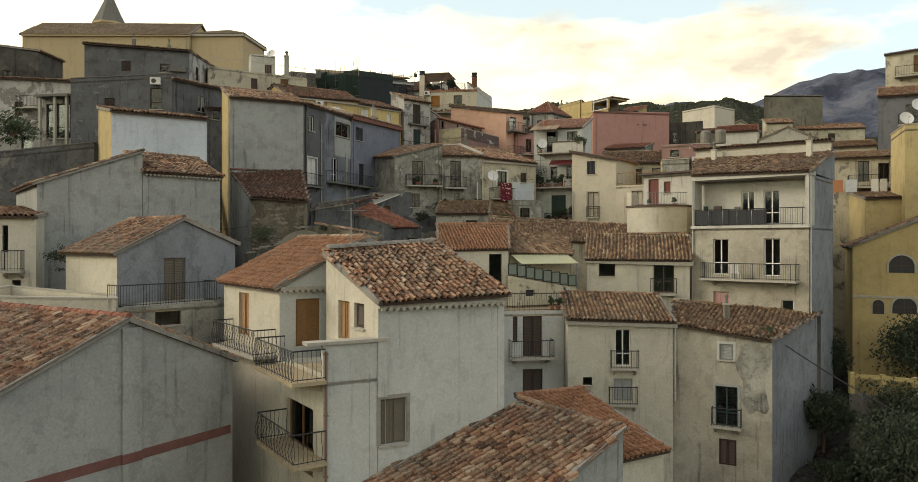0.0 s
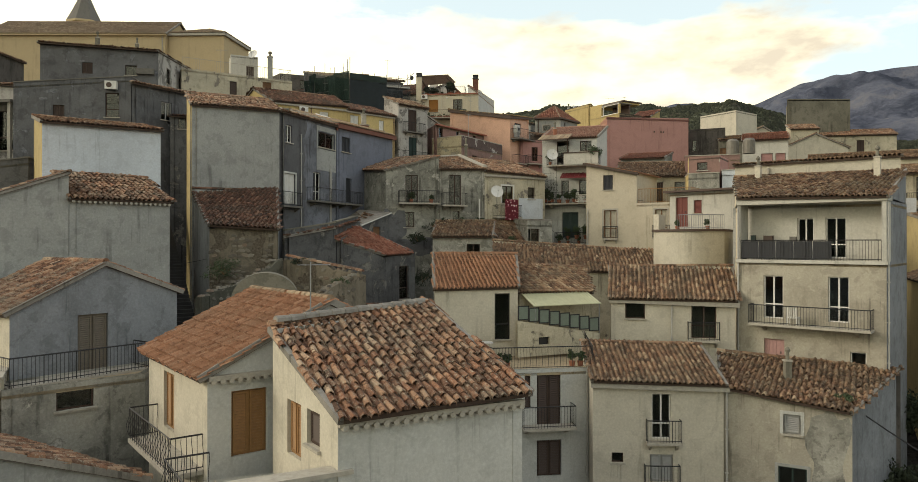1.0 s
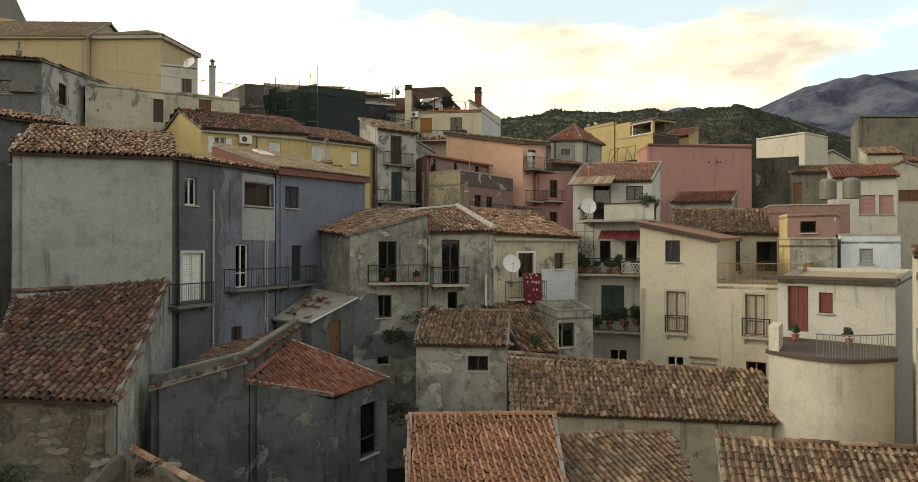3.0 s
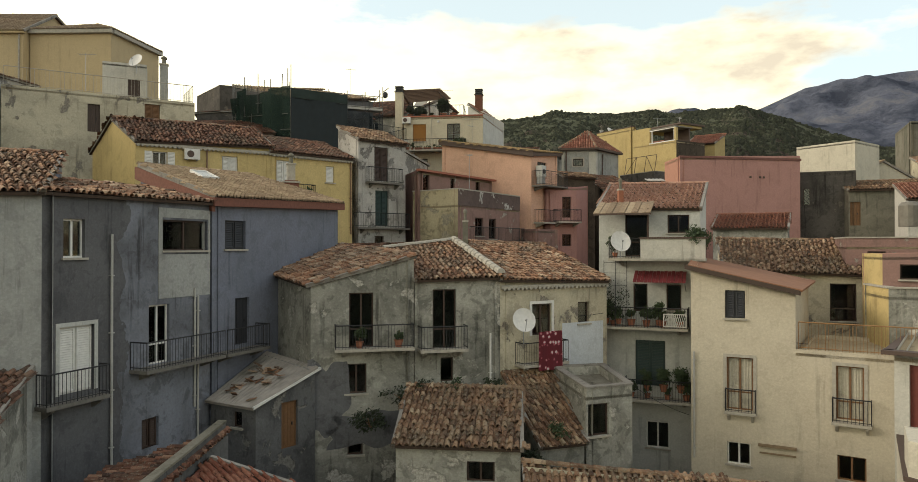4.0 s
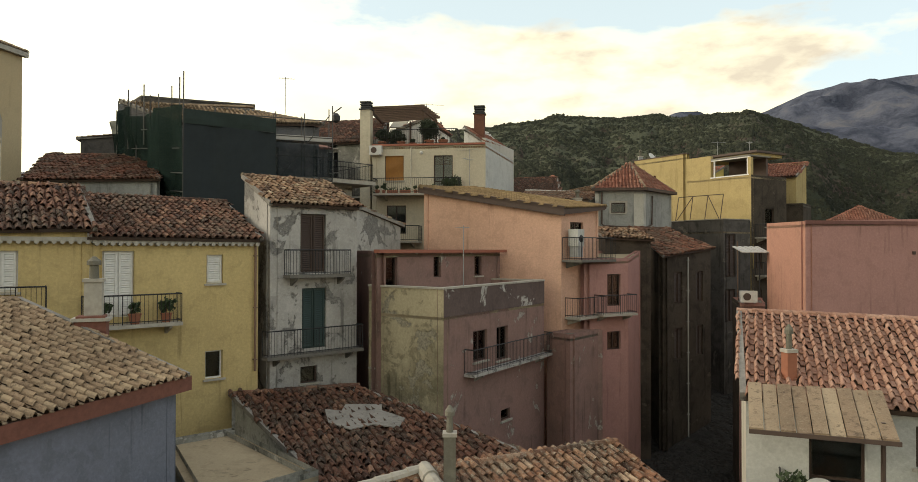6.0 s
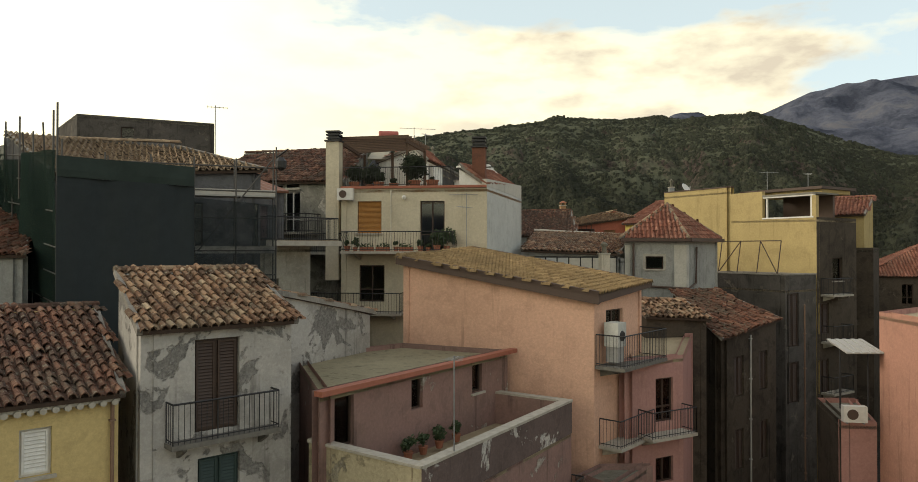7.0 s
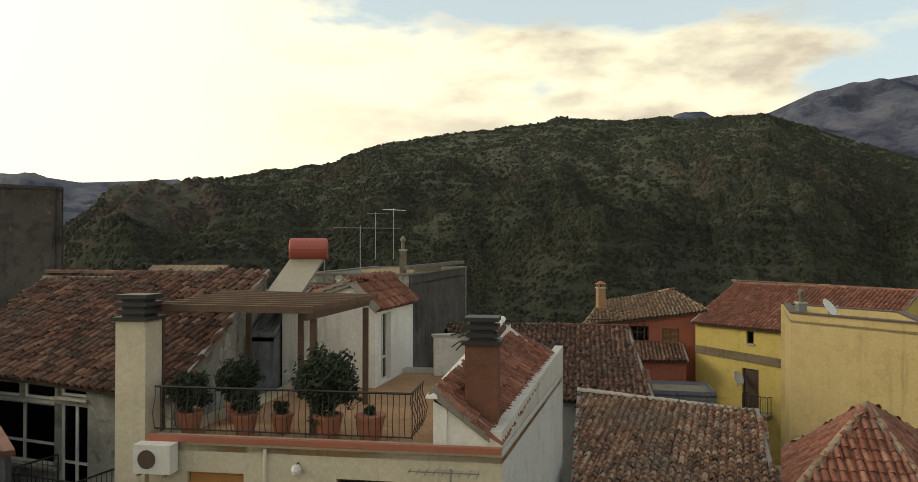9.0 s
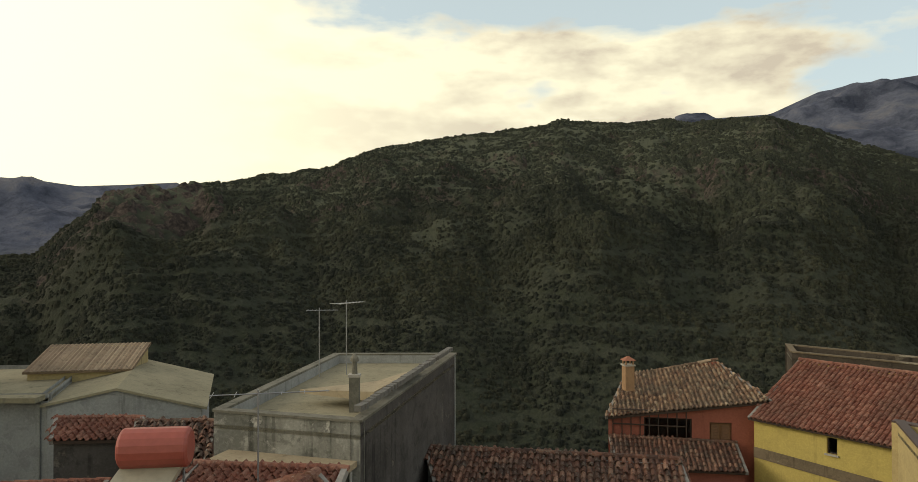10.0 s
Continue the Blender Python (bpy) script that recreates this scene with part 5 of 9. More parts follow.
# house, loggia, attic: light painted in as slate right walls and warm left ones
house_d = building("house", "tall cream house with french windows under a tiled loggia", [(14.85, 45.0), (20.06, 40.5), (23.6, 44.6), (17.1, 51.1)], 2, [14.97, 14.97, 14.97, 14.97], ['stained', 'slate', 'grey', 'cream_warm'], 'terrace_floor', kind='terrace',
    ops=[(0, 1.33, 11.98, 0.97, 2.2, 'door', 'white_paint'),
         (0, 4.38, 11.98, 0.94, 2.23, 'door', 'white_paint'),
         (0, 1.35, 9.5, 1.0, 1.42, 'board', 'pink_paint'),
         (0, 5.35, 9.8, 0.7, 0.82, 'sash', 'white_paint')])
balcony(house_d, 0, 0.79, 6.39, 11.75, 0.8)
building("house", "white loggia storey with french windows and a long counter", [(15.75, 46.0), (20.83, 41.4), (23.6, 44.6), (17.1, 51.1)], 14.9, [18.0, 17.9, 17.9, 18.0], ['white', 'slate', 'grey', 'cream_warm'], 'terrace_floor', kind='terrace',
    ops=[(0, 2.6, 15.9, 0.8, 1.25, 'door', 'white_paint'),
         (0, 3.95, 15.1, 0.95, 2.05, 'door', 'white_paint')])
dd = house_d[1][0]
for u0, u1, m in ((0.0, 0.16, 'white'), (dd.len - 0.2, dd.len, 'white')):
    g = Geo()
    dd.box(g, u0, u1, 14.98, 17.86, -1.15, -0.01)
    g.make("cheek_wall", m, house_d[0])
g = Geo()
dd.box(g, -0.05, dd.len + 0.05, 17.86, 18.12, -1.2, 0.06)
g.make("eave_beam", "white", house_d[0])
g = Geo()
dd.box(g, -0.06, dd.len + 0.08, 14.83, 15.0, 0.003, 0.13)
g.make("loggia_slab", "white", house_d[0])
log_rail = root("loggia_railing", dd.p(3, 15, 0), "dark iron railing lined with smoked panels", "railing")
rail_on(log_rail, [dd.p(0.2, 15.0, 0.07), dd.p(dd.len - 0.2, 15.0, 0.07)], 1.0, "iron", "bars", 0.13)
for k in range(5):
    g = Geo()
    dd.box(g, 0.22 + 0.87 * k, 1.06 + 0.87 * k, 15.06, 15.95, 0.02, 0.03)
    g.make("panel", "shutter_night", log_rail)
counter = root("counter", dd.p(1.8, 14.98, -0.8), "white counter along the loggia wall", "counter")
g = Geo()
dd.box(g, 0.3, 3.6, 14.98, 15.9, -1.05, -0.55)
g.make("body", "white_paint", counter)
g = Geo()
dd.box(g, 0.28, 3.62, 15.9, 15.95, -1.08, -0.5)
g.make("counter_top", "stone", counter)
for u, w, h, m in ((0.45, 0.2, 0.3, "green_paint"), (1.1, 0.45, 0.28, "wood_dark"), (2.4, 0.3, 0.22, "stone_dark")):
    box = root("crate", dd.p(u, 15.95, -0.8), "small dark box standing on the counter", "box")
    g = Geo()
    dd.box(g, u, u + w, 15.952, 15.95 + h, -0.95, -0.7)
    dd.box(g, u - 0.01, u + w + 0.01, 15.95 + h, 15.97 + h, -0.96, -0.69)
    g.make("body", m, box)
pipe(house_d, 0, 0.06, 8.08, 17.8)
pipe(house_d, 1, 0.1, 6, 17.8)
building("house", "clay-tiled slope over the loggia of the cream house", [(14.8, 44.95), (20.1, 40.4), (24.4, 45.9), (17.05, 51.0)], 18.0, [18.15, 18.1, 19.75, 19.85], ['white', 'slate', 'white', 'cream_warm'], 'tiles_gold', over=0.12, side_over=0.05, rough=0.03, category='roof')
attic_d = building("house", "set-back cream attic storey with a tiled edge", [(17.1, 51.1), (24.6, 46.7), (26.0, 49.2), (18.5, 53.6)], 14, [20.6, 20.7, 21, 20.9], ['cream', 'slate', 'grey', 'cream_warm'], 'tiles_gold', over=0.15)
for u in (1.9, 7.4):
    pipe(attic_d, 0, u, 19.2, 20.4, 'stone', 0.07)
house_f = building("house", "cream plastered house with a tiled slope and dark windows", [(8.3, 45.9), (14.5, 44.4), (15.4, 47.4), (8.95, 49)], 2, [13, 12.85, 14.5, 14.4], 'cream', 'tiles_gold', over=0.3, pick=200,
    ops=[(0, 0.76, 11.77, 1.04, 1.17, 'single', 'wood_dark'),
         (0, 4.18, 10.81, 1.26, 1.95, 'door', 'wood_dark')])
balcony(house_f, 0, 3.97, 5.6, 10.74, 0.4)
pipe(house_f, 0, 3.17, 10.38, 12.82)
fascia(house_f, 0, 12.88, 12.74, 'stone', 0.2, -0.1, None, 0.25)
house_lr = building("house", "long low roof of old clay tiles over a plastered wall", [(2.4, 54), (12.8, 53.6), (13.5, 56.6), (2.5, 57.6)], 6, [14.2, 14, 15.2, 16], 'cream_old', 'tiles_gold', rough=0.03)
house_g = building("house", "small cream house with a newer orange-tiled roof", [(-1.2, 43.7), (3.1, 44.3), (3.35, 49.3), (-1.45, 49.1)], 2, [13.5, 13.5, 15.15, 15.15], 'cream', 'tiles_orange', kind='flat_tile', pick=250, over=0.15,
    ops=[(0, 3.11, 10.82, 0.81, 2.41, 'single', 'black_paint')])
house_gb = building("house", "small annex with an old tiled slope", [(3.2, 44.6), (7.4, 46.6), (7.6, 50.2), (3.4, 48.8)], 2, [13.35, 13.1, 14.3, 14.5], 'cream_old', 'tiles_gold')
terrace_g = building("house", "grey-cream house below a railed roof terrace", [(1.5, 39.2), (6.3, 40), (6.9, 46.2), (-1.3, 43.5)], -2, [10.1, 10.1, 10.1, 10.1], 'grey_pale', 'terrace_floor', kind='terrace',
    ops=[(0, 1.53, 8.37, 0.27, 1.54, 'shutdoor', 'wood_dark'),
         (0, 2.1, 7.5, 1.12, 2.43, 'shutdoor', 'wood_dark'),
         (0, 2.1, 5.23, 1.15, 1.64, 'shutdoor', 'wood_dark')])
balcony(terrace_g, 0, 1.27, 3.72, 7.6, 0.8)
pipe(terrace_g, 0, 4.45, 5.17, 10.13)
house_h = building("house", "tall bare grey plastered house under an old tiled roof", [(-16.8, 51.8), (-12.2, 55.4), (-14.5, 60.5), (-19.2, 57.2)], 8, [24.6, 24.8, 26.6, 26.4], ['grey', 'blue_grey', 'grey', 'yellow_pale'], 'tiles_old', rough=0.035)
house_hl = building("house", "low rubble-stone house with a dark tiled roof against the tall wall", [(-13.2, 44.8), (-9.7, 45.2), (-12.4, 55.2), (-16.6, 51.7)], 6, [16.6, 16.8, 19.3, 19.2], ['rubble', 'grey_old', 'grey', 'grey'], 'tiles_dark', rough=0.03, pick=120)
house_hr = building("house", "grey-blue street house with white shuttered windows", [(-12.2, 55.4), (-9.55, 62.2), (-12.5, 63.6), (-14.5, 60.5)], 8, [24.8, 24.9, 25.5, 25.6], ['two_coats', 'grey', 'grey', 'grey'], 'tiles_old', rough=0.05,
    ops=[(0, 0.73, 22.83, 0.78, 1.22, 'sash', 'white_paint'),
         (0, 0.6, 18.58, 1.28, 2.1, 'shutdoor', 'white_paint', {'band': 'grey_pale'}),
         (0, 3.86, 16.04, 0.78, 1.06, 'shutdoor', 'wood_dark'),
         (0, 4.82, 23.04, 2.32, 1.13, 'sash', 'wood_dark'),
         (0, 4.17, 18.97, 0.98, 2.12, 'door', 'white_paint')])
balcony(house_hr, 0, -0.21, 2.1, 18.42, 0.5, slab='stone_dark')
balcony(house_hr, 0, 3.3, 7.29, 18.95, 0.8, slab='stone_dark', shut=(1, 0))
pipe(house_hr, 0, 2.5, 14.2, 23.6)
pipe(house_hr, 0, 6.55, 14.6, 21.3)
house_j = building("house", "blue-grey plastered house with tan roof tiles and an iron balcony", [(-9.5, 62.3), (-5.95, 70.7), (-11.0, 72.6), (-13.75, 65.4)], 8, [25.15, 25.45, 27.0, 26.75], 'blue_grey', 'tiles_tan', kind='flat_tile', over=0.3, pick=150,
    ops=[(0, 0.73, 23.08, 1.26, 1.18, 'shut', 'shutter_night'),
         (0, 1.34, 19.1, 0.9, 1.94, 'board', 'shutter_night')])
balcony(house_j, 0, 0.03, 2.64, 18.95, 0.8, slab='stone_dark', shut=(0, 1))
pipe(house_j, 0, -1.01, 17.06, 21.59)
fascia(house_j, 0, 25.12, 25.42, 'brick_band', 0.30, h=0.34)
fascia(house_j, 3, 26.72, 25.12, 'brick_band', 0.16, h=0.55)
house_i = building("house", "low grey plastered house with an old tiled slope behind parapets", [(-10.21, 48.8), (-7.55, 50.9), (-6.98, 56.3), (-9.7, 54.3)], 4, [16.2, 16.75, 17.35, 16.7], 'slate_dark', 'tiles_dark', over=0.02, rough=0.04)
for k, heights in ((0, (16.2, 16.72)), (1, (16.75, 17.32))):
    edge = house_i[1][k]
    g, h = Geo(), Geo()
    wall_foot = [edge.p(0, heights[0] - 0.3, 0.01), edge.p(edge.len, heights[1] - 0.3, 0.01), edge.p(edge.len, heights[1] - 0.3, -0.2), edge.p(0, heights[0] - 0.3, -0.2)]
    g.prism(wall_foot, [q + Vector((0, 0, 0.68)) for q in wall_foot])
    g.make("parapet", "slate_dark", house_i[0])
    cap = [edge.p(0, heights[0] + 0.38, 0.04), edge.p(edge.len, heights[1] + 0.38, 0.04), edge.p(edge.len, heights[1] + 0.38, -0.23), edge.p(0, heights[0] + 0.38, -0.23)]
    h.prism(cap, [q + Vector((0, 0, 0.07)) for q in cap])
    h.make("coping", "concrete", house_i[0])
edge = house_i[1][1]
# dark plates on the parapet stand for the shade inside two holes
for u in (1.5, 3.9):
    g = Geo()
    edge.box(g, u, u + 0.45, 16.55, 16.95, 0.012, 0.03)
    g.make("vent_hole", "wood_dark", house_i[0])
house_ib = building("house", "low grey plastered annex with a red-tiled slope", [(-7.51, 50.9), (-4.8, 53), (-3.11, 56.3), (-6.98, 54.9)], 4, [16.15, 14.9, 15.26, 16.75], 'slate_dark', 'tiles_red', kind='flat_tile', over=0.12, side_over=0.1,
    ops=[(1, 1.82, 12.08, 1.24, 2.24, 'single', 'wood_dark')])

house_ad = building("house", "big grey windowless gable house with a tiled roof", [(-21.5, 36), (-17.54, 39.16), (-22.54, 45.41), (-26.5, 42.3)], 4, [16.98, 18.97, 18.97, 16.98], 'grey', 'tiles_old')
house_adr = building("house", "grey blank-walled house end under an old tiled slope", [(-17.52, 39.18), (-14.4, 42.6), (-16.7, 45.0), (-19.77, 41.99)], 4, [17.9, 17.9, 19.23, 19.23], 'grey', 'tiles_old', rough=0.04, eave_row='stone')
house_ae = building("house", "grey plastered house with a closed shutter door and an iron balcony", [(-15, 31), (-11.4, 36), (-15.2, 38.8), (-18.8, 33.8)], 2, [13.5, 13.9, 13.9, 13.5], ['slate', 'slate', 'slate', 'cream'], 'tiles_old', ridge=('y', 15.05, 0.52),
    ops=[(0, 2.23, 11.04, 1.12, 2.2, 'shutdoor', 'shutter_brown')])
balcony(house_ae, 0, -0.46, 4.35, 11.17, 1.1)
house_ab = building("house", "tall house with a pale blue-white wall and a yellow side", [(-21.9, 44.5), (-17.1, 47.9), (-20, 52), (-24.8, 48.6)], 6, [22.2, 22.3, 23.2, 23.2], ['white_blue', 'grey', 'grey', 'yellow_pale'], 'tiles_old')
house_af = building("house", "grey hillside house with a cooling unit over a dark door", [(-31.5, 57.3), (-23.65, 58.3), (-24.5, 66), (-32.5, 65)], 10, [27.2, 27.85, 27.9, 27.4], ['slate_old', 'slate_old', 'grey', 'slate_old'], 'concrete', kind='terrace', soffit='stone_dark', parapet=0.12,
    ops=[(0, 6.15, 24.9, 0.95, 1.75, 'single', 'wood_dark'),
         (0, 2.6, 24.6, 0.8, 1.1, 'shutdoor', 'wood_dark')])
wing_af = building("house", "grey house wing with a shuttered window under a worn tiled eave", [(-23.6, 58.35), (-20.6, 62.6), (-23.4, 66), (-25.4, 62)], 10, [27.35, 27.45, 28.3, 28.3], ['slate_old', 'slate_dark', 'grey', 'grey'], 'tiles_old', rough=0.05, over=0.35,
    ops=[(0, 2.3, 25.1, 0.85, 1.35, 'sash', 'grey_paint')])
balcony(wing_af, 0, 3.6, 5.1, 23.1, 0.7)
house_ag = building("house", "old grey house with flaking plaster below the church", [(-36.8, 69.4), (-27.15, 71.1), (-28.2, 82), (-38.5, 80)], 14, [33.3, 33.2, 33.9, 34.4], ['slate_old', 'flaked', 'flaked', 'flaked'], 'tiles_old', over=0.4, rough=0.05,
    ops=[(0, 7.0, 30.9, 1.0, 0.9, 'single', 'wood_dark'),
         (0, 3.4, 30.9, 0.9, 1.0, 'shutdoor', 'wood_dark'),
         (1, 2.4, 30.8, 1.3, 1.5, 'single', 'wood_dark'),
         (1, 6.4, 30.9, 1.1, 1.4, 'single', 'wood_dark')])
g = Geo()
house_ag[1][0].box(g, 8.0, 9.5, 31.0, 31.5, 0.0, 0.35)
g.make("render_patch", "stone_dark", house_ag[0])
chimney((-33.6, 73.0, 33.7), 0.3, 0.3, 1.2, "concrete", "pot", 0, "thin rusty flue on the old tiled roof")
chimney((-30.2, 73.6, 33.5), 0.26, 0.26, 1.0, "concrete", "pot", 0, "thin rusty flue on the old tiled roof")
church = building("house", "long ochre church with a low tiled roof", [(-56, 90.6), (-34.9, 91.2), (-35.2, 104), (-56, 104)], 20, [40.6, 40.75, 40.8, 40.7], 'church', 'tiles_tan', category='church', ridge=('x', 43.3, 0.35), kind='flat_tile', over=0.35, side_over=0.25)
choir = building("house", "lower ochre end of the church with a hipped tiled roof", [(-34.85, 92.0), (-28.1, 91.8), (-27.4, 99.3), (-34.8, 101)], 20, [41.0, 41.0, 41.2, 41.2], 'church', 'tiles_tan', category='church', ridge=('hip', 42.6), kind='flat_tile', over=0.35)
fascia(church, 0, 40.6, 40.75, 'church', 0.3, 0.0, None, 0.3)
fascia(choir, 0, 40.95, 40.95, 'stone', 0.3, 0.0, None, 0.3)
fascia(choir, 1, 40.95, 41.15, 'stone', 0.3, 0.0, None, 0.3)
pipe(church, 0, 20.8, 30, 40.4, 'stone', 0.07)
house_te = building("house", "cream house with a railed roof terrace and dark doors", [(-27.2, 76.6), (-17.7, 82.3), (-21, 87), (-30, 82)], 16, [33, 33, 33, 33], 'cream_old', 'terrace_floor', kind='terrace',
    ops=[(0, 4.61, 30.52, 0.72, 1.77, 'board', 'wood_dark'),
         (0, 7.94, 31.31, 0.94, 1.32, 'shutdoor', 'wood_brown')])
house_k = building("house", "yellow gabled house with white shutters and an old tiled roof", [(-17.1, 72.2), (-10.85, 76.2), (-14.6, 81.2), (-22.0, 77.2)], 14, [28.85, 29.2, 29.2, 28.9], 'yellow_soft', 'tiles_dark', ridge=('x', 30.55, 0.5), eave_row='stone', rough=0.045, ridge_mat='tiles_old',
    ops=[(0, 0.85, 27.3, 0.75, 1.1, 'open', 'white_paint'),
         (0, 4.55, 27.15, 0.9, 1.25, 'shut', 'white_paint')])
balcony(house_k, 0, 2.2, 6.2, 26.37, 0.6)
pipe(house_k, 0, 3.71, 26.3, 28.93, 'pipe_brown')
house_kb = building("house", "yellow plastered house end with a flower balcony", [(-10.85, 76.2), (-6.6, 79.9), (-9.2, 83.8), (-13.2, 80.5)], 14, [28.9, 28.8, 30.4, 30.4], 'yellow_soft', 'tiles_dark', eave_row='stone', rough=0.03,
    ops=[(0, 0.32, 26.24, 0.98, 2.15, 'shutdoor', 'white_paint'),
         (0, 3.7, 27.24, 0.61, 1.02, 'shut', 'white_paint'),
         (0, 3.67, 23.88, 0.63, 0.99, 'sash', 'white_paint')])
balcony(house_kb, 0, -0.31, 2.68, 26.02, 0.6, plants=3)
pipe(house_kb, 0, 5.49, 23.99, 29, 'pipe_brown')
house_gw = building("house", "narrow old house with badly flaking grey plaster and two small balconies", [(-6.24, 80.2), (-3.37, 82.8), (-5.2, 85.4), (-8, 82.8)], 14, [30.2, 30.2, 31.4, 31.4], 'flaked', 'tiles_gold', rough=0.03, pick=200,
    ops=[(0, 1.27, 27.57, 1.14, 2.27, 'shutdoor', 'wood_dark'),
         (0, 1.35, 24.59, 1.08, 2.35, 'shutdoor', 'green_paint'),
         (0, 1.29, 23.26, 0.75, 0.65, 'single', 'wood_dark')])
balcony(house_gw, 0, 0.55, 3.3, 27.48, 0.5, slab='stone_dark')
balcony(house_gw, 0, -0.34, 3.88, 24.47, 0.5, slab='stone_dark')
house_t = building("house", "old house with mossy walls and a walled roof terrace", [(-2.85, 82.6), (0.25, 80.3), (4.9, 87.6), (1.0, 90.2)], 14, [26.95, 26.95, 26.95, 26.95], ['mossy', 'pink_grey', 'pink_grey', 'pink_grey'], 'terrace_floor', kind='terrace', parapet=0.9, soffit='stone',
    ops=[(1, 2.14, 23.92, 1.12, 1.25, 'sash', 'wood_dark'),
         (1, 4.04, 23.74, 1.01, 1.42, 'sash', 'wood_dark'),
         (1, 4.44, 21.1, 0.82, 0.47, 'single', 'wood_dark'),
         (0, 0.14, 23.69, 0.42, 0.83, 'single', 'wood_dark')])
balcony(house_t, 1, 1.42, 8.64, 23.58, 0.5, slab='flaked')
house_th = building("house", "set-back pink house with a flat roof and a red tiled edge", [(-2.45, 82.0), (2.9, 89.6), (-1.1, 91.5), (-4.6, 88.5)], 20, [28.4, 28.4, 28.4, 28.4], 'pink_grey', 'screed', kind='terrace',
    ops=[(0, 0.53, 26.78, 0.73, 1.4, 'door', 'wood_dark'),
         (0, 3.74, 27.22, 0.55, 0.94, 'door', 'wood_dark'),
         (0, 6.99, 27.19, 0.63, 1, 'single', 'wood_dark')])
fascia(house_th, 0, 28.45, 28.45, 'red_trim', 0.3, h=0.14)
house_q = building("house", "peach plastered house with a single tan-tiled slope and brown eaves", [(5.9, 88.8), (8.3, 91.6), (1.6, 95.4), (-1.05, 91.6)], 16, [30.4, 30.8, 31.9, 31.75], 'peach', 'tiles_honey', kind='flat_tile', over=0.3, side_over=0.3, pick=300, bed='brown_trim', rough=0.01, ridge_mat='tiles_honey',
    ops=[(0, 1.95, 25.24, 0.65, 2.2, 'door', 'wood_dark'),
         (0, 0.84, 28.57, 1.28, 1.29, 'door', 'wood_dark')])
balcony(house_q, 0, 0.05, 3.5, 27.95, 1.15, 1.1, slab='stone_dark')
balcony(house_q, 0, 0.3, 3.0, 25.1, 0.9)
fascia(house_q, 3, 31.78, 30.43, 'brown_trim', 0.28, h=0.3)
fascia(house_q, 0, 30.43, 30.83, 'brown_trim', 0.3, h=0.25)
house_qb = building("house", "narrow pink house with stacked balconies", [(7.2, 89.8), (9.8, 91.2), (11.4, 95), (8.4, 95.6)], 16, [28, 28, 28.4, 28.4], 'pink', 'terrace_floor', kind='terrace',
    ops=[(0, 1.53, 25.52, 0.9, 1.66, 'door', 'wood_dark'),
         (0, 1.52, 23.24, 0.9, 0.95, 'door', 'wood_dark')])
balcony(house_qb, 0, 0.62, 2.88, 25.18, 0.8)
house_bk = building("house", "tall dark weathered house with a worn tiled roof", [(12.26, 100.55), (12.9, 95.6), (17.14, 99.54), (15.0, 101.8)], 14, [29.8, 28.15, 28.55, 29.8], 'brown_old', 'tiles_rust', rough=0.06,
    ops=[(1, 1.3, 25.2, 0.95, 1.9, 'shutdoor', 'wood_dark'),
         (1, 3.9, 25.2, 0.9, 1.9, 'shutdoor', 'wood_dark'),
         (1, 1.3, 21.8, 0.95, 1.9, 'shutdoor', 'wood_dark'),
         (1, 3.9, 21.8, 0.9, 1.9, 'shutdoor', 'wood_dark')])
pipe(house_bk, 1, 2.8, 16, 28.0, 'pipe')
house_bl = building("house", "small ragged tiled porch roof over the pink house's balcony", [(9.3, 94.6), (12.0, 94.9), (11.6, 97.0), (9.0, 96.6)], 24, [29.15, 29.05, 29.6, 29.7], 'brown_old', 'tiles_gold', rough=0.06, category='shed')
house_bm = building("house", "dark back house behind the worn roof", [(9.0, 97.4), (12.2, 100.6), (11.5, 101.2), (8.2, 99.5)], 14, [28.6, 28.6, 28.6, 28.6], 'brown_old', 'concrete', kind='terrace')
house_nt = building("house", "grey house with a walled roof terrace", [(17.2, 108.2), (19.54, 103.68), (22.1, 105.3), (19, 110.3)], 14, [30.6, 30.6, 30.6, 30.6], 'grey_dark', 'terrace_floor', kind='terrace', parapet=0.7, soffit='mortar',
    ops=[(1, 0.18, 26.53, 1.15, 3.04, 'shutdoor', 'wood_dark'),
         (1, 0.15, 23.35, 1.15, 2.31, 'shutdoor', 'wood_dark'),
         (0, 5.25, 25.09, 0.67, 2.61, 'shutdoor', 'wood_dark'),
         (0, 5.23, 20.87, 0.67, 2.6, 'shutdoor', 'wood_dark')])
pipe(house_nt, 0, 6.37, 19.46, 29.06, 'pipe_brown')
house_o = building("house", "small grey house with white corner bands under a hipped tiled roof", [(10.25, 102.6), (13.45, 102.1), (16.5, 105.9), (12.2, 106.8)], 18, [32.8, 32.8, 32.8, 32.8], 'grey', 'tiles_red', ridge=('hip', 34.6), over=0.4, kind='coppi', pick=150, ridge_mat='tiles_tan',
    ops=[(0, 1.1, 30.99, 0.95, 0.7, 'single', 'wood_dark', {'band': 'stone'})])
fascia(house_o, 0, 32.7, 32.7, 'brown_trim', 0.4)
fascia(house_o, 1, 32.7, 32.7, 'brown_trim', 0.4)
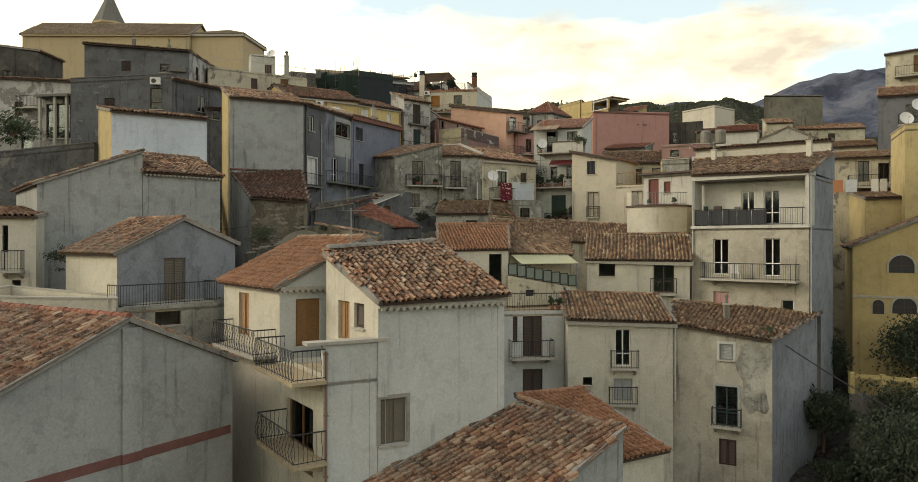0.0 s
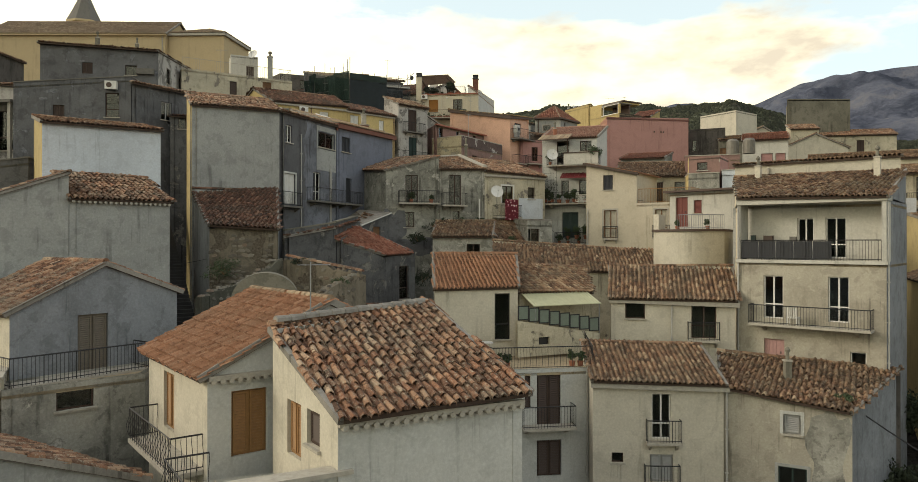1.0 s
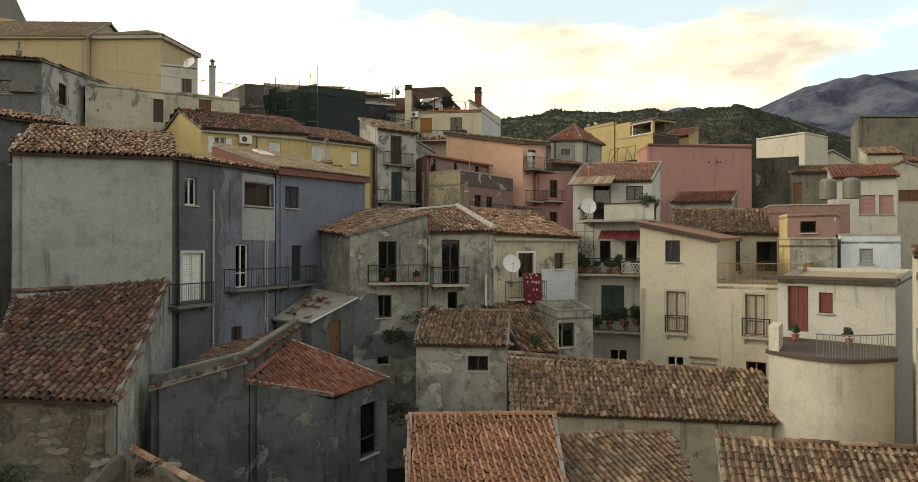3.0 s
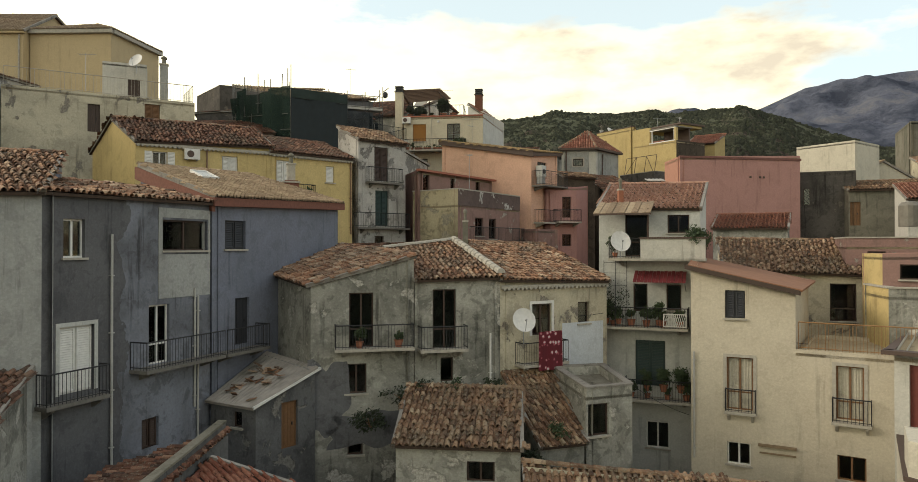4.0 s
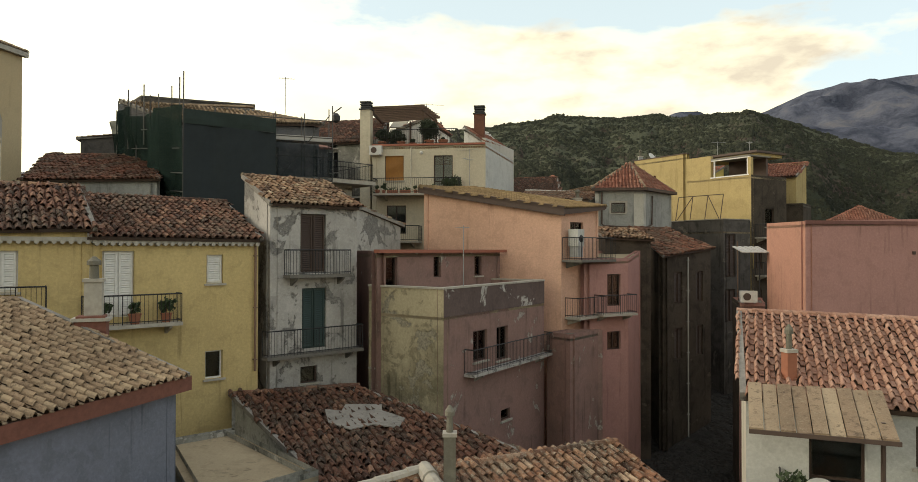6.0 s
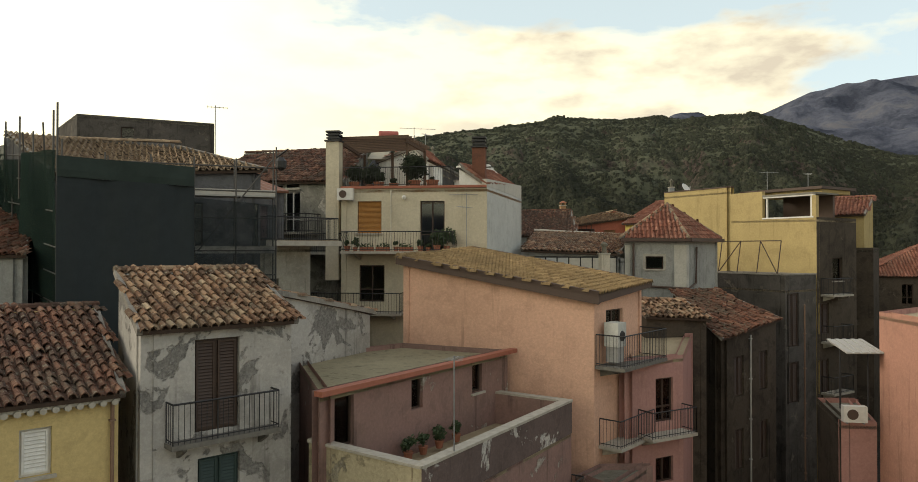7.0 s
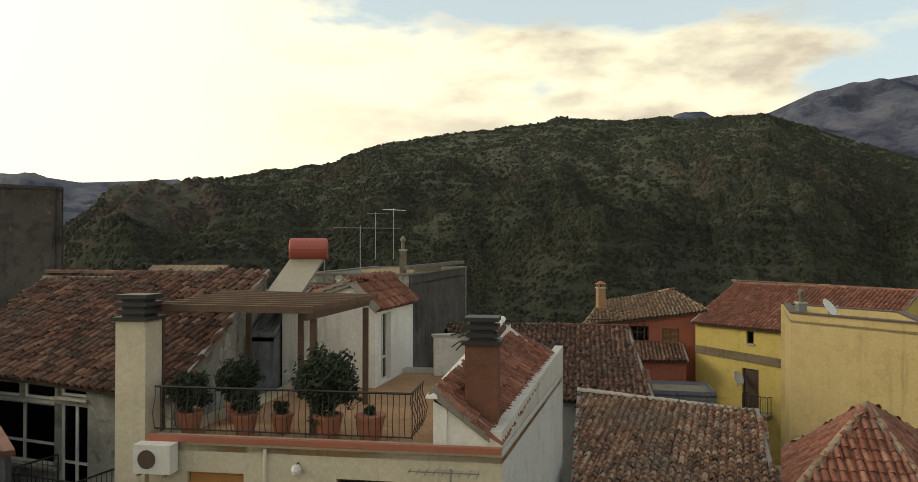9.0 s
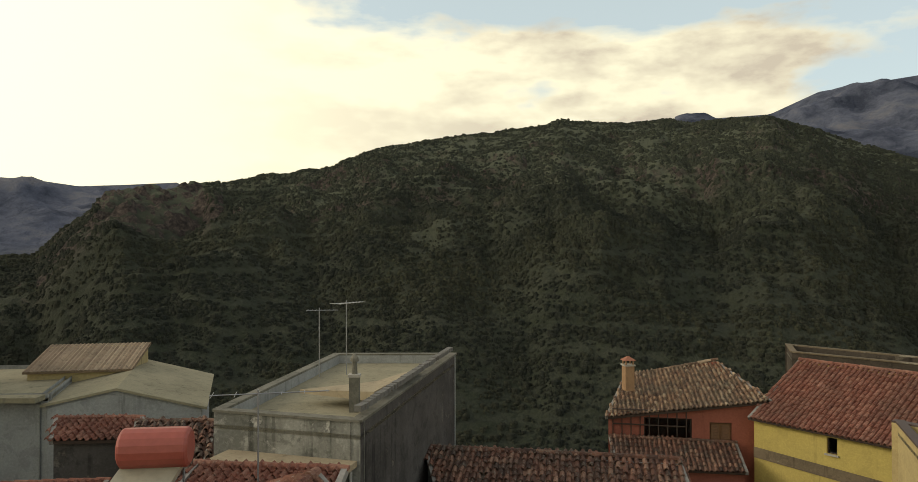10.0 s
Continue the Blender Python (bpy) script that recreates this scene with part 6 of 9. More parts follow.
house_s = building("house", "low house with a large old clay-tiled roof", [(4.8, 103.8), (9.7, 101.9), (12.6, 110.7), (6.5, 112.7)], 20, [31.9, 31.9, 32.9, 33.3], 'grey', 'tiles_old', pick=300, rough=0.018, ridge_mat='stone')
house_so = building("house", "narrow plastered strip between the tiled roof and the hipped house", [(9.65, 102.3), (10.5, 102.8), (11.6, 106.5), (10.6, 106.8)], 20, [31.6, 31.6, 31.6, 31.6], 'grey', 'concrete', kind='terrace', category='wall')
house_m = building("house", "cream house with a planted roof terrace, balcony and orange blind", [(-4.75, 99.2), (2.5, 98.2), (4.97, 107), (-2.3, 108)], 16, [35.15, 35.15, 35.15, 35.15], ['cream_warm', 'grey_pale', 'grey_pale', 'cream_warm'], 'terrace_tile', kind='terrace',
    ops=[(0, 0.83, 32.86, 1.23, 1.59, 'blind', 'blind_orange'),
         (0, 4.01, 31.97, 1.22, 2.47, 'door', 'wood_dark'),
         (0, 0.94, 29.46, 1.28, 1.81, 'door', 'wood_dark')])
balcony(house_m, 0, 0.32, 5.8, 31.96, 1.2, style='belly')
balcony(house_m, 0, -1.17, 3.27, 28.99, 1.2)
fascia(house_m, 0, 35.2, 35.2, 'red_trim', 0.12, h=0.12, u0=0, u1=7.3)
house_bh = building("house", "grey house with white verandah windows under a big tiled roof", [(-12.5, 103.8), (-5, 100.9), (-4.4, 106.8), (-12.3, 108.6)], 16, [35.75, 35.75, 38.1, 38.1], 'grey_old', 'tiles_dark', rough=0.03,
    ops=[(0, 1.9, 33.55, 2.45, 1.55, 'sash', 'white_paint'),
         (0, 4.46, 32.95, 1.0, 2.2, 'door', 'white_paint'),
         (0, 1.9, 35.2, 1.2, 0.4, 'single', 'white_paint'),
         (0, 3.15, 35.2, 1.2, 0.4, 'single', 'white_paint'),
         (0, 4.45, 35.34, 0.96, 0.3, 'single', 'white_paint')])
balcony(house_bh, 0, 4.17, 8.72, 31.91, 1.4)
balcony(house_bh, 0, 4.49, 6.78, 32.95, 1.5)
house_lb = building("house", "small grey house with a corrugated brown roof", [(-15.5, 97.6), (-7.6, 99), (-12.0, 103.2), (-19.5, 101.8)], 16, [34.95, 34.95, 36.6, 36.6], 'slate_old', 'tin_brown', kind='tin',
    ops=[(0, 6.37, 31.76, 0.89, 2.43, 'board', 'pink_grey_paint')])
building("house", "small lean-to with a rusty red ribbed sheet roof", [(-11.6, 95.6), (-8.75, 96.2), (-9.1, 98.5), (-12, 97.95)], 16, [33.4, 33.4, 34.1, 34.1], 'grey_dark', 'tin_brown', kind='tin', category='shed',
    ops=[(0, 2.65, 32.09, 0.8, 1.04, 'single', 'wood_dark')])
house_sc = building("house", "house under repair behind scaffolding, with a tan tiled roof", [(-13.3, 88.9), (-6.7, 91.7), (-11.4, 95.2), (-19.4, 96)], 16, [34.9, 35.0, 36.7, 37.1], 'slate_old', 'tiles_tan', kind='flat_tile',
    ops=[(0, 6.87, 32.08, 0.71, 1.76, 'door', 'wood_dark'),
         (0, 4.3, 32.19, 0.74, 1.65, 'single', 'wood_dark')])
house_aa = building("house", "dark bare block house with a flat roof", [(-28, 117.7), (-18.4, 120.2), (-24, 127), (-33, 124)], 20, [42.4, 42.1, 42.1, 42.4], 'grey_dark', None,
    ops=[(0, 3.07, 39.46, 0.97, 2.06, 'single', 'wood_dark')])
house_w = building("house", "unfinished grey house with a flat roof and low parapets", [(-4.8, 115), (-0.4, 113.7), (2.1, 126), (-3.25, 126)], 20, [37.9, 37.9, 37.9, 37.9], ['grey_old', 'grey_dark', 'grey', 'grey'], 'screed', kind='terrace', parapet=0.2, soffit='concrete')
house_y = building("house", "pale grey house with a plain low gable", [(-13.9, 122.4), (-8.3, 123.6), (-10.6, 131), (-16.2, 130)], 18, [36.5, 36.15, 36.15, 36.5], 'grey', 'screed', ridge=('y', 37.0, 0.44), kind='plate')
house_ya = building("house", "grey house with a wide flat beige roof and a dark opening", [(-23.5, 122.6), (-14.0, 122.6), (-16.4, 130), (-25, 130)], 18, [36.75, 36.85, 36.85, 36.75], 'grey', 'screed', kind='terrace', soffit='stone',
    ops=[(0, 3.4, 35.3, 3.2, 0.9, 'single', 'wood_dark')])
g = Geo()
house_ya[1][0].box(g, -0.3, 9.4, 36.65, 36.85, 0.0, 0.7)
g.make("roof_edge", "screed", house_ya[0])
house_yb = building("house", "low grey block with a small red-tiled edge", [(-13.2, 111.6), (-7.6, 112.2), (-8.4, 116), (-13.6, 115.5)], 16, [35.3, 35.3, 35.5, 35.5], 'grey_pale', 'tiles_red', kind='flat_tile', over=0.1)
house_yc = building("house", "low dark house under an old tiled slope", [(-6.7, 113.8), (-4.95, 114.3), (-5.85, 118), (-8.3, 118)], 18, [36.15, 36.15, 36.8, 36.8], 'grey_dark', 'tiles_dark', rough=0.05)
house_ye2 = building("house", "narrow shed with a strip of red roof tiles", [(-10.9, 117.6), (-8.1, 118), (-8.9, 119.4), (-11.6, 119.1)], 18, [36.4, 36.35, 36.6, 36.65], 'grey_dark', 'tiles_red', kind='flat_tile', category='shed')
house_x = building("house", "red plastered house with a loggia and a mossy tiled roof", [(9.9, 131), (17.4, 129.5), (17.2, 136), (12.2, 136.6)], 16, [34.1, 34.9, 36, 34.9], 'red_wall', 'tiles_gold', rough=0.03,
    ops=[(0, 1.77, 32.89, 2.33, 1.18, 'single', 'wood_dark'),
         (0, 4.94, 32.49, 1.05, 1.4, 'shut', 'wood_brown')])
house_v = building("house", "yellow house with a red tiled roof and a small balcony door", [(16.5, 128.9), (23, 120.5), (27, 123.5), (20.3, 132)], 16, [34.5, 34.5, 36.6, 36.6], 'yellow_lemon', 'tiles_red', over=0.4,
    ops=[(0, 3.43, 33.45, 0.45, 0.72, 'single', 'wood_dark'),
         (0, 3.16, 29.45, 1.02, 2.53, 'board', 'wood_dark')])
house_n = building("house", "plain yellow house block with a high blank wall", [(16.2, 115.5), (19.2, 110.6), (21.3, 115.8), (18.3, 120.7)], 18, [36.2, 36.2, 36.2, 36.2], 'yellow', 'concrete', kind='terrace', parapet=0.15, soffit='brown_trim')
# right wall in the darkened brown: the alley's shade put into the plaster
house_nb = building("house", "lower yellow house with a roof terrace and glazed shelter", [(19.2, 110.6), (22.3, 105.6), (26, 108), (23, 113)], 14, [34.1, 34, 34, 34.1], ['yellow', 'brown_old', 'brown_old', 'yellow'], 'terrace_floor', kind='terrace',
    ops=[(1, 0.13, 27.05, 1.18, 1.83, 'shutdoor', 'wood_dark'),
         (1, 0.09, 23.54, 1.18, 1.98, 'shutdoor', 'wood_dark'),
         (1, 1.7, 30.17, 1.11, 1.41, 'single', 'wood_dark')])
house_r = building("house", "large blank pink house with a flat edge", [(16.3, 85.3), (25.94, 87.26), (25.2, 95), (16.45, 89.6)], 14, [29.75, 30.0, 30.0, 29.8], ['pink', 'pink', 'pink', 'peach_dull'], 'terrace_floor', kind='terrace')
r0 = house_r[1][0]
g = Geo()
r0.box(g, -0.04, r0.len + 0.06, 29.62, 29.78, 0.0, 0.07)
g.make("coping", "band_red", house_r[0])
# small dark plates on the solid wall, painted shade of vents
for u in (5.6, 6.4, 6.7):
    g = Geo()
    r0.box(g, u, u + 0.14, 28.25, 28.4, 0.0, 0.06)
    g.make("vent_hole", "brown_trim", house_r[0])
house_rp = building("house", "small pink house block with a balcony ledge", [(15.2, 89.9), (16.4, 89.7), (18, 94), (16.4, 94)], 14, [25.75, 25.75, 25.75, 25.75], ['pink', 'pink', 'pink', 'brown_old'], 'concrete', kind='terrace', soffit='stone_dark')
house_qs = building("house", "low concrete-roofed block against the peach house", [(5.05, 87.6), (5.95, 86.3), (7.9, 88.9), (6.1, 88.85)], 14, [24.5, 24.5, 24.5, 24.5], 'pink_grey', 'concrete', kind='terrace', soffit='stone_dark', category='shed')
house_l = building("house", "old grey plastered house with french windows on a shared iron balcony", [(-7.95, 66.3), (-5.75, 63.1), (-1.6, 64), (-5.4, 69.0)], 6, [21.95, 21.6, 22.75, 23.2], 'grey_old', 'tiles_old', rough=0.035, pick=250,
    ops=[(1, 1.55, 19.01, 1, 2.26, 'door', 'wood_dark'),
         (1, 1.43, 17.11, 0.84, 1.23, 'sash', 'wood_dark'),
         (1, 1.49, 14.58, 0.63, 0.96, 'single', 'wood_dark')])
balcony(house_l, 1, 0.95, 4.18, 19.04, 0.75, plants=2)
house_lb2 = building("house", "middle part of the old grey house under clay tiles", [(-1.55, 64), (2.1, 65), (0.0, 69.6), (-3.3, 67.7)], 6, [21.8, 21.85, 23.35, 22.95], 'grey_old', 'tiles_old', rough=0.035, pick=250,
    ops=[(0, 0.77, 18.81, 1.03, 2.55, 'door', 'wood_dark'),
         (0, 1.11, 17.44, 0.56, 1.02, 'sash', 'wood_dark')])
balcony(house_lb2, 0, 0.1, 2.14, 18.9, 0.75)
pipe(house_lb2, 0, 3.31, 17.31, 19.44, 'white_paint')
house_l2 = building("house", "cream plastered house with a white-framed balcony door", [(2.1, 65), (7.4, 68.2), (4.9, 72.6), (0.0, 69.7)], 6, [21.8, 21.5, 23.25, 23.35], 'cream_old', 'tiles_old', rough=0.035, pick=250, eave_row='stone',
    ops=[(0, 1.72, 19.19, 1.11, 1.41, 'door', 'wood_dark', {'band': 'white_paint'}),
         (0, 4.4, 19.58, 0.69, 1.01, 'single', 'wood_dark')])
balcony(house_l2, 0, 0.77, 3.29, 18.02, 0.7)
house_sh = building("house", "little grey shed with an old mossy tiled roof", [(-1.9, 58.9), (2.4, 58.4), (2.7, 62.2), (-1.7, 62.7)], 6, [16.35, 16.35, 17.5, 17.5], 'grey_old', 'tiles_gold', over=0.3, category='shed', rough=0.03,
    ops=[(0, 2.48, 15.09, 0.97, 0.7, 'sash', 'wood_dark')])
house_ds = building("house", "narrow house with planted balconies and a red-tiled top", [(7.4, 70), (11.9, 68.2), (13.6, 72.2), (8.9, 74)], 8, [25.1, 25, 26.5, 26.6], ['grey_pale', 'grey_pale', 'grey', 'cream'], 'tiles_rose', kind='flat_tile', over=0.15,
    ops=[(0, 2.3, 13.3, 1.1, 1.3, 'sash', 'white_paint'),
         (0, 1.3, 22.7, 1.1, 2.1, 'single', 'wood_dark'),
         (0, 3.34, 23.84, 1.02, 0.88, 'sash', 'wood_dark'),
         (0, 1.7, 19.97, 0.68, 1.37, 'door', 'wood_dark'),
         (0, 3.28, 20.06, 0.7, 1.27, 'sash', 'wood_dark'),
         (0, 1.79, 16.33, 1.43, 2.23, 'shutdoor', 'green_paint')])
balcony(house_ds, 0, 0.67, 5.15, 22.61, 1.2)
balcony(house_ds, 0, 0.4, 4.36, 19.3, 1.2, plants=5)
balcony(house_ds, 0, 1.32, 4.48, 15.81, 1, plants=4)
house_cr = building("house", "cream plastered house with dark shutters and pale-paned french windows", [(10.4, 65), (14, 63), (17, 68), (12.2, 70)], 6, [22.4, 21.4, 21.6, 22.6], 'beige', 'roof_paint', kind='plate', side_over=0.3, over=0.3,
    ops=[(0, 1.4, 20.14, 0.8, 1.25, 'shut', 'shutter_night'),
         (0, 1.46, 16.29, 1.05, 2.21, 'door', 'wood_brown', {'band': 'stone', 'curtain': 'stained'}),
         (0, 1.47, 13.98, 0.93, 0.94, 'sash', 'white_paint')])
balcony(house_cr, 0, 1.4, 2.63, 16.23, 0.25)
fascia(house_cr, 0, 22.40, 21.40, 'wood_dark', 0.33, h=0.2)
pipe(house_cr, 0, 0.14, 14.06, 18.63)
house_crb = building("house", "cream house wing with a railed terrace", [(14, 63), (17.6, 60.6), (20, 66), (17, 68)], 6, [19, 19, 19, 19], 'beige', 'terrace_floor', kind='terrace',
    ops=[(0, 1.45, 16.36, 0.97, 2.11, 'door', 'wood_brown', {'band': 'stone', 'curtain': 'stained'}),
         (0, 1.48, 13.98, 1, 0.98, 'sash', 'wood_brown')])
balcony(house_crb, 0, 1.31, 2.7, 16.28, 0.3)
cb = house_crb[1][0]
cbr = root("terrace_railing", cb.p(2, 19, 0), "tan painted iron railing round the cream terrace", "railing")
rail_on(cbr, [cb.p(0.1, 19.0, -0.08), cb.p(cb.len - 0.1, 19.0, -0.08), cb.p(cb.len - 0.1, 19.0, -4.0)], 1.1, "wood_tan", "bars", 0.12)
house_rd = building("house", "cream house with a red door beside a rounded terrace", [(15.3, 58.6), (18.8, 55.2), (22, 58.6), (18, 62)], 6, [19.5, 19.5, 19.9, 19.9], 'white', 'terrace_floor', kind='terrace',
    ops=[(0, 0.45, 17.03, 0.92, 2.11, 'board', 'wood_red'),
         (0, 1.82, 17.95, 0.59, 0.94, 'shut', 'wood_red')])
fascia(house_rd, 0, 19.62, 19.62, 'brown_trim', 0.45, -0.3, None, 0.14)
fascia(house_rd, 3, 19.62, 19.62, 'brown_trim', 0.3, -0.2, None, 0.14)
house_rb = building("house", "cream house with a broad old tiled roof", [(14.5, 71.9), (21.1, 69.4), (25.2, 73), (15.6, 76)], 8, [22.0, 21.8, 23.4, 23.55], 'cream_old', 'tiles_gold', over=0.35, rough=0.04,
    ops=[(0, 3.0, 19.4, 1.0, 1.9, 'board', 'wood_dark'),
         (0, 4.97, 19.4, 1.2, 1.9, 'single', 'wood_dark')])
house_rc = building("house", "narrow pink house end with a yellow side by the terrace", [(18.75, 65.0), (20.9, 63.9), (22.8, 67), (19.7, 68.2)], 8, [22.85, 22.9, 22.9, 22.85], ['pink_grey', 'pink', 'pink', 'yellow_soft'], 'concrete', kind='terrace', soffit='stone',
    ops=[(0, 0.65, 21.75, 0.8, 0.65, 'single', 'wood_dark')])
house_rr = building("house", "low grey house wall under a slope of red tiles", [(16.4, 79), (20.3, 77.2), (22.4, 81.5), (18.2, 83)], 10, [24.35, 24.3, 25.3, 25.3], 'grey_old', 'tiles_red', kind='flat_tile')
house_nh = building("house", "small pale house with a red tiled roof and pinkish blinds", [(28.7, 78.9), (32.6, 77.3), (34.2, 81.3), (30.4, 83)], 10, [26.2, 26.2, 27.4, 27.4], 'white', 'tiles_red',
    ops=[(0, 1.74, 23.41, 1.06, 1.43, 'blind', 'pink_paint'),
         (0, 3.05, 23.39, 0.92, 1.42, 'blind', 'pink_paint')])
house_ni = building("house", "pale house with a low tiled roof on the slope", [(31, 70), (39, 66), (42, 72), (34, 76)], 8, [23, 23, 24.3, 24.3], 'cream_old', 'tiles_gold',
    ops=[(0, -1.66, 23.31, 1.77, 0.91, 'shut', 'wood_brown')])
house_wh = building("house", "plain cream block of a house beyond the roofs", [(31.3, 99), (34.2, 94.6), (38, 97.5), (35, 102)], 12, [32.3, 32.3, 32.3, 32.3], 'cream', 'concrete', kind='terrace')
house_gbk = building("house", "plain grey concrete block", [(45, 104), (53.5, 104), (56, 112), (48.4, 112)], 14, [35.6, 35.6, 35.6, 35.6], 'concrete', 'concrete', kind='terrace')
chapel = building("house", "yellow chapel-like house with arched windows and a gabled front", [(26, 46.7), (33.5, 43.2), (37, 50), (29.5, 54)], 0, [13.7, 13.7, 13.7, 13.7], 'yellow', 'tiles_gold', ridge=('y', 15.6, 0.5))
arched_window(chapel, 0, 2.06, 3.47, 12.01, 13.14)
arched_window(chapel, 0, 1.14, 1.80, 9.31, 10.23)
arched_window(chapel, 0, 2.25, 3.60, 9.38, 10.43)
fascia(chapel, 0, 10.5, 10.5, 'stone', 0.06, 0.0, None, 0.15)
house_yd = building("house", "yellow house with a tiled eave behind the chapel", [(29.9, 52.0), (35, 50), (38, 57), (32.4, 59.5)], 2, [17.2, 17.2, 18.2, 18.2], 'yellow_pale', 'tiles_gold')
house_ye = building("house", "house with a washing line on its balcony", [(29.5, 58.5), (37, 55.5), (40, 62), (32, 65)], 2, [20.8, 20.8, 22, 22], 'cream_old', 'tiles_gold',
    ops=[(0, 3.08, 18.89, 0.83, 1.66, 'door', 'wood_dark'),
         (0, 4.52, 18.84, 0.82, 1.5, 'door', 'wood_dark')])
balcony(house_ye, 0, 2.33, 6.3, 18.42, 0.9)
house_tr = building("house", "tall cream tower house with a low tiled roof", [(43.45, 72), (52, 67), (57, 74), (49.8, 81)], 6, [33.0, 33.6, 34.8, 34.6], 'cream_old', 'tiles_old',
    ops=[(0, 2.4, 31.0, 0.9, 1.7, 'shutdoor', 'wood_brown'),
         (0, 2.4, 28.0, 0.9, 1.6, 'shutdoor', 'wood_brown')])
house_tu = building("house", "old grey house with a dark window under a tiled eave", [(38.1, 64.2), (46, 60.5), (49, 66), (40.6, 68.4)], 6, [27.1, 27.1, 28.8, 28.8], 'slate_old', 'tiles_old', rough=0.04,
    ops=[(0, 2.1, 24.6, 1.1, 1.7, 'single', 'wood_dark')])
house_tv = building("house", "yellow house end at the garden's edge", [(31.5, 49.9), (38, 47.4), (40, 52), (33.6, 55)], 2, [22.3, 22.3, 22.3, 22.3], 'yellow_pale', 'concrete', kind='terrace', parapet=0.2, soffit='stone')
dish((31.9, 50.4, 22.3), 0.46, -8, 25, "large white satellite dish on the roof corner", 0.5)
dish((32.9, 50.6, 22.3), 0.46, -12, 25, "large white satellite dish on the roof corner", 1.5)
balcony(house_tu, 0, 1.5, 4.0, 24.5, 0.6)
balcony(house_tr, 0, 0.8, 5.0, 30.63, 0.9)
house_la = building("house", "cream house with a small iron balcony behind the garden wall", [(-28, 32.5), (-20.7, 34.6), (-22.5, 40), (-29, 38)], 2, [15.2, 15.2, 15.8, 15.8], 'cream', 'tiles_old',
    ops=[(0, 6.14, 13.5, 0.25, 1.28, 'door', 'wood_dark'),
         (0, 6.55, 11.22, 0.38, 0.91, 'sash', 'wood_brown')])
balcony(house_la, 0, 6.23, 7.12, 12.61, 0.6)
building("house", "grey terrace block below the shuttered house", [(-14.1, 29.2), (-11, 32.2), (-11.5, 36.2), (-15.3, 31)], 2, [11.25, 11.25, 11.25, 11.25], 'grey_old', 'terrace_floor', kind='terrace',
    ops=[(0, 1.52, 10.38, 1.14, 0.63, 'single', 'wood_dark')])
building("house", "low cream garden terrace with a thick coping", [(-20.2, 28), (-14.2, 29.3), (-15.2, 31.2), (-21, 33)], 2, [11.8, 11.6, 11.6, 11.9], 'cream', 'terrace_floor', kind='terrace', parapet=0.4, soffit='stone', category='terrace')
house_ah = building("house", "pale grey house with a columned porch on the upper slope", [(-39.5, 60), (-31.35, 58.6), (-32, 66), (-40, 67)], 10, [27.9, 27.2, 28.6, 29.2], 'flaked', 'tiles_old', rough=0.04,
    ops=[(0, 5.0, 22.6, 2.3, 2.9, 'single', 'wood_dark'),
         (0, 2.0, 24.6, 0.8, 1.2, 'shutdoor', 'wood_dark'),
         (0, 2.6, 21.4, 1.1, 1.5, 'single', 'wood_dark')])
balcony(house_ah, 0, 2.6, 4.8, 25.2, 0.7)
for u in (5.0, 6.4, 7.5):
    g = Geo()
    house_ah[1][0].box(g, u, u + 0.22, 21.5, 25.9, 0.7, 0.92)
    g.make("column", "stone", house_ah[0])
g = Geo()
house_ah[1][0].box(g, 4.8, 7.9, 25.9, 26.1, 0.0, 1.1)
g.make("porch_slab", "stone_dark", house_ah[0])
house_dw = building("house", "dark rubble-walled yard block behind the grey gable", [(-32, 46.5), (-25, 48.4), (-25.5, 50.5), (-32.3, 49)], 10, [19.7, 20.8, 20.8, 19.8], 'slate_dark', 'concrete', kind='terrace', parapet=0.15, soffit='stone_dark', category='wall')
house_ai = building("house", "dark grey old house at the slope's top", [(-54, 74), (-45, 75.5), (-46, 82), (-55, 81)], 14, [35.4, 34.2, 35, 35.6], 'grey_dark', 'tiles_old',
    ops=[(0, 5.7, 30.31, 0.85, 1.86, 'sash', 'wood_dark')])
house_tf = building("house", "house with an old reddish tiled roof by the scaffolding", [(-20.6, 88.5), (-13.9, 88.2), (-16.5, 93), (-22.5, 94)], 16, [31.9, 31.8, 33.6, 33.7], 'grey', 'tiles_rust', rough=0.04)
house_tg = building("house", "dark house behind the scaffolding", [(-24.5, 101), (-19, 103), (-20, 109), (-26, 107)], 18, [35.8, 36.6, 36.6, 35.8], 'grey_dark', 'tiles_dark')
house_fr = building("house", "cream house with a hipped tiled roof on the far edge", [(33.3, 120), (43, 117), (46, 124), (36, 127)], 14, [30, 30, 30, 30], 'brown_old', 'tiles_red', ridge=('hip', 32.6),
    ops=[(0, 2.68, 27.79, 0.8, 1.6, 'door', 'wood_dark')])
house_sh2 = building("house", "small lean-to roof of old clay tiles", [(3.4, 61.2), (5.2, 61.9), (4.4, 65.9), (2.3, 65)], 8, [15.6, 15.6, 17.6, 17.6], 'grey_old', 'tiles_gold', category='shed', rough=0.04)
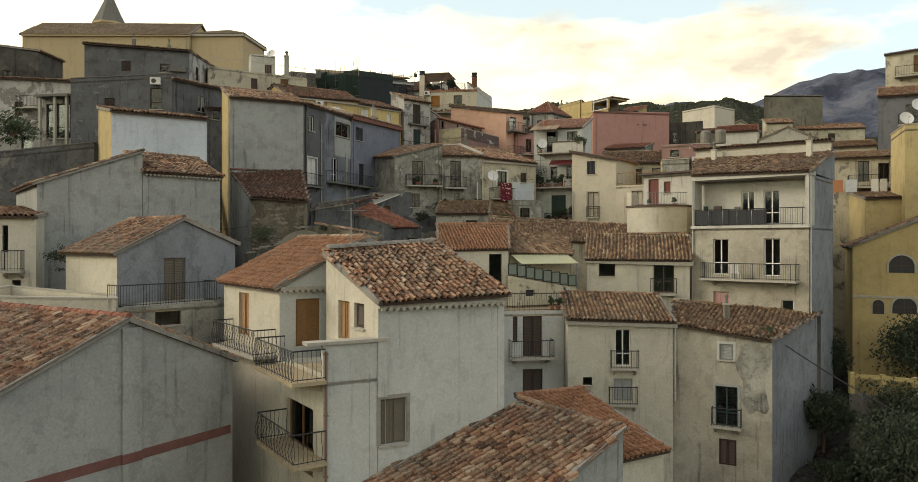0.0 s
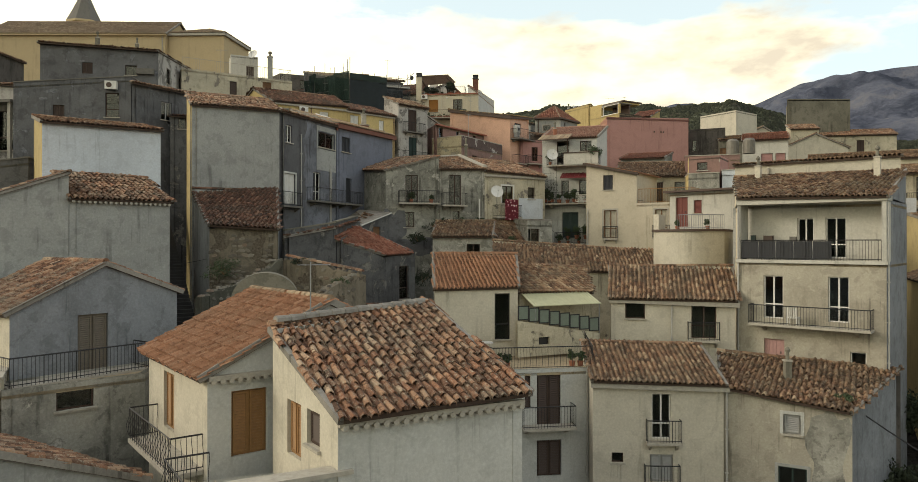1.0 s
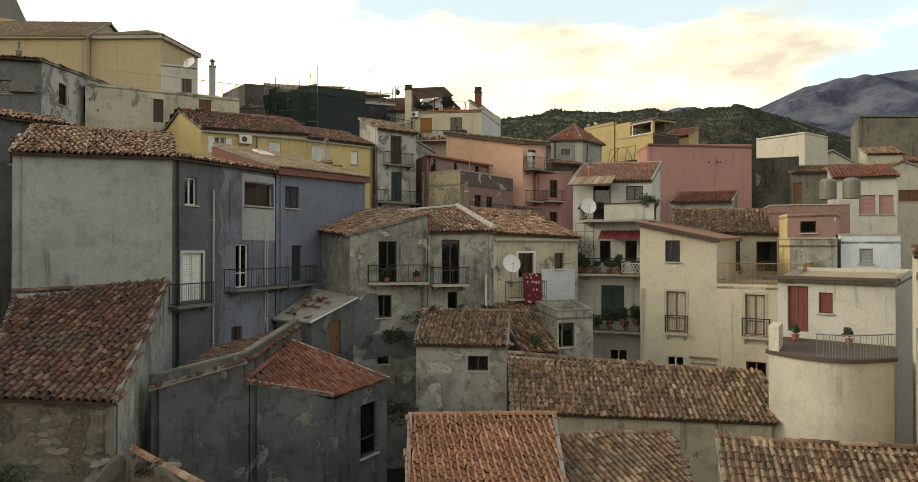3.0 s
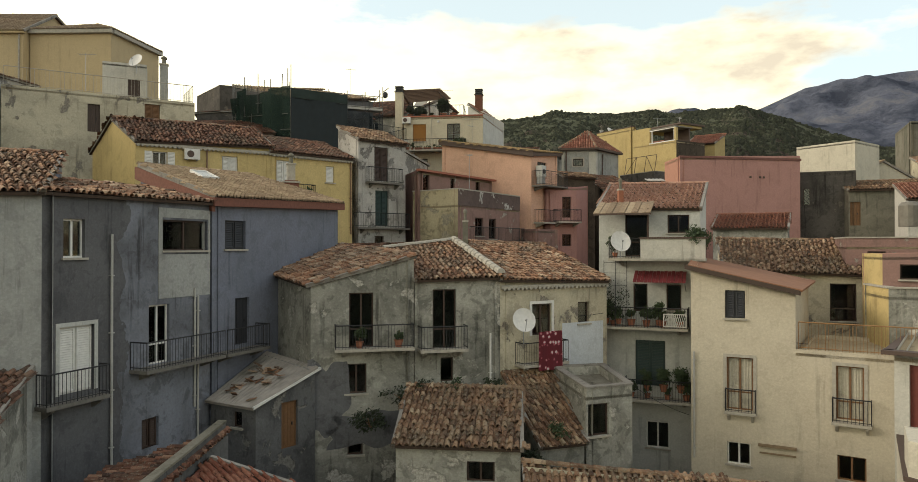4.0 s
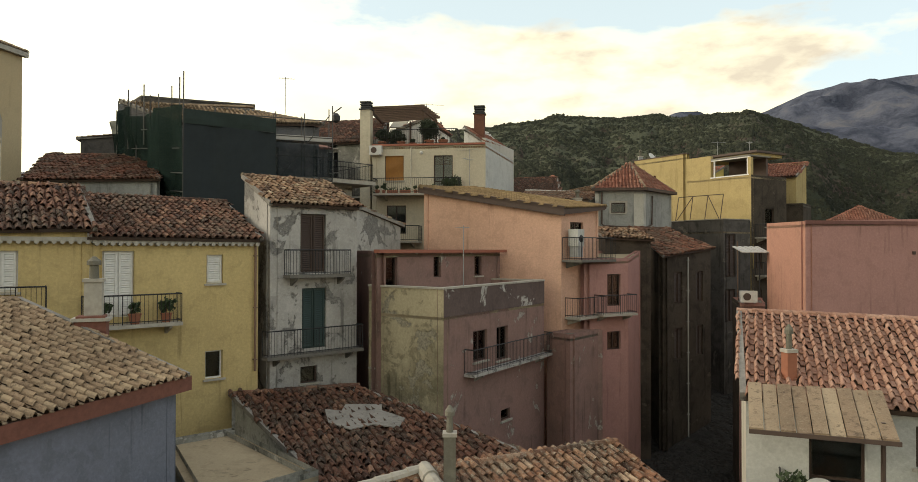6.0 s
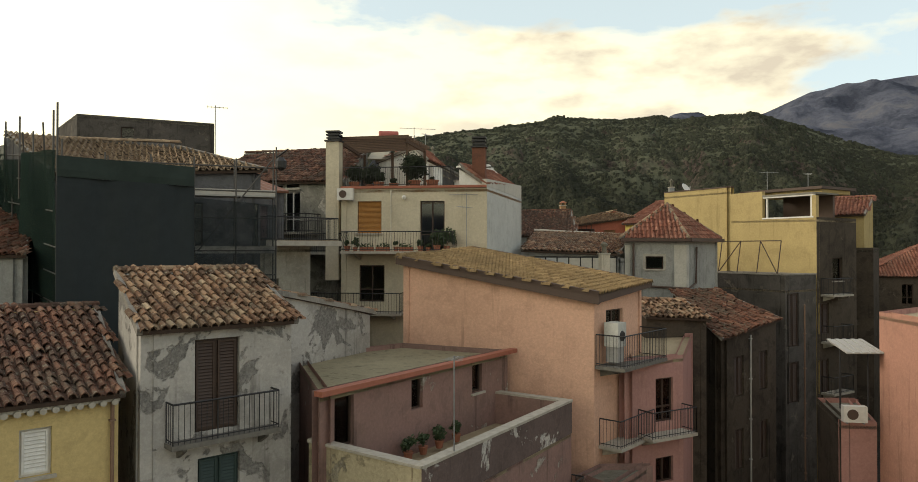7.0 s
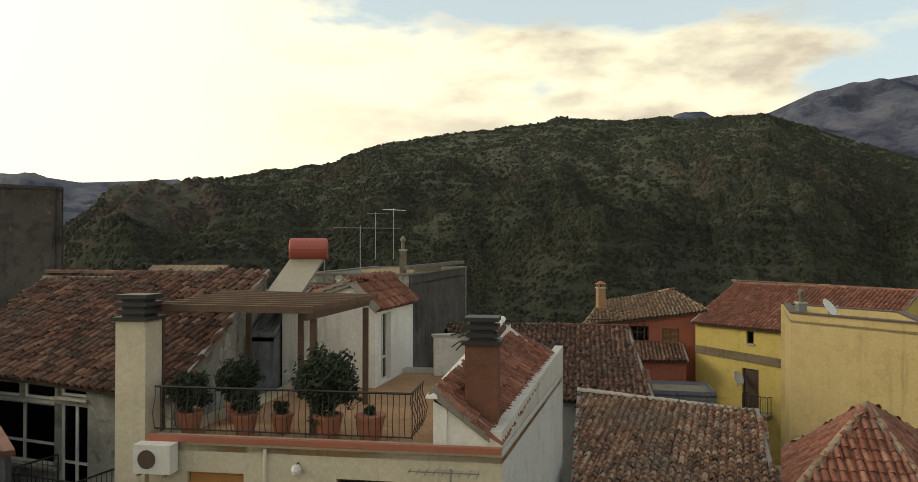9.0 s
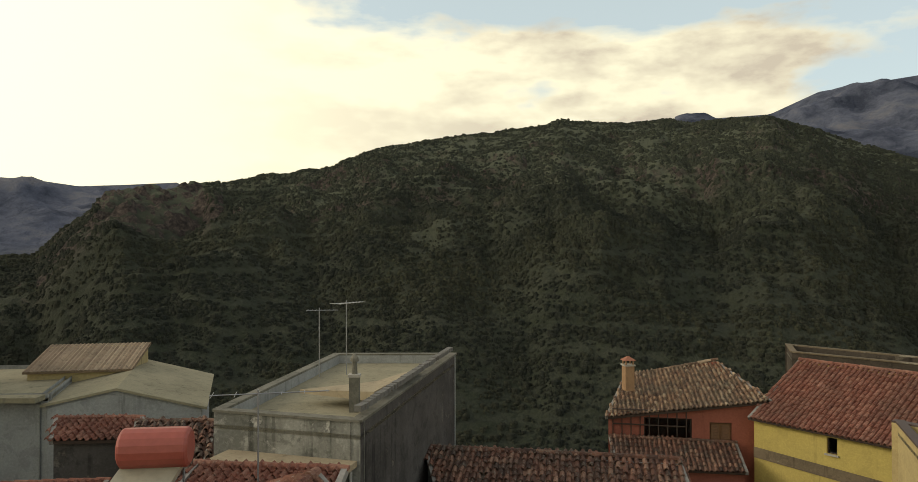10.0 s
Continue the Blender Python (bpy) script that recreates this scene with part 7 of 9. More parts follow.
house_sh3 = building("house", "little flat-roofed shed against the cream house", [(5.3, 62), (7.3, 62.8), (6.9, 66.5), (4.5, 65.9)], 8, [17.6, 17.6, 17.8, 17.8], 'grey_old', 'concrete', kind='terrace', parapet=0.2, category='shed',
    ops=[(0, -0.31, 15.7, 1.35, 1.27, 'single', 'wood_dark')])
house_lean = building("house", "lean-to with a broken sheet and tile roof", [(-9.4, 61.9), (-7.3, 60.7), (-5.55, 63), (-8.1, 65.3)], 8, [17.25, 17.2, 18.25, 18.5], ['slate_dark', 'slate_dark', 'grey', 'grey'], 'tin_grey', kind='tin', category='shed',
    ops=[(0, 1.2, 16.3, 0.5, 0.6, 'single', 'wood_dark'),
         (1, 1.2, 15.3, 0.8, 1.9, 'board', 'wood_brown')])
fascia(house_lean, 1, 17.22, 18.27, 'white_paint', 0.16, h=0.09)
house_gx = building("house", "old flaking house behind the narrow one", [(-4.9, 85.2), (-2.2, 90.3), (-4.5, 92), (-7.4, 87)], 14, [30.9, 29.6, 29.5, 30.4], 'flaked', 'tiles_gold')
house_lx = building("house", "low dark tiled roof in the court, patched with grey screed", [(-2.8, 73.0), (2.6, 75.5), (-3.0, 80.1), (-7.25, 79)], 8, [22.1, 22.15, 23.3, 23.2], 'grey_old', 'tiles_dark', rough=0.05)
lx = [V2(p, z) for p, z in (((-2.8, 73.0), 22.1), ((2.6, 75.5), 22.15), ((-3.0, 80.1), 23.3), ((-7.25, 79), 23.2))]
g = Geo()
ring = [lx[0].lerp(lx[1], a).lerp(lx[3].lerp(lx[2], a), b) + Vector((0, 0, 0.17)) for a, b in ((0.34, 0.50), (0.40, 0.40), (0.56, 0.43), (0.66, 0.36), (0.80, 0.46), (0.76, 0.58), (0.84, 0.66), (0.62, 0.70), (0.52, 0.62), (0.44, 0.66))]
g.prism(ring, [p + Vector((0, 0, 0.04)) for p in ring])
g.make("screed_patch", "mortar", house_lx[0])
house_ly = building("house", "low flat-roofed shed with an open front in the court", [(-4.9, 69.3), (-2.75, 71.8), (-6.3, 76.0), (-7.9, 74.6)], 8, [22.85, 22.85, 22.85, 22.85], 'grey_old', 'terrace_floor', kind='terrace', category='shed', soffit='stone_dark',
    ops=[(0, 0.3, 21.2, 2.7, 1.25, 'single', 'wood_dark')])
house_rk = building("house", "dark narrow house beside the pink wall", [(26.4, 88.6), (30, 87), (31, 91), (27.5, 92.5)], 10, [28.9, 28.9, 28.9, 28.9], 'grey_dark', 'concrete', kind='terrace',
    ops=[(0, 0.38, 26.37, 0.48, 1.26, 'door', 'wood_dark')])
house_rl = building("house", "plain brownish house with a low tiled roof", [(29, 86.2), (35, 83.6), (36, 88), (30, 90)], 10, [27.3, 27.3, 28.2, 28.2], 'concrete', 'tiles_gold',
    ops=[(0, 0.01, 24.73, 0.75, 1.72, 'board', 'wood_brown')])
house_bb = building("house", "cream-grey house below a wide railed terrace", [(-7.3, 93.5), (-5.5, 95.4), (-7.6, 98.6), (-9.6, 96.5)], 14, [32.2, 32.2, 32.2, 32.2], 'stained', 'concrete', kind='terrace',
    ops=[(0, 0.1, 28.6, 0.9, 2.2, 'door', 'wood_dark')])
bb_ring = [Vector(p) for p in ((-6.7, 92.55, 32.2), (-4.08, 95.3, 32.2), (-7.0, 98.9, 32.2), (-9.8, 96.4, 32.2))]
Geo().prism(bb_ring, [p + Vector((0, 0, 0.22)) for p in bb_ring]).make("terrace_slab", "stone", house_bb[0])
bb_in = [p.lerp(sum(bb_ring, Vector()) / 4, 0.06) + Vector((0, 0, 0.22)) for p in bb_ring]
Geo().prism(bb_in, [p + Vector((0, 0, 0.03)) for p in bb_in]).make("terrace_paving", "damp_rust", house_bb[0])
bbr = root("terrace_railing", bb_ring[1] + Vector((0, 0, 0.22)), "iron railing round the wide terrace", "railing")
rail_on(bbr, [p + Vector((0, 0, 0.22)) for p in (bb_in[3] - Vector((0, 0, 0.22)), bb_in[0] - Vector((0, 0, 0.22)), bb_in[1] - Vector((0, 0, 0.22)), bb_in[2] - Vector((0, 0, 0.22)))], 1.0, "iron", "bars", 0.11)
house_bx = building("house", "low house with old tiles behind the terrace house", [(-7.3, 112.4), (-5, 113.2), (-5.5, 120), (-8.3, 119)], 16, [34.9, 34.9, 36, 36], 'grey', 'tiles_old')
house_pd = building("house", "cream house with a low pediment and brown shutters", [(40.5, 95.5), (48, 94.5), (49, 101), (41.5, 102)], 12, [27.7, 27.7, 27.7, 27.7], 'cream', 'tiles_gold', ridge=('y', 29.4, 0.5),
    ops=[(0, 3.26, 25.48, 2.09, 1.11, 'shut', 'wood_brown'),
         (0, 6.63, 25.19, 0.55, 1.57, 'single', 'wood_dark')])
house_tl = building("house", "long low house with an old tiled roof on the slope", [(46, 103), (58, 101), (59, 104), (47, 106)], 12, [30.3, 30.3, 31.4, 31.4], 'cream_old', 'tiles_old',
    ops=[(0, 7.24, 28, 0.98, 1.64, 'shutdoor', 'wood_dark')])
house_ts = building("house", "small house top with a tiled slope", [(43.5, 100), (47, 99.6), (47.4, 102), (44, 102.5)], 12, [30.8, 30.8, 31.7, 31.7], 'cream_old', 'tiles_old')
house_cg = building("house", "cream house with a plain low gable", [(36.6, 100), (42.5, 100), (42.5, 106), (36.6, 106)], 12, [29.6, 29.6, 29.6, 29.6], 'cream', 'tiles_tan', ridge=('y', 31.1, 0.55))
house_gk = building("house", "small grey block with a mossy top", [(18.4, 64), (20.5, 63), (21.5, 66), (19.1, 67)], 8, [21.4, 21.4, 21.4, 21.4], ['grey_old', 'grey_old', 'grey_old', 'yellow_soft'], 'concrete', kind='terrace', parapet=0.2, soffit='stone')
house_bw = building("house", "pale blue-white house wall with a flat roof", [(20.8, 63.2), (23.4, 62.2), (24.4, 65.2), (21.8, 66.2)], 8, [21.6, 21.6, 21.6, 21.6], 'white_blue', 'concrete', kind='terrace', parapet=0.2, soffit='stone',
    ops=[(0, 0.88, 20.09, 0.63, 0.78, 'shut', 'grey_paint')])
house_pk = building("house", "low pink house block with a small dark window", [(20.2, 70.5), (24.5, 69), (25.5, 72), (21.2, 73.5)], 8, [23.6, 23.6, 23.6, 23.6], 'pink_grey', 'terrace_floor', kind='terrace', parapet=0.3, soffit='stone',
    ops=[(0, 0.95, 22.3, 0.83, 0.63, 'single', 'wood_dark')])
house_dk = building("house", "narrow dark house closing the alley", [(-21.5, 60), (-18.8, 61), (-19.5, 66), (-22, 65)], 8, [25.3, 25.3, 26.2, 26.2], 'slate_dark', 'tiles_dark',
    ops=[(0, 0.57, 24.4, 0.53, 1.32, 'single', 'wood_dark')])

# ---------------------------------------------------------------- roof terrace of the cream house
FLOOR_M = 35.02
chimney((-5.2, 99.7, 30.5), 0.68, 0.62, 7.0, "cream_warm", "black", -8, "tall cream chimney with a black slatted cowl")
chimney((2.15, 99.0, 34.9), 0.66, 0.6, 2.2, "brick_dark", "black", -8, "dark brick chimney with a black cowl")
hm = house_m[1][0]
terrace_rail = root("terrace_railing", hm.p(2.7, FLOOR_M, -0.1), "black wrought-iron railing with curved bars round the roof terrace", "railing")
rail_on(terrace_rail, [hm.p(0.05, FLOOR_M + 0.18, -0.12), hm.p(5.5, FLOOR_M + 0.18, -0.12), hm.p(5.5, FLOOR_M + 0.18, -1.4)], 0.95, "iron", "belly", 0.12)
building("stair_hood", "small red-tiled slope over the terrace stairs", [(1.15, 98.6), (2.4, 98.44), (4.45, 106.0), (2.9, 105.2)], 34.9, [36.0, 35.4, 35.6, 36.85], "white_bright", "tiles_red", kind="flat_tile", over=0.08, category="roof", ridge_mat="white_bright")
cabin = building("roof_cabin", "white rendered cabin on the roof terrace with a red tiled roof", [(-3.6, 105.6), (-0.75, 104.9), (0.1, 108.5), (-2.9, 109.2)], 34.9, [37.2, 37.3, 37.3, 37.2], "white_bright", "tiles_red",
                 ridge=("y", 38.0, 0.76), kind="flat_tile", over=0.15, category="cabin", ops=[(1, 0.5, 35.05, 0.9, 2.05, "door", "white_paint")])
building("roof_shed", "low flat red-tiled roof behind the cabin", [(-3.9, 109.3), (-0.5, 108.9), (-0.4, 110.8), (-3.8, 111.2)], 34.0, [37.1, 37.1, 37.45, 37.45], "white", "tiles_red", kind="flat_tile", category="shed")
building("roof_shed", "grey gable wall end beside the big tiled roof", [(-4.35, 105.0), (-3.7, 105.0), (-3.6, 108.4), (-4.3, 108.4)], 32.0, [36.6, 36.6, 37.7, 37.7], "slate", "concrete", kind="terrace", category="wall")
side_wall = root("parapet_wall", (3.7, 102.6, 35.1), "white rendered parapet along the terrace side", "wall")
s1 = house_m[1][1]
g = Geo()
g.prism([s1.p(0.0, 35.16, 0.0), s1.p(9.1, 35.16, 0.0), s1.p(9.1, 35.16, -0.25), s1.p(0.0, 35.16, -0.25)], [s1.p(0.0, 35.5, 0.0), s1.p(9.1, 35.95, 0.0), s1.p(9.1, 35.95, -0.25), s1.p(0.0, 35.5, -0.25)])
g.make("wall", "white", side_wall)


def pergola():
    p = root("pergola", (-3, 102.4, FLOOR_M), "dark wooden pergola with open slats over the terrace", "pergola")
    top = 37.5
    for x, y in ((-4.9, 100.1), (-1.5, 99.9), (-0.75, 102.8), (-4.3, 104.6), (-2.6, 103.6)):
        Geo().box((x - 0.07, y - 0.07, FLOOR_M), (0.14, 0, 0), (0, 0.14, 0), (0, 0, top - FLOOR_M)).make("post", "wood_pergola", p)
    for a, b in (((-5.0, 99.9), (-4.6, 105.2)), ((-1.55, 99.5), (-0.75, 103.6))):
        d = Vector((b[0] - a[0], b[1] - a[1], 0))
        n = Vector((-d.y, d.x, 0)).normalized()
        Geo().box(V2(a, top), d, n * 0.1, (0, 0, 0.16)).make("beam", "wood_pergola", p)
    for i in range(9):
        k = -0.06 + 1.06 * i / 8
        a = Vector((-5.05 - 0.05 * k, 100.3 + 4.75 * k, top + 0.165))
        b = Vector((-1.35 + 0.82 * k, 99.5 + 3.75 * k, top + 0.165))
        d = b - a
        n = Vector((-d.y, d.x, 0)).normalized()
        Geo().box(a, d, n * 0.11, (0, 0, 0.15)).make("slat", "wood_pergola", p)


def solar_heater():
    h = root("solar_water_heater", (-3.4, 106.8, 37.6), "solar water heater with a red tank above a glazed panel", "water heater")
    c, d = Vector((-3.2, 107.4, 39.0)), Vector((0.58, 0.07, 0))
    ring = [(math.cos(t), math.sin(t)) for t in np.linspace(0, 2 * math.pi, 18, endpoint=False)]
    u, w = Vector((0, 0, 1)), d.normalized().cross(Vector((0, 0, 1)))
    g = Geo()
    rings = [[c + d * k + (u * y + w * x) * 0.36 * r for x, y in ring] for k, r in ((-1.04, 0.80), (-0.98, 0.96), (-0.92, 1), (0.92, 1), (0.98, 0.96), (1.04, 0.80))]
    for A, B in zip(rings, rings[1:]):
        for i in range(18):
            g.poly(A[i], B[i], B[(i + 1) % 18], A[(i + 1) % 18])
    g.poly(*rings[0])
    g.poly(*reversed(rings[-1]))
    g.make("tank", "tank_red", h)
    a, b = Vector((-3.75, 107.3, 38.65)), Vector((-4.25, 105.3, 37.3))
    e = Vector((1.05, 0.11, 0))
    n = e.cross(b - a).normalized()
    n = n if n.z > 0 else -n
    Geo().box(b, e, a - b, n * 0.09).make("collector", "panel", h)
    g = Geo()
    for p in (a, a + e):
        g.tube(p, (p.x, p.y, 37.6), 0.025)
        g.tube(p + Vector((0, 0.25, 0.1)), b + (p - a), 0.02)
    g.make("stand", "steel", h)


pergola()
solar_heater()
for x, y, r, hgt in ((-1.1, 99.5, 0.30, 1.35), (-2.95, 99.8, 0.27, 0.55), (-4.2, 99.95, 0.28, 0.85), (-3.5, 101.0, 0.26, 1.0), (-2.2, 100.0, 0.24, 0.3), (-0.2, 99.4, 0.31, 0.2)):
    potted((x, y, FLOOR_M), r, hgt, "leafy shrub in a large terracotta pot", "leaf_dark", 2.6)
aircon(hm, 0.30, 34.5)
pipe(house_m, 0, 2.55, 31.9, 35.0, "cream", 0.04)
lamp = root("wall_lamp", hm.p(3.22, 34.55, 0.1), "small round wall lamp with a pale globe", "lamp")
Geo().lathe(hm.p(3.22, 34.5, 0.12), [(0.02, 0), (0.09, 0.05), (0.11, 0.12), (0.08, 0.2), (0.03, 0.23)], 10).make("globe", "plastic_white", lamp)
Geo().tube(hm.p(3.22, 34.72, 0.0), hm.p(3.22, 34.72, 0.12), 0.02).make("arm", "iron", lamp)
antenna((-1.7, 108.6, 37.6), 2.2, 12, 6, 2.3)
antenna(hm.p(6.34, 31.9, 0.2), 2.9, 172, 9, 1.4, "large wire television antenna beside the balcony", True)

# ---------------------------------------------------------------- scaffolding with nets
def sheet(pts, rows, sag, mat, name, parent, label=""):
    """A hanging net between two upright edges, with soft folds."""
    (a0, a1), (b0, b1) = pts
    cols = 26
    g = Geo()
    grid = []
    for i in range(cols + 1):
        k = i / cols
        lo, hi = Vector(a0).lerp(Vector(b0), k), Vector(a1).lerp(Vector(b1), k)
        n = (Vector(b0) - Vector(a0)).cross(Vector((0, 0, 1))).normalized()
        line = []
        for j in range(rows + 1):
            m = j / rows
            fold = sag * (math.sin(9 * k + 2.2 * m) * 0.5 + math.sin(23 * k - 3 * m) * 0.3 + math.sin(5 * m) * 0.2)
            line.append(lo.lerp(hi, m) + n * fold)
        grid.append(line)
    for A, B in zip(grid, grid[1:]):
        for j in range(rows):
            g.poly(A[j], B[j], B[j + 1], A[j + 1])
            g.poly(A[j] + n * 0.012, A[j + 1] + n * 0.012, B[j + 1] + n * 0.012, B[j] + n * 0.012)
    return g.make(name, mat, parent, label)


def scaffold():
    sc = root("scaffolding", (-8.4, 89, 24), "steel scaffolding hung with dark green nets", "scaffolding")
    A, B, C = Vector((-12.4, 87.6, 0)), Vector((-5.75, 90.4, 0)), Vector((-18.8, 94.2, 0))
    inn = Vector((-0.35, 0.9, 0))
    for i in range(6):
        p = A.lerp(B, i / 5)
        hi = 35.9 if i in (0, 5) else 35.4
        for o in (Vector(), inn):
            Geo().tube(p + o + Vector((0, 0, 22)), p + o + Vector((0, 0, hi)), 0.03, 6).make("standard", "scaffold_steel", sc)
    for i in range(1, 4):
        p = A.lerp(C, i / 3)
        Geo().tube(p + Vector((0, 0, 24)), p + Vector((0, 0, 36.4)), 0.03, 6).make("standard", "scaffold_steel", sc)
    for z in (26.2, 28.2, 30.1, 31.1, 32.0, 33.2, 34.2, 35.1):
        Geo().tube(A + Vector((0, 0, z)), B + Vector((0, 0, z)), 0.026, 6).make("ledger", "scaffold_steel", sc)
        Geo().tube(A + Vector((0, 0, z + 0.1)), C + Vector((0, 0, z + 1.0)), 0.026, 6).make("ledger", "scaffold_steel", sc)
    for z in (27.9, 29.9, 31.9, 34.0):
        Geo().box(A + Vector((0, 0, z)), B - A, inn, (0, 0, 0.06)).make("plank_deck", "grey_paint", sc)
        g = Geo()
        g.box(A + Vector((0, 0, z + 0.06)), B - A, inn * 0.03, (0, 0, 0.2))
        g.make("toe_board", "pipe", sc)
    for k0, k1, z0, z1 in ((0.62, 0.98, 32.0, 35.4), (0.2, 0.55, 28, 31)):
        Geo().tube(A.lerp(B, k0) + Vector((0, 0, z0)), A.lerp(B, k1) + Vector((0, 0, z1)), 0.026, 6).make("brace", "scaffold_steel", sc)
    n = (B - A).cross(Vector((0, 0, 1))).normalized() * 0.12
    P = A + n
    Q = A.lerp(B, 0.60) + n
    z = Vector((0, 0, 1))
    sheet(((P + z * 24, P + z * 34.5), (Q + z * 24, Q + z * 34.3)), 12, 0.10, "net_dark", "net", sc, "dark net sheet hung from the scaffolding")
    sheet(((P + z * 34.5, P + z * 35.2), (Q + z * 34.3, Q + z * 35.0)), 3, 0.05, "net_green", "net", sc)
    Q2 = B + n
    sheet(((Q + z * 24, Q + z * 33.9), (Q2 + z * 24, Q2 + z * 33.7)), 10, 0.06, "net_sheer", "net", sc, "thin see-through net sheet")
    R = A.lerp(C, 0.75) - Vector((0.12, 0.05, 0))
    P2 = A - Vector((0.12, 0.05, 0))
    sheet(((P2 + z * 29.0, P2 + z * 35.4), (R + z * 33.0, R + z * 35.6)), 12, 0.45, "net_mid", "net", sc, "torn green net draped over the scaffold end")
    R2 = A.lerp(C, 1.0) - Vector((0.12, 0.05, 0))
    sheet(((R + z * 33.0, R + z * 36.3), (R2 + z * 33.4, R2 + z * 35.6)), 8, 0.4, "net_mid", "net", sc)
    for k, hi in ((0.0, 37.0), (0.05, 36.8), (0.55, 37.2), (0.8, 37.3), (0.97, 36.9)):
        p = A.lerp(C, k)
        Geo().tube(p + z * 34, p + z * hi, 0.035, 6).make("standard", "scaffold_steel", sc)
    for k in (0.15, 0.45, 0.75):
        p = A.lerp(C, k)
        Geo().tube(p + z * 33.4 + inn * 0.4, p + z * 36.4 - inn * 0.6, 0.03, 6).make("brace", "scaffold_steel", sc)
    # a small hoist on the corner pole
    g = Geo()
    g.tube(B + z * 35.5, B + z * 35.6 + Vector((0.5, -0.2, 0.2)), 0.03)
    g.lathe(B + Vector((0.2, -0.1, 35.0)), [(0.05, 0), (0.2, 0.1), (0.22, 0.35), (0.1, 0.5)], 10)
    g.make("hoist", "black_paint", sc)


scaffold()

# ---------------------------------------------------------------- church spire and the terrace house before it
spire = root("church_spire", (-54.4, 110, 40), "pointed stone church spire with eight sides", "spire")
Geo().lathe((-54.4, 110, 36), [(2.3, 0), (2.3, 11.4), (2.55, 11.5), (2.55, 11.8)], 8).make("tower", "church", spire)
Geo().lathe((-54.4, 110, 47.8), [(2.5, 0), (1.75, 1.5), (0.9, 3.4), (0.08, 5.4)], 8).make("roof", "stone_dark", spire)
te = house_te[1][0]
te_rail = root("terrace_railing", te.p(5, 33, 0), "iron railing round the roof terrace of the cream house", "railing")
rail_on(te_rail, [te.p(0.1, 33.0, -0.1), te.p(te.len - 0.1, 33.0, -0.1), te.p(te.len - 0.1, 33.0, -3.5)], 1.15, "stone", "bars", 0.2)
building("roof_cabin", "small white cabin on the roof terrace below the church", [(-24.6, 83.5), (-22.0, 84.6), (-23, 87), (-25.6, 86)], 32.8, [36.2, 36.2, 36.3, 36.3], "white", "concrete", kind="terrace", category="cabin", ops=[(0, 1.6, 33.0, 0.8, 2.1, "board", "wood_dark")])
chimney((-20.5, 84, 33), 0.5, 0.5, 3.0, "grey", "pot", 20)
dish((-22.1, 83.2, 35.2), 0.5, -15, 30, "grey-white satellite dish on a roof mast", 0.9)
antenna((-25.5, 83, 34), 2.6, 0, 8, 1.2)

# ---------------------------------------------------------------- rounded terrace with the red door
def round_terrace():
    r = root("rounded_terrace", (15, 54, 6), "cream rounded terrace wall with a dark rim", "terrace")
    a, b = Vector((12.85, 54.0, 0)), Vector((16.9, 52.3, 0))
    d = b - a
    out = Vector((d.y, -d.x, 0)).normalized()
    arc = [a + d * k + out * 1.5 * math.sin(math.pi * min(1.0, k * 0.93)) for k in np.linspace(0, 1, 22)]
    back = [Vector((18.7, 55.0, 0)), Vector((15.3, 58.5, 0))]
    ring = arc + back
    z = Vector((0, 0, 1))
    Geo().prism([p + z * 6 for p in ring], [p + z * 16.6 for p in ring]).make("wall", "cream", r)
    c = (a + b) / 2
    rim = [p + (p - c).normalized() * 0.12 for p in arc] + back
    Geo().prism([p + z * 16.6 for p in rim], [p + z * 16.74 for p in rim]).make("rim", "brown_trim", r)
    rail_on(r, [p + z * 16.74 for p in arc[8:]], 0.9, "steel", "bars", 0.16)
    g = Geo()
    g.box(arc[0] + z * 16.74, (arc[7] - arc[0]) * 0.25, Vector((0.9, 1.6, 0)), (0, 0, 1.0))
    g.make("low_wall", "cream", r)


round_terrace()
for u, z in ((1.2, 16.9), (3.4, 16.9)):
    potted(house_rd[1][0].p(u, 16.76, 1.2), 0.16, 0.5)

# ---------------------------------------------------------------- narrow house with planted balconies
ds = house_ds[1][0]
par = root("balcony_wall", ds.p(3.2, 22.6, 1.2), "stained white balcony parapet", "wall")
g = Geo()
ds.box(g, 2.2, 5.15, 22.5, 23.55, 1.05, 1.2)
g.make("wall", "white", par)
g = Geo()
ds.box(g, 2.15, 5.2, 23.55, 23.63, 1.0, 1.26)
g.make("coping", "brown_trim", par)
por = root("porch_roof", ds.p(1.4, 25, 0.6), "tan sheet porch roof on a dark post", "roof")
g = Geo()
for i in range(9):
    u = 0.05 + 2.7 * i / 9
    g.box(ds.p(u, 24.75, 1.75), ds.d * 0.28, ds.n * -1.8 + Vector((0, 0, 0.62)), (0, 0, 0.03 if i % 2 else 0.055))
g.make("sheet", "tiles_tan", por)
Geo().tube(ds.p(2.55, 22.6, 1.12), ds.p(2.55, 25.0, 1.2), 0.05).make("post", "brown_trim", por)
Geo().box(ds.p(0.05, 24.68, 1.72), ds.d * 2.72, ds.n * 0.06, (0, 0, 0.09)).make("gutter", "brown_trim", por)
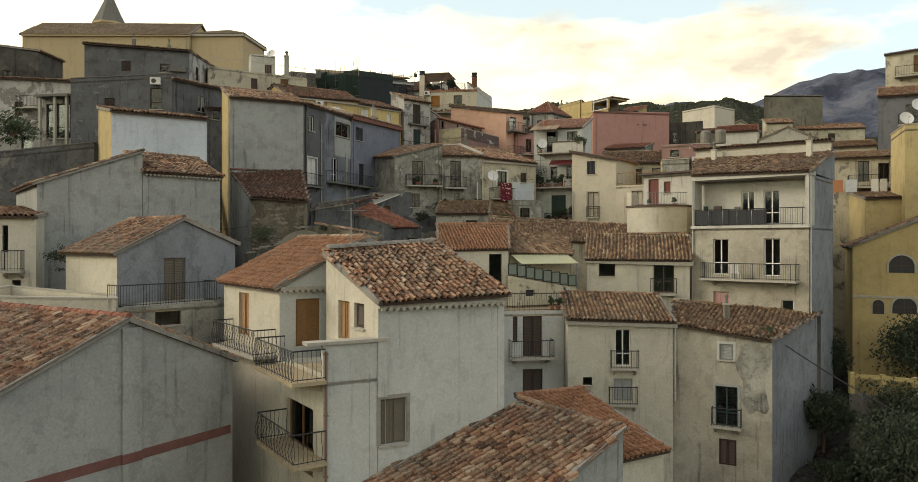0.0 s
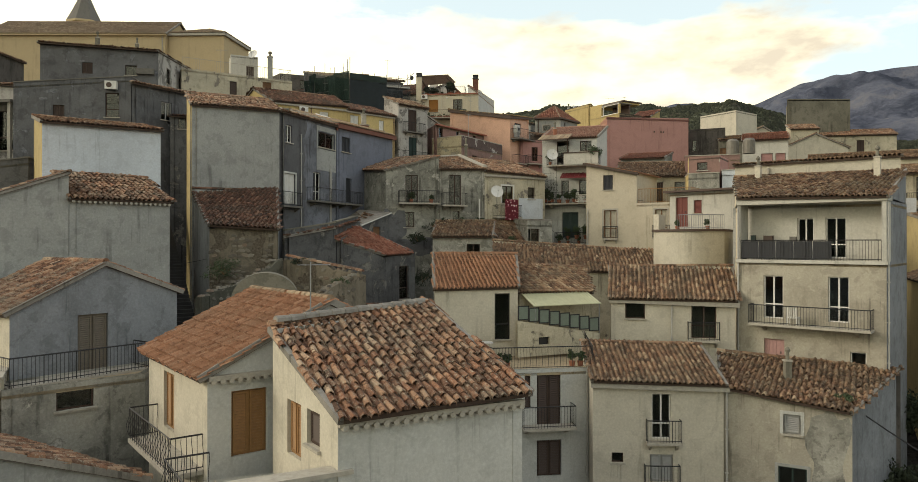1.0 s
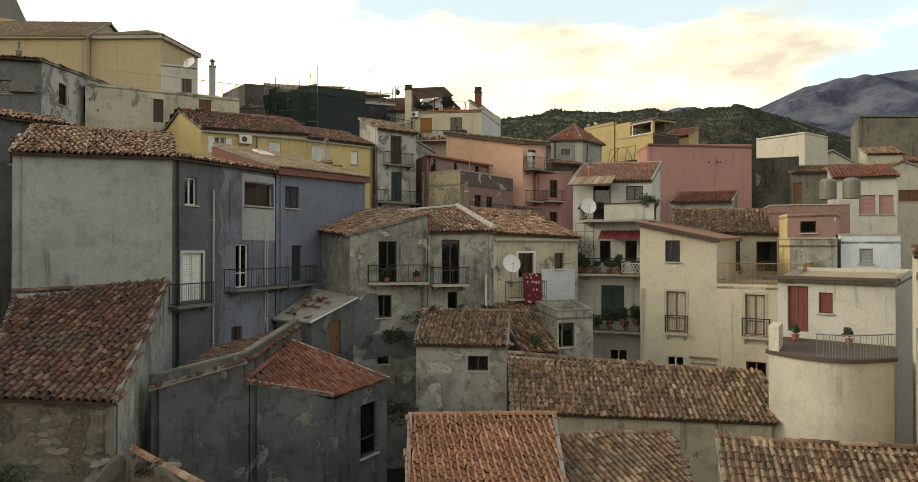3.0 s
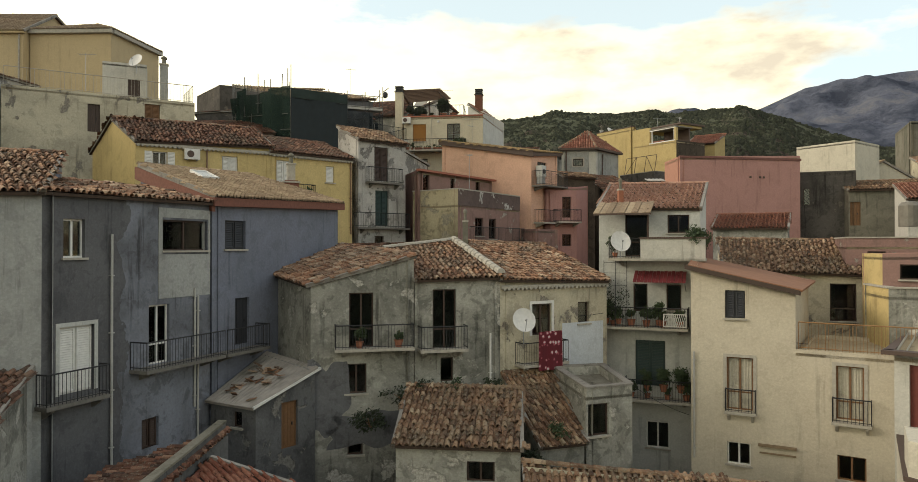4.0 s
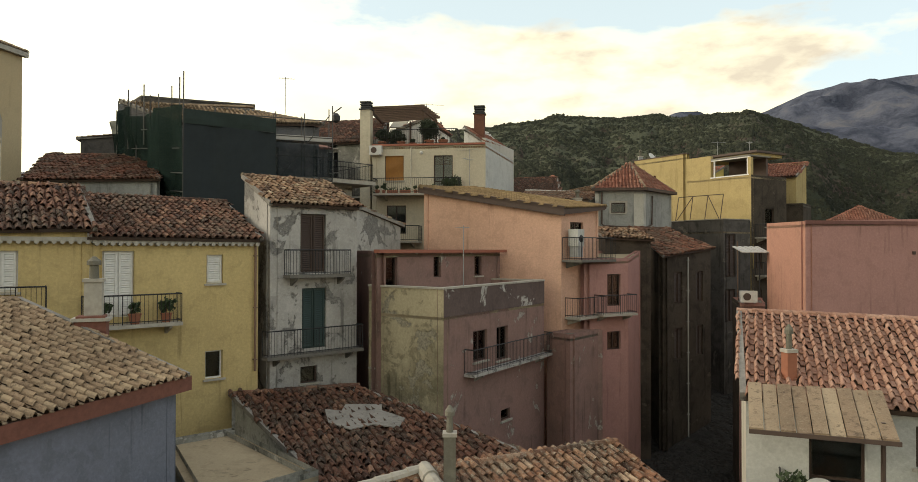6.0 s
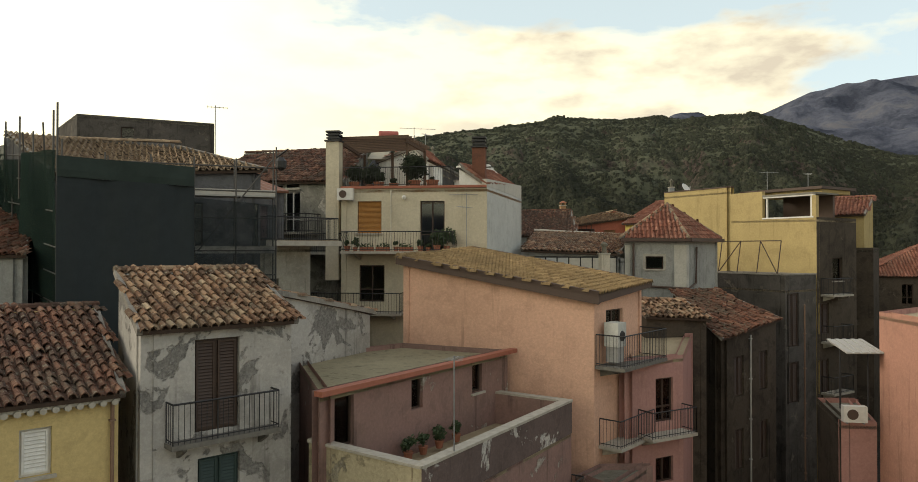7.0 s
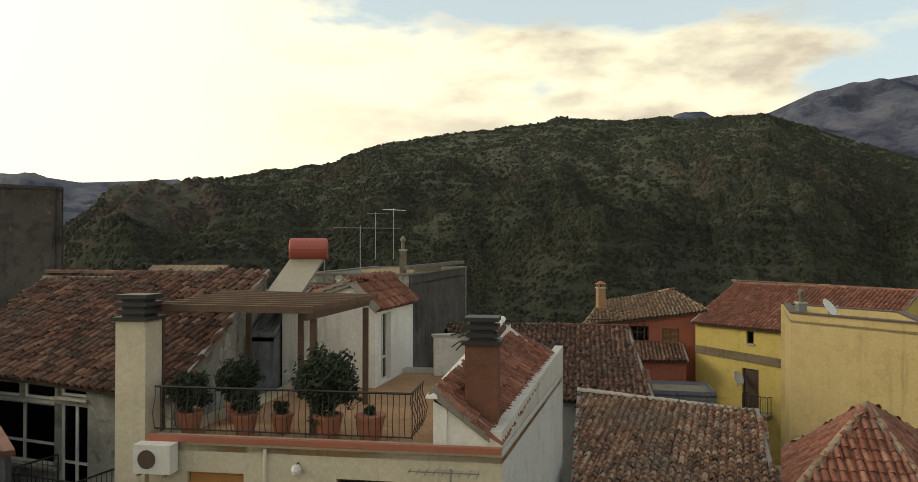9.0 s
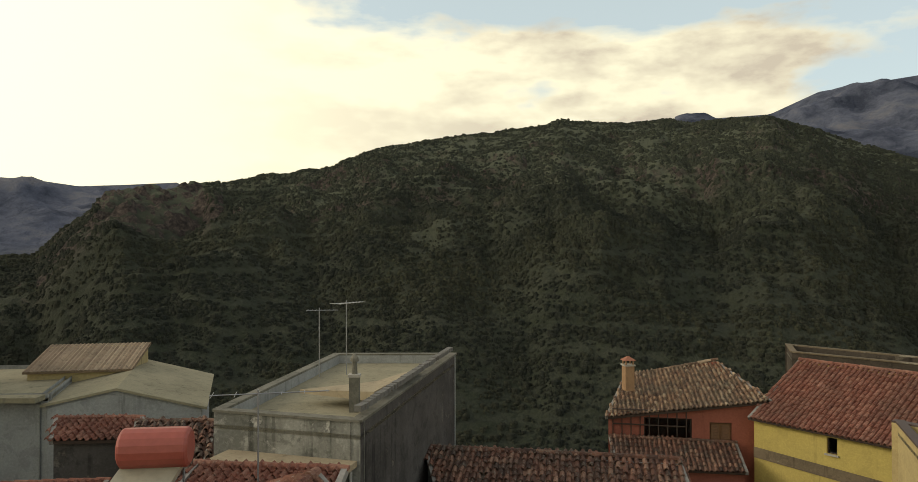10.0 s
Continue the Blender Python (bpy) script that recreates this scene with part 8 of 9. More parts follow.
awn = root("awning", ds.p(3, 21.7, 0.5), "dark red corrugated awning", "awning")
g = Geo()
for i in range(14):
    g.box(ds.p(1.8 + 2.45 * i / 14, 21.45, 0.95), ds.d * 0.16, ds.n * -0.9 + Vector((0, 0, 0.5)), (0, 0, 0.02 if i % 2 else 0.045))
tagged(g.make("sheet", "tin_red", awn), kind="stuff")
g = Geo()
for u in (1.85, 4.2):
    g.tube(ds.p(u, 21.45, 0.95), ds.p(u, 21.0, 0.02), 0.02)
g.make("bracket", "steel", awn)
dish(ds.p(1.35, 22.65, 1.85), 0.48, 4, 22, "large white satellite dish on a mast before the balcony", 0.75)
for u, out, z, r, hh in ((0.95, 0.9, 22.65, 0.14, 0.8), (4.8, 0.7, 22.65, 0.18, 1.2), (0.5, 0.8, 19.4, 0.15, 0.9), (1.1, 0.8, 19.4, 0.15, 0.6), (3.0, 0.8, 19.4, 0.15, 0.8), (4.0, 0.6, 16.2, 0.2, 0.9), (3.2, 0.6, 16.2, 0.2, 0.8), (2.4, 0.6, 16.2, 0.15, 0.7)):
    potted(ds.p(u, z, out), r, hh, "straggling balcony plant in a clay pot")
pipe(house_ds, 0, 4.75, 10, 22.4, "pipe")
trellis = root("trellis", ds.p(0.9, 19.3, 1.2), "dark iron trellis overgrown with thin climbers", "trellis")
for u in (0.45, 1.0, 1.55):
    Geo().tube(ds.p(u, 19.3, 1.15), ds.p(u, 22.5, 1.15), 0.018, 4).make("upright", "iron", trellis)
for z in (20.1, 20.7, 21.3, 21.9, 22.4):
    Geo().tube(ds.p(0.45, z, 1.15), ds.p(1.55, z, 1.15), 0.012, 4).make("bar", "iron", trellis)
g = Geo()
g.v, g.f = leaves_mesh(ds.p(0.95, 20.6, 1.15), 0.75, 420, 0.05, RNG, 1.6)
g.make("climber", "leaf_dark", trellis)
lat = root("lattice_panel", ds.p(3.9, 19.4, 1.22), "white lattice panel fixed to the balcony railing", "panel")
g = Geo()
ring_frame(ds, g, 3.25, 4.3, 19.38, 20.0, 0.04, 1.2, 1.23)
g.make("frame", "white_paint", lat)
for i in range(9):
    for lean in (-0.3, 0.3):
        u = 3.42 + 0.085 * i
        Geo().box(ds.p(u, 19.4, 1.205), ds.d * 0.02, ds.n * 0.012, ds.d * lean * 0.5 + Vector((0, 0, 0.58))).make("slat", "white_paint", lat)

# ---------------------------------------------------------------- old grey and cream houses in the centre
l2 = house_l2[1][0]
bl = root("blanket", l2.p(2.4, 18.5, 0.82), "dark red blanket with a pale flower pattern hung over the railing", "blanket")
t, b = shader("blanket_cloth")
pos = N(t, "ShaderNodeNewGeometry").outputs["Position"]
vor = N(t, "ShaderNodeTexVoronoi", {"Vector": pos, "Scale": 4.6}).outputs["Distance"]
nz = N(t, "ShaderNodeTexNoise", {"Vector": pos, "Scale": 11.0, "Detail": 3.0}).outputs[0]
petals = ramp(t, calc(t, "ADD", vor, calc(t, "MULTIPLY", nz, 0.35)), [(0.36, (0.55, 0.50, 0.50)), (0.45, (0.40, 0.11, 0.14)), (0.60, (0.11, 0.012, 0.02))])
set_in(t, b, Base_Color=petals, Roughness=0.95)
g = Geo()
cols = 16
for i in range(cols):
    k0, k1 = i / cols, (i + 1) / cols
    for j in range(8):
        m0, m1 = j / 8, (j + 1) / 8
        q = []
        for k, m in ((k0, m0), (k1, m0), (k1, m1), (k0, m1)):
            q.append(l2.p(1.5 + 1.3 * k, 17.75 + 1.7 * m, 0.80 + 0.03 * math.sin(14 * k) * (1 - m)))
        g.poly(*q)
        g.poly(*[p - l2.n * 0.015 for p in reversed(q)])
g.make("cloth", "blanket_cloth", bl)
g = Geo()
l2.box(g, 3.45, 5.95, 16.7, 19.65, 0.0, 0.012)
g.make("painted_patch", "white_blue", house_l2[0])
dish(l2.p(0.6, 19.0, 0.9), 0.5, 10, 25, "white satellite dish on a tall mast", 1.0)
g = Geo()


def bush(at, size, count, leaf, label, mat="leaf_dark", squash=0.6, name="bush"):
    b = root(name, at, label, "bush", "bushes")
    g = Geo()
    for k in range(4):
        g.tube(at, Vector(at) + Vector((RNG.normal(0, 0.3) * size, RNG.normal(0, 0.3) * size, 0.5 * size)), 0.03 * size, 5, 0.01)
    g.make("stem", "wood_brown", b)
    g = Geo()
    g.v, g.f = leaves_mesh(Vector(at) + Vector((0, 0, 0.35 * size)), size, count, leaf, RNG, squash)
    g.make("foliage", mat, b)
    return b


def tree(at, high, size, label="leafy dark green garden tree"):
    b = root("tree", at, label, "tree", "trees")
    at = Vector(at)
    g = Geo()
    top = at + Vector((0.15 * size, 0, high * 0.55))
    g.tube(at, top, 0.09 * size, 8, 0.06 * size)
    for k in range(7):
        a = 2 * math.pi * k / 7
        g.tube(top - Vector((0, 0, 0.12 * high * (k % 3))), top + Vector((math.cos(a) * size * 0.7, math.sin(a) * size * 0.7, high * 0.3 + 0.1 * high * (k % 2))), 0.04 * size, 5, 0.01)
    g.make("trunk", "wood_dark", b)
    g = Geo()
    g.v, g.f = leaves_mesh(at + Vector((0, 0, high * 0.75)), size * 1.1, 5200, 0.11, RNG, 0.8)
    g.make("crown", "leaf_dark", b)


for x, y, z, sz in ((0.2, 62.9, 17.0, 0.9), (-1.6, 62.6, 16.8, 1.0), (-3.2, 62.3, 16.0, 0.8), (3.0, 60.8, 14.8, 0.8), (-2.6, 58.0, 13.0, 1.0)):
    bush((x, y, z), sz, 700, 0.07, "dark weedy bush growing by the old wall")
bush((-12.28, 44.3, 14.2), 0.9, 700, 0.06, "yellow-green weed bush growing beside the ruined wall", "leaf")
bush((-8.4, 44.6, 14.7), 0.5, 350, 0.05, "weed tuft growing on the ruined wall", "leaf_dark")
bush((-5.6, 41.0, 13.9), 0.45, 350, 0.05, "weed tuft growing on the ruined wall", "leaf")
bush((-19.4, 34.4, 13.0), 0.9, 500, 0.06, "wiry shrub growing from the garden wall")
bush((15.9, 36.6, 9.3), 0.45, 300, 0.05, "grassy weed tuft on the tiled roof", "leaf", 0.5)
for x, y, z, sz in ((-38, 55, 22.5, 2.2), (-34, 54, 22.0, 2.0), (-41, 57, 23, 2.4)):
    bush((x, y, z), sz, 1500, 0.12, "green hedge bush on the upper slope", "leaf", 0.5)
for x, y, hgt, sz in ((27.6, 42.2, 7.6, 2.4), (30.2, 43.0, 7.0, 2.3), (24.0, 37.5, 4.2, 2.2), (21.2, 33.5, 3.6, 2.2), (26, 34, 4.0, 2.6), (23.5, 45.5, 4.6, 1.4), (20.5, 39.8, 3.2, 1.3), (29.5, 38.5, 4.5, 2.4), (23.5, 30.5, 3.0, 2.2)):
    tree((x, y, town_z(x, y) + 0.1), hgt, sz)
fence = root("garden_wall", (23.8, 38.8, 4), "low garden wall with yellow posts and a rail", "wall")
Geo().box((22.2, 40.2, 2), (5.2, -3.2, 0), (0.15, 0.25, 0), (0, 0, 3.4)).make("wall", "stone_dark", fence)
for i in range(5):
    Geo().box((22.2 + 1.3 * i, 40.1 - 0.8 * i, 5.4), (0.25, 0, 0), (0, 0.25, 0), (0, 0, 1.2)).make("post", "yellow", fence)
Geo().box((22.2, 40.2, 6.3), (5.2, -3.2, 0), (0.08, 0.12, 0), (0, 0, 0.22)).make("rail", "yellow", fence)

# ---------------------------------------------------------------- stepped alley beside the tall grey house
stair = root("stepped_alley", (-16.8, 47.5, 8), "dark stone steps climbing between the houses", "steps")
g0, g1 = Vector((-12.6, 40.2, 7.6)), Vector((-22.5, 57.0, 19.2))
side = Vector((0.86, 0.51, 0)) * 1.6
for i in range(62):
    p = g0.lerp(g1, i / 62)
    q = g0.lerp(g1, (i + 1.15) / 62)
    d = Vector((q.x - p.x, q.y - p.y, 0))
    Geo().box(p - side + Vector((0, 0, -1.2)), side * 2, d, (0, 0, 1.2)).make("step", "asphalt", stair)

# ---------------------------------------------------------------- roofs, awnings and small things
gb = house_gb[1][0]
aw = root("awning", gb.p(2, 12.9, 0.7), "pale green corrugated awning over the terrace", "awning")
g = Geo()
for i in range(46):
    g.box(gb.p(0.02 + 4.2 * i / 46, 12.62, 1.45), gb.d * 0.085, gb.n * -1.4 + Vector((0, 0, 0.6)), (0, 0, 0.015 if i % 2 else 0.045))
tagged(g.make("sheet", "tin_green", aw), kind="stuff")
for u in (0.1, 4.1):
    Geo().tube(gb.p(u, 10.1, 1.4), gb.p(u, 12.62, 1.4), 0.03).make("post", "steel", aw)
tg = terrace_g[1]
gr = root("terrace_railing", tg[0].p(2.4, 10.1, 0), "wrought-iron railing round the small roof terrace", "railing")
rail_on(gr, [tg[3].p(0.2, 10.1, -0.08), tg[0].p(0.08, 10.1, -0.08), tg[0].p(tg[0].len - 0.08, 10.1, -0.08), tg[1].p(5.5, 10.1, -0.08)], 1.0, "iron", "belly", 0.14)
table_t = root("garden_table", (1.2, 43.0, 10.12), "small pale plastic garden table on the terrace", "table")
Geo().box((0.8, 42.6, 10.82), (0.95, 0.1, 0), (-0.07, 0.65, 0), (0, 0, 0.04)).make("tabletop", "dish", table_t)
for x, y in ((0.86, 42.66), (1.66, 42.74), (0.8, 43.18), (1.6, 43.26)):
    Geo().tube((x, y, 10.0), (x, y, 10.82), 0.022).make("leg", "dish", table_t)
for u in (0.4, 0.8, 3.9, 4.3):
    potted(tg[0].p(u, 10.12, -0.4), 0.15, 0.45)
fw = root("terrace_wall", gb.p(1.5, 10.1, 1.45), "stained cream wall at the back of the small terrace", "wall")
g = Geo()
wall_mesh(Side(gb.p(-0.95, 0, 1.45), gb.p(4.1, 0, 1.45)), 10.1, [(0.0, 11.95), (5.05, 11.05)], [(1.25, 10.65, 1.9, 11.04)], g, 0.2)
g.make("wall", "cream_old", fw)
# black board behind the opening paints in its dark inside
Geo().box(gb.p(0.25, 10.6, 1.25), gb.d * 0.75, gb.n * 0.02, (0, 0, 0.6)).make("dark_opening", "black_paint", fw)
fp = root("glazed_fence", gb.p(1.5, 11.5, 1.42), "row of dark framed green glass panels over the terrace wall", "fence")
for i in range(8):
    u = -0.9 + 0.62 * i
    z = 11.96 - 0.1105 * i
    casing = Geo()
    for a, b, c, d in ((u, u + 0.05, z, z + 0.72), (u + 0.57, u + 0.62, z, z + 0.72), (u + 0.05, u + 0.57, z, z + 0.05), (u + 0.05, u + 0.57, z + 0.67, z + 0.72)):
        gb.box(casing, a, b, c, d, 1.38, 1.44)
    fr = casing.make("panel_frame", "iron", fp)
    g = Geo()
    gb.box(g, u + 0.05, u + 0.57, z + 0.05, z + 0.67, 1.40, 1.42)
    g.make("pane", "green_glass", fr)
s0 = house_s[1][0]
pf = root("glazed_fence", s0.p(2.6, 30.5, 0.3), "row of frosted panels in a dark frame below the eave", "fence")
for i in range(8):
    g = Geo()
    s0.box(g, 0.05 + 0.65 * i, 0.65 + 0.65 * i, 30.75, 31.6, 0.1, 0.13)
    g.make("panel", "frosted" if i < 4 else "curtain", pf)
g = Geo()
for z in (30.7, 31.62):
    s0.box(g, 0.0, 5.25, z, z + 0.06, 0.09, 0.15)
for i in range(9):
    s0.box(g, -0.02 + 0.65 * i, 0.04 + 0.65 * i, 30.7, 31.65, 0.09, 0.15)
g.make("frame", "iron", pf)
chimney((8.7, 100.6, 29.5), 0.45, 0.45, 2.3, "cream", "pot", 10, "slim cream chimney with a round cowl")
nb = house_nb[1][0]
shl = root("roof_shelter", nb.p(4, 34, -1), "white-framed loggia with a flat brown roof on the yellow house", "shelter")
g = Geo()
nb.box(g, 0.0, 2.3, 33.9, 35.75, -0.28, -0.004)
g.make("wall", "yellow", shl)
g = Geo()
nb.box(g, 5.6, 5.86, 33.9, 35.3, -0.28, -0.004)
g.make("pier", "yellow", shl)
# the recess's dark inside is put into this wall's brown
g = Geo()
nb.box(g, 2.3, 5.6, 33.95, 35.5, -2.4, -2.2)
g.make("back_wall", "brown_trim", shl)
g = Geo()
for u in (2.5, 5.45):
    nb.box(g, u, u + 0.09, 34.05, 35.3, -0.2, -0.1)
nb.box(g, 2.3, 5.7, 35.3, 35.4, -0.25, -0.05)
nb.box(g, 2.3, 5.7, 33.98, 34.07, -0.25, 0.03)
g.make("frame", "white_paint", shl)
g = Geo()
nb.box(g, 2.3, 5.75, 35.4, 35.5, -2.6, 0.0)
g.make("ceiling", "tin", shl)
g = Geo()
nb.box(g, 0.0, 5.7, 35.75, 35.92, -4.6, -0.9)
g.make("roof", "brown_trim", shl)
g = Geo()
nb.box(g, 0.3, 5.5, 35.5, 35.75, -4.3, -1.2)
g.make("upper_wall", "yellow", shl)
building("house", "small yellow hut with a red tiled roof behind the loggia", [(25.4, 112.3), (28.0, 110.6), (30, 113), (27.4, 115)], 32.2, [34.4, 34.4, 35.7, 35.7], "yellow", "tiles_red", rough=0.03, ops=[(0, 1.0, 32.9, 0.9, 1.0, "shut", "stone")])
# block added so that the alley's shade shows dark under the hut
building("house", "dark plain block added below the yellow hut", [(25.2, 112.1), (28.3, 110.1), (30.4, 113), (27.4, 115.3)], 14, [32.2, 32.2, 32.2, 32.2], "brown_old", "concrete", kind="terrace")
building("house", "long low house with a brown flat roof behind the yellow one", [(21.3, 135.2), (30, 129.6), (31, 132.5), (22.5, 138.5)], 16, [36.6, 36.3, 36.3, 36.6], "brown_old", "concrete", kind="terrace", parapet=0.2, soffit="tan_dark")
cage = root("iron_frame", nb.p(3, 31, 0.9), "rusty iron frame standing on the terrace wall", "frame")
for a, b in ((nb.p(0.2, 30.6, 1.6), nb.p(0.2, 32.6, 1.2)), (nb.p(1.6, 30.6, 1.6), nb.p(1.6, 32.6, 1.2)), (nb.p(3.0, 30.6, 1.6), nb.p(3.0, 32.6, 1.2)), (nb.p(4.4, 30.6, 1.6), nb.p(4.4, 32.6, 1.2)),
             (nb.p(0.2, 32.6, 1.2), nb.p(4.4, 32.6, 1.2)), (nb.p(0.2, 30.6, 1.6), nb.p(1.6, 32.6, 1.2)), (nb.p(3.0, 32.6, 1.2), nb.p(4.4, 30.6, 1.6))):
    Geo().tube(a, b, 0.03).make("bar", "wood_dark", cage)
antenna((22.2, 112, 35), 2.4, 0, 8, 1.2)
antenna((24, 110, 34.2), 2.9, 60, 6, 0.8)
chimney((16.8, 115.8, 36.1), 0.35, 0.35, 0.5, "steel", "pot", 0, "short steel flue on the yellow roof")
dish((17.6, 115.0, 36.05), 0.42, 40, 35, "round white satellite dish on the yellow roof", 0.4)
dish(house_v[1][0].p(3.1, 30.9, 0.4), 0.4, 30, 25, "small white satellite dish by the balcony door", 0.5)
balcony(house_v, 0, 3.4, 5.0, 29.6, 0.5)
fascia(house_v, 0, 33.0, 32.6, "tan_dark", 0.05, 0.0, None, 0.5)
chimney((11.3, 132.6, 35), 0.5, 0.5, 1.3, "terrace_tile", "coppi", 10, "small tiled chimney on the red house")
lg = root("loggia_railing", house_x[1][0].p(2, 33, 0.2), "dark wooden loggia screen on the red house", "screen")
g = Geo()
xs = house_x[1][0]
for i in range(9):
    xs.box(g, 0.2 + 0.45 * i, 0.25 + 0.45 * i, 33.0, 34.4, 0.02, 0.07)
for z in (33.0, 33.6, 34.35):
    xs.box(g, 0.2, 3.85, z, z + 0.06, 0.02, 0.08)
g.make("lattice", "wood_dark", lg)
building("house", "low shed roof of old tiles along the red house", [(9.8, 128.6), (15.5, 127.6), (15.8, 129.6), (10.0, 130.8)], 16, [32.2, 32.2, 32.9, 32.9], "red_wall", "tiles_dark", category="shed")
building("house", "dark plain wall block before the yellow house", [(9.5, 124), (15.6, 122.8), (16.2, 126), (10, 127.2)], 16, [31.2, 31.2, 31.2, 31.2], "blue_grey", "concrete", kind="terrace", category="wall")
building("house", "house with a long old clay-tiled roof behind the terrace", [(2.6, 113.4), (9.2, 112.2), (9.9, 119.5), (1.0, 121.4)], 18, [33.0, 33.0, 35.1, 35.0], "grey", "tiles_dark", rough=0.03, pick=200)
w0, w1 = house_w[1][0], house_w[1][1]
patch = root("roof_slab", (-1.2, 118, 37.9), "raised screed slab with a broken brick edge on the flat roof", "slab")
z = Vector((0, 0, 1))
ring = [Vector(p) for p in ((-2.9, 117.6, 37.9), (-0.35, 116.3, 37.9), (0.75, 120.6, 37.9), (-0.6, 119.0, 37.9))]
Geo().prism(ring, [p + z * (0.3 if i in (1, 2) else 0.12) for i, p in enumerate(ring)]).make("screed", "terrace_floor", patch)
brick = bpy.data.meshes.new("brick")
g = Geo()
g.box((-0.13, -0.11, 0), (0.26, 0, 0), (0, 0.22, 0), (0, 0, 0.16))
brick.from_pydata(g.v, [], g.f)
brick.materials.append(MATS["stone_dark"])
edge = root("brick_coping", w1.p(6, 38.1, 0), "row of loose bricks along the roof edge", "coping")
for i in range(34):
    ob = new("brick", brick)
    ob.parent = edge
    ob.matrix_basis = Matrix.Translation(-w1.p(6, 38.1, 0)) @ (Matrix.Translation(w1.p(0.3 + 0.35 * i, 38.13 + 0.02 * RNG.random(), -0.13)) @ Matrix.Rotation(math.atan2(w1.d.y, w1.d.x) + 0.1 * RNG.normal(), 4, "Z"))
canopy = root("canopy", w0.p(2.2, 36.8, 0.5), "concrete canopy slab over the house front", "canopy")
g = Geo()
w0.box(g, 0.5, w0.len - 0.1, 36.7, 36.86, 0.0, 1.3)
g.make("slab", "terrace_floor", canopy)
pipe(house_w, 0, w0.len - 0.25, 28, 36.6, "pipe")
chimney((-0.75, 115.0, 37.9), 0.28, 0.28, 1.0, "concrete", "pot", 0, "small concrete flue on the flat roof")
antenna((-2.2, 117.2, 38.5), 2.2, 5, 8, 1.0)
antenna((-1.4, 117.6, 38.5), 2.4, 50, 9, 1.2)
building("house", "lean-to with beige fibre roofing beside the grey house", [(-17.2, 126.5), (-12.9, 127.3), (-13.3, 130), (-17.6, 129.2)], 24, [37.1, 37.1, 37.85, 37.85], "yellow_pale", "tiles_tan", kind="tin", category="shed")
aircon(house_k[1][0], 2.86, 28.05)
aircon(house_rp[1][0], 0.35, 25.8, "white cooling unit standing on the balcony ledge")
lid = root("porch_roof", (15.6, 90, 28.6), "pale corrugated sheet porch roof on thin posts", "roof")
g = Geo()
for i in range(9):
    g.box(Vector((15.1 + 0.15 * i, 89.3, 28.3)), (0.145, 0, 0), (0.1, 1.6, 0.3), (0, 0, 0.03 if i % 2 else 0.055))
g.make("sheet", "pipe", lid)
for x, y in ((15.2, 89.95), (16.2, 89.9)):
    Geo().tube((x, y, 26.2), (x, y, 28.42), 0.035).make("post", "iron", lid)
chimney((-8.7, 72.1, 25.6), 0.75, 0.6, 1.0, "brick_band", "none", 20, "low brick chimney base on the tan roof")
chimney((-8.75, 72.3, 26.6), 0.42, 0.4, 1.0, "stone", "pot", 20, "square cream flue with a stone cowl")
chimney((0.62, 69.2, 22.9), 0.26, 0.26, 1.5, "concrete", "pot", 0, "thin rusty flue on the tiled roof")
g = Geo()
house_a[1][0].box(g, 0.05, 3.94, 7.1, 7.4, 0.0, 0.02)
house_a[1][0].box(g, 3.94, 4.61, 7.1, 7.4, 0.0, 0.12)
house_a[1][0].box(g, 4.61, 8.2, 7.1, 7.4, 0.0, 0.02)
g.make("painted_band", "band_red", house_a[0])
g = Geo()
house_a[1][0].box(g, 3.95, 4.6, -1, 11.3, 0.0, 0.1)
g.make("pilaster", "grey", house_a[0])
antenna((1.0, 81.5, 26.2), 3.2, 75, 6, 0.7)
for u, h2 in ((0.6, 0.5), (1.3, 0.4), (2.1, 0.45), (3.0, 0.4)):
    potted(house_th[1][0].p(2.5 + u, 25.98, 0.4), 0.14, h2)
qv = house_q[1][0]
wm = root("washing_machine", qv.p(0.7, 28.0, 0.5), "white washing machine on the balcony", "washing machine")
g = Geo()
qv.box(g, 0.35, 0.95, 28.62, 29.47, 0.2, 0.75)
g.make("body", "grey_pale", wm)
g = Geo()
qv.box(g, 0.4, 0.9, 28.08, 28.62, 0.24, 0.7)
g.make("stand", "grey_paint", wm)
g = Geo()
c0 = qv.p(0.65, 29.0, 0.75)
ring = [(math.cos(a), math.sin(a)) for a in np.linspace(0, 2 * math.pi, 16, endpoint=False)]
g.prism([c0 + qv.d * 0.19 * x + Vector((0, 0, 0.19 * y)) for x, y in ring], [c0 + qv.n * 0.03 + qv.d * 0.17 * x + Vector((0, 0, 0.17 * y)) for x, y in ring])
g.make("door", "black_paint", wm)


# cables slung between the houses
def cable(p, q, sag, r=0.012, label="thin dark overhead cable slung between houses"):
    c = root("cable", p, label, "cable", "cables")
    pts = [Vector(p).lerp(Vector(q), k) - Vector((0, 0, sag * 4 * k * (1 - k))) for k in np.linspace(0, 1, 12)]
    Geo().path(pts, r, 4).make("wire", "iron", c)


cable((17.2, 37.5, 8.6), (24.5, 30.0, 4.0), 0.4, 0.03)
cable((-13.4, 44.9, 15.0), (-17.5, 41.5, 15.3), 0.4)
cable((-13.0, 45.0, 12.0), (-15.8, 40.2, 12.4), 0.3)
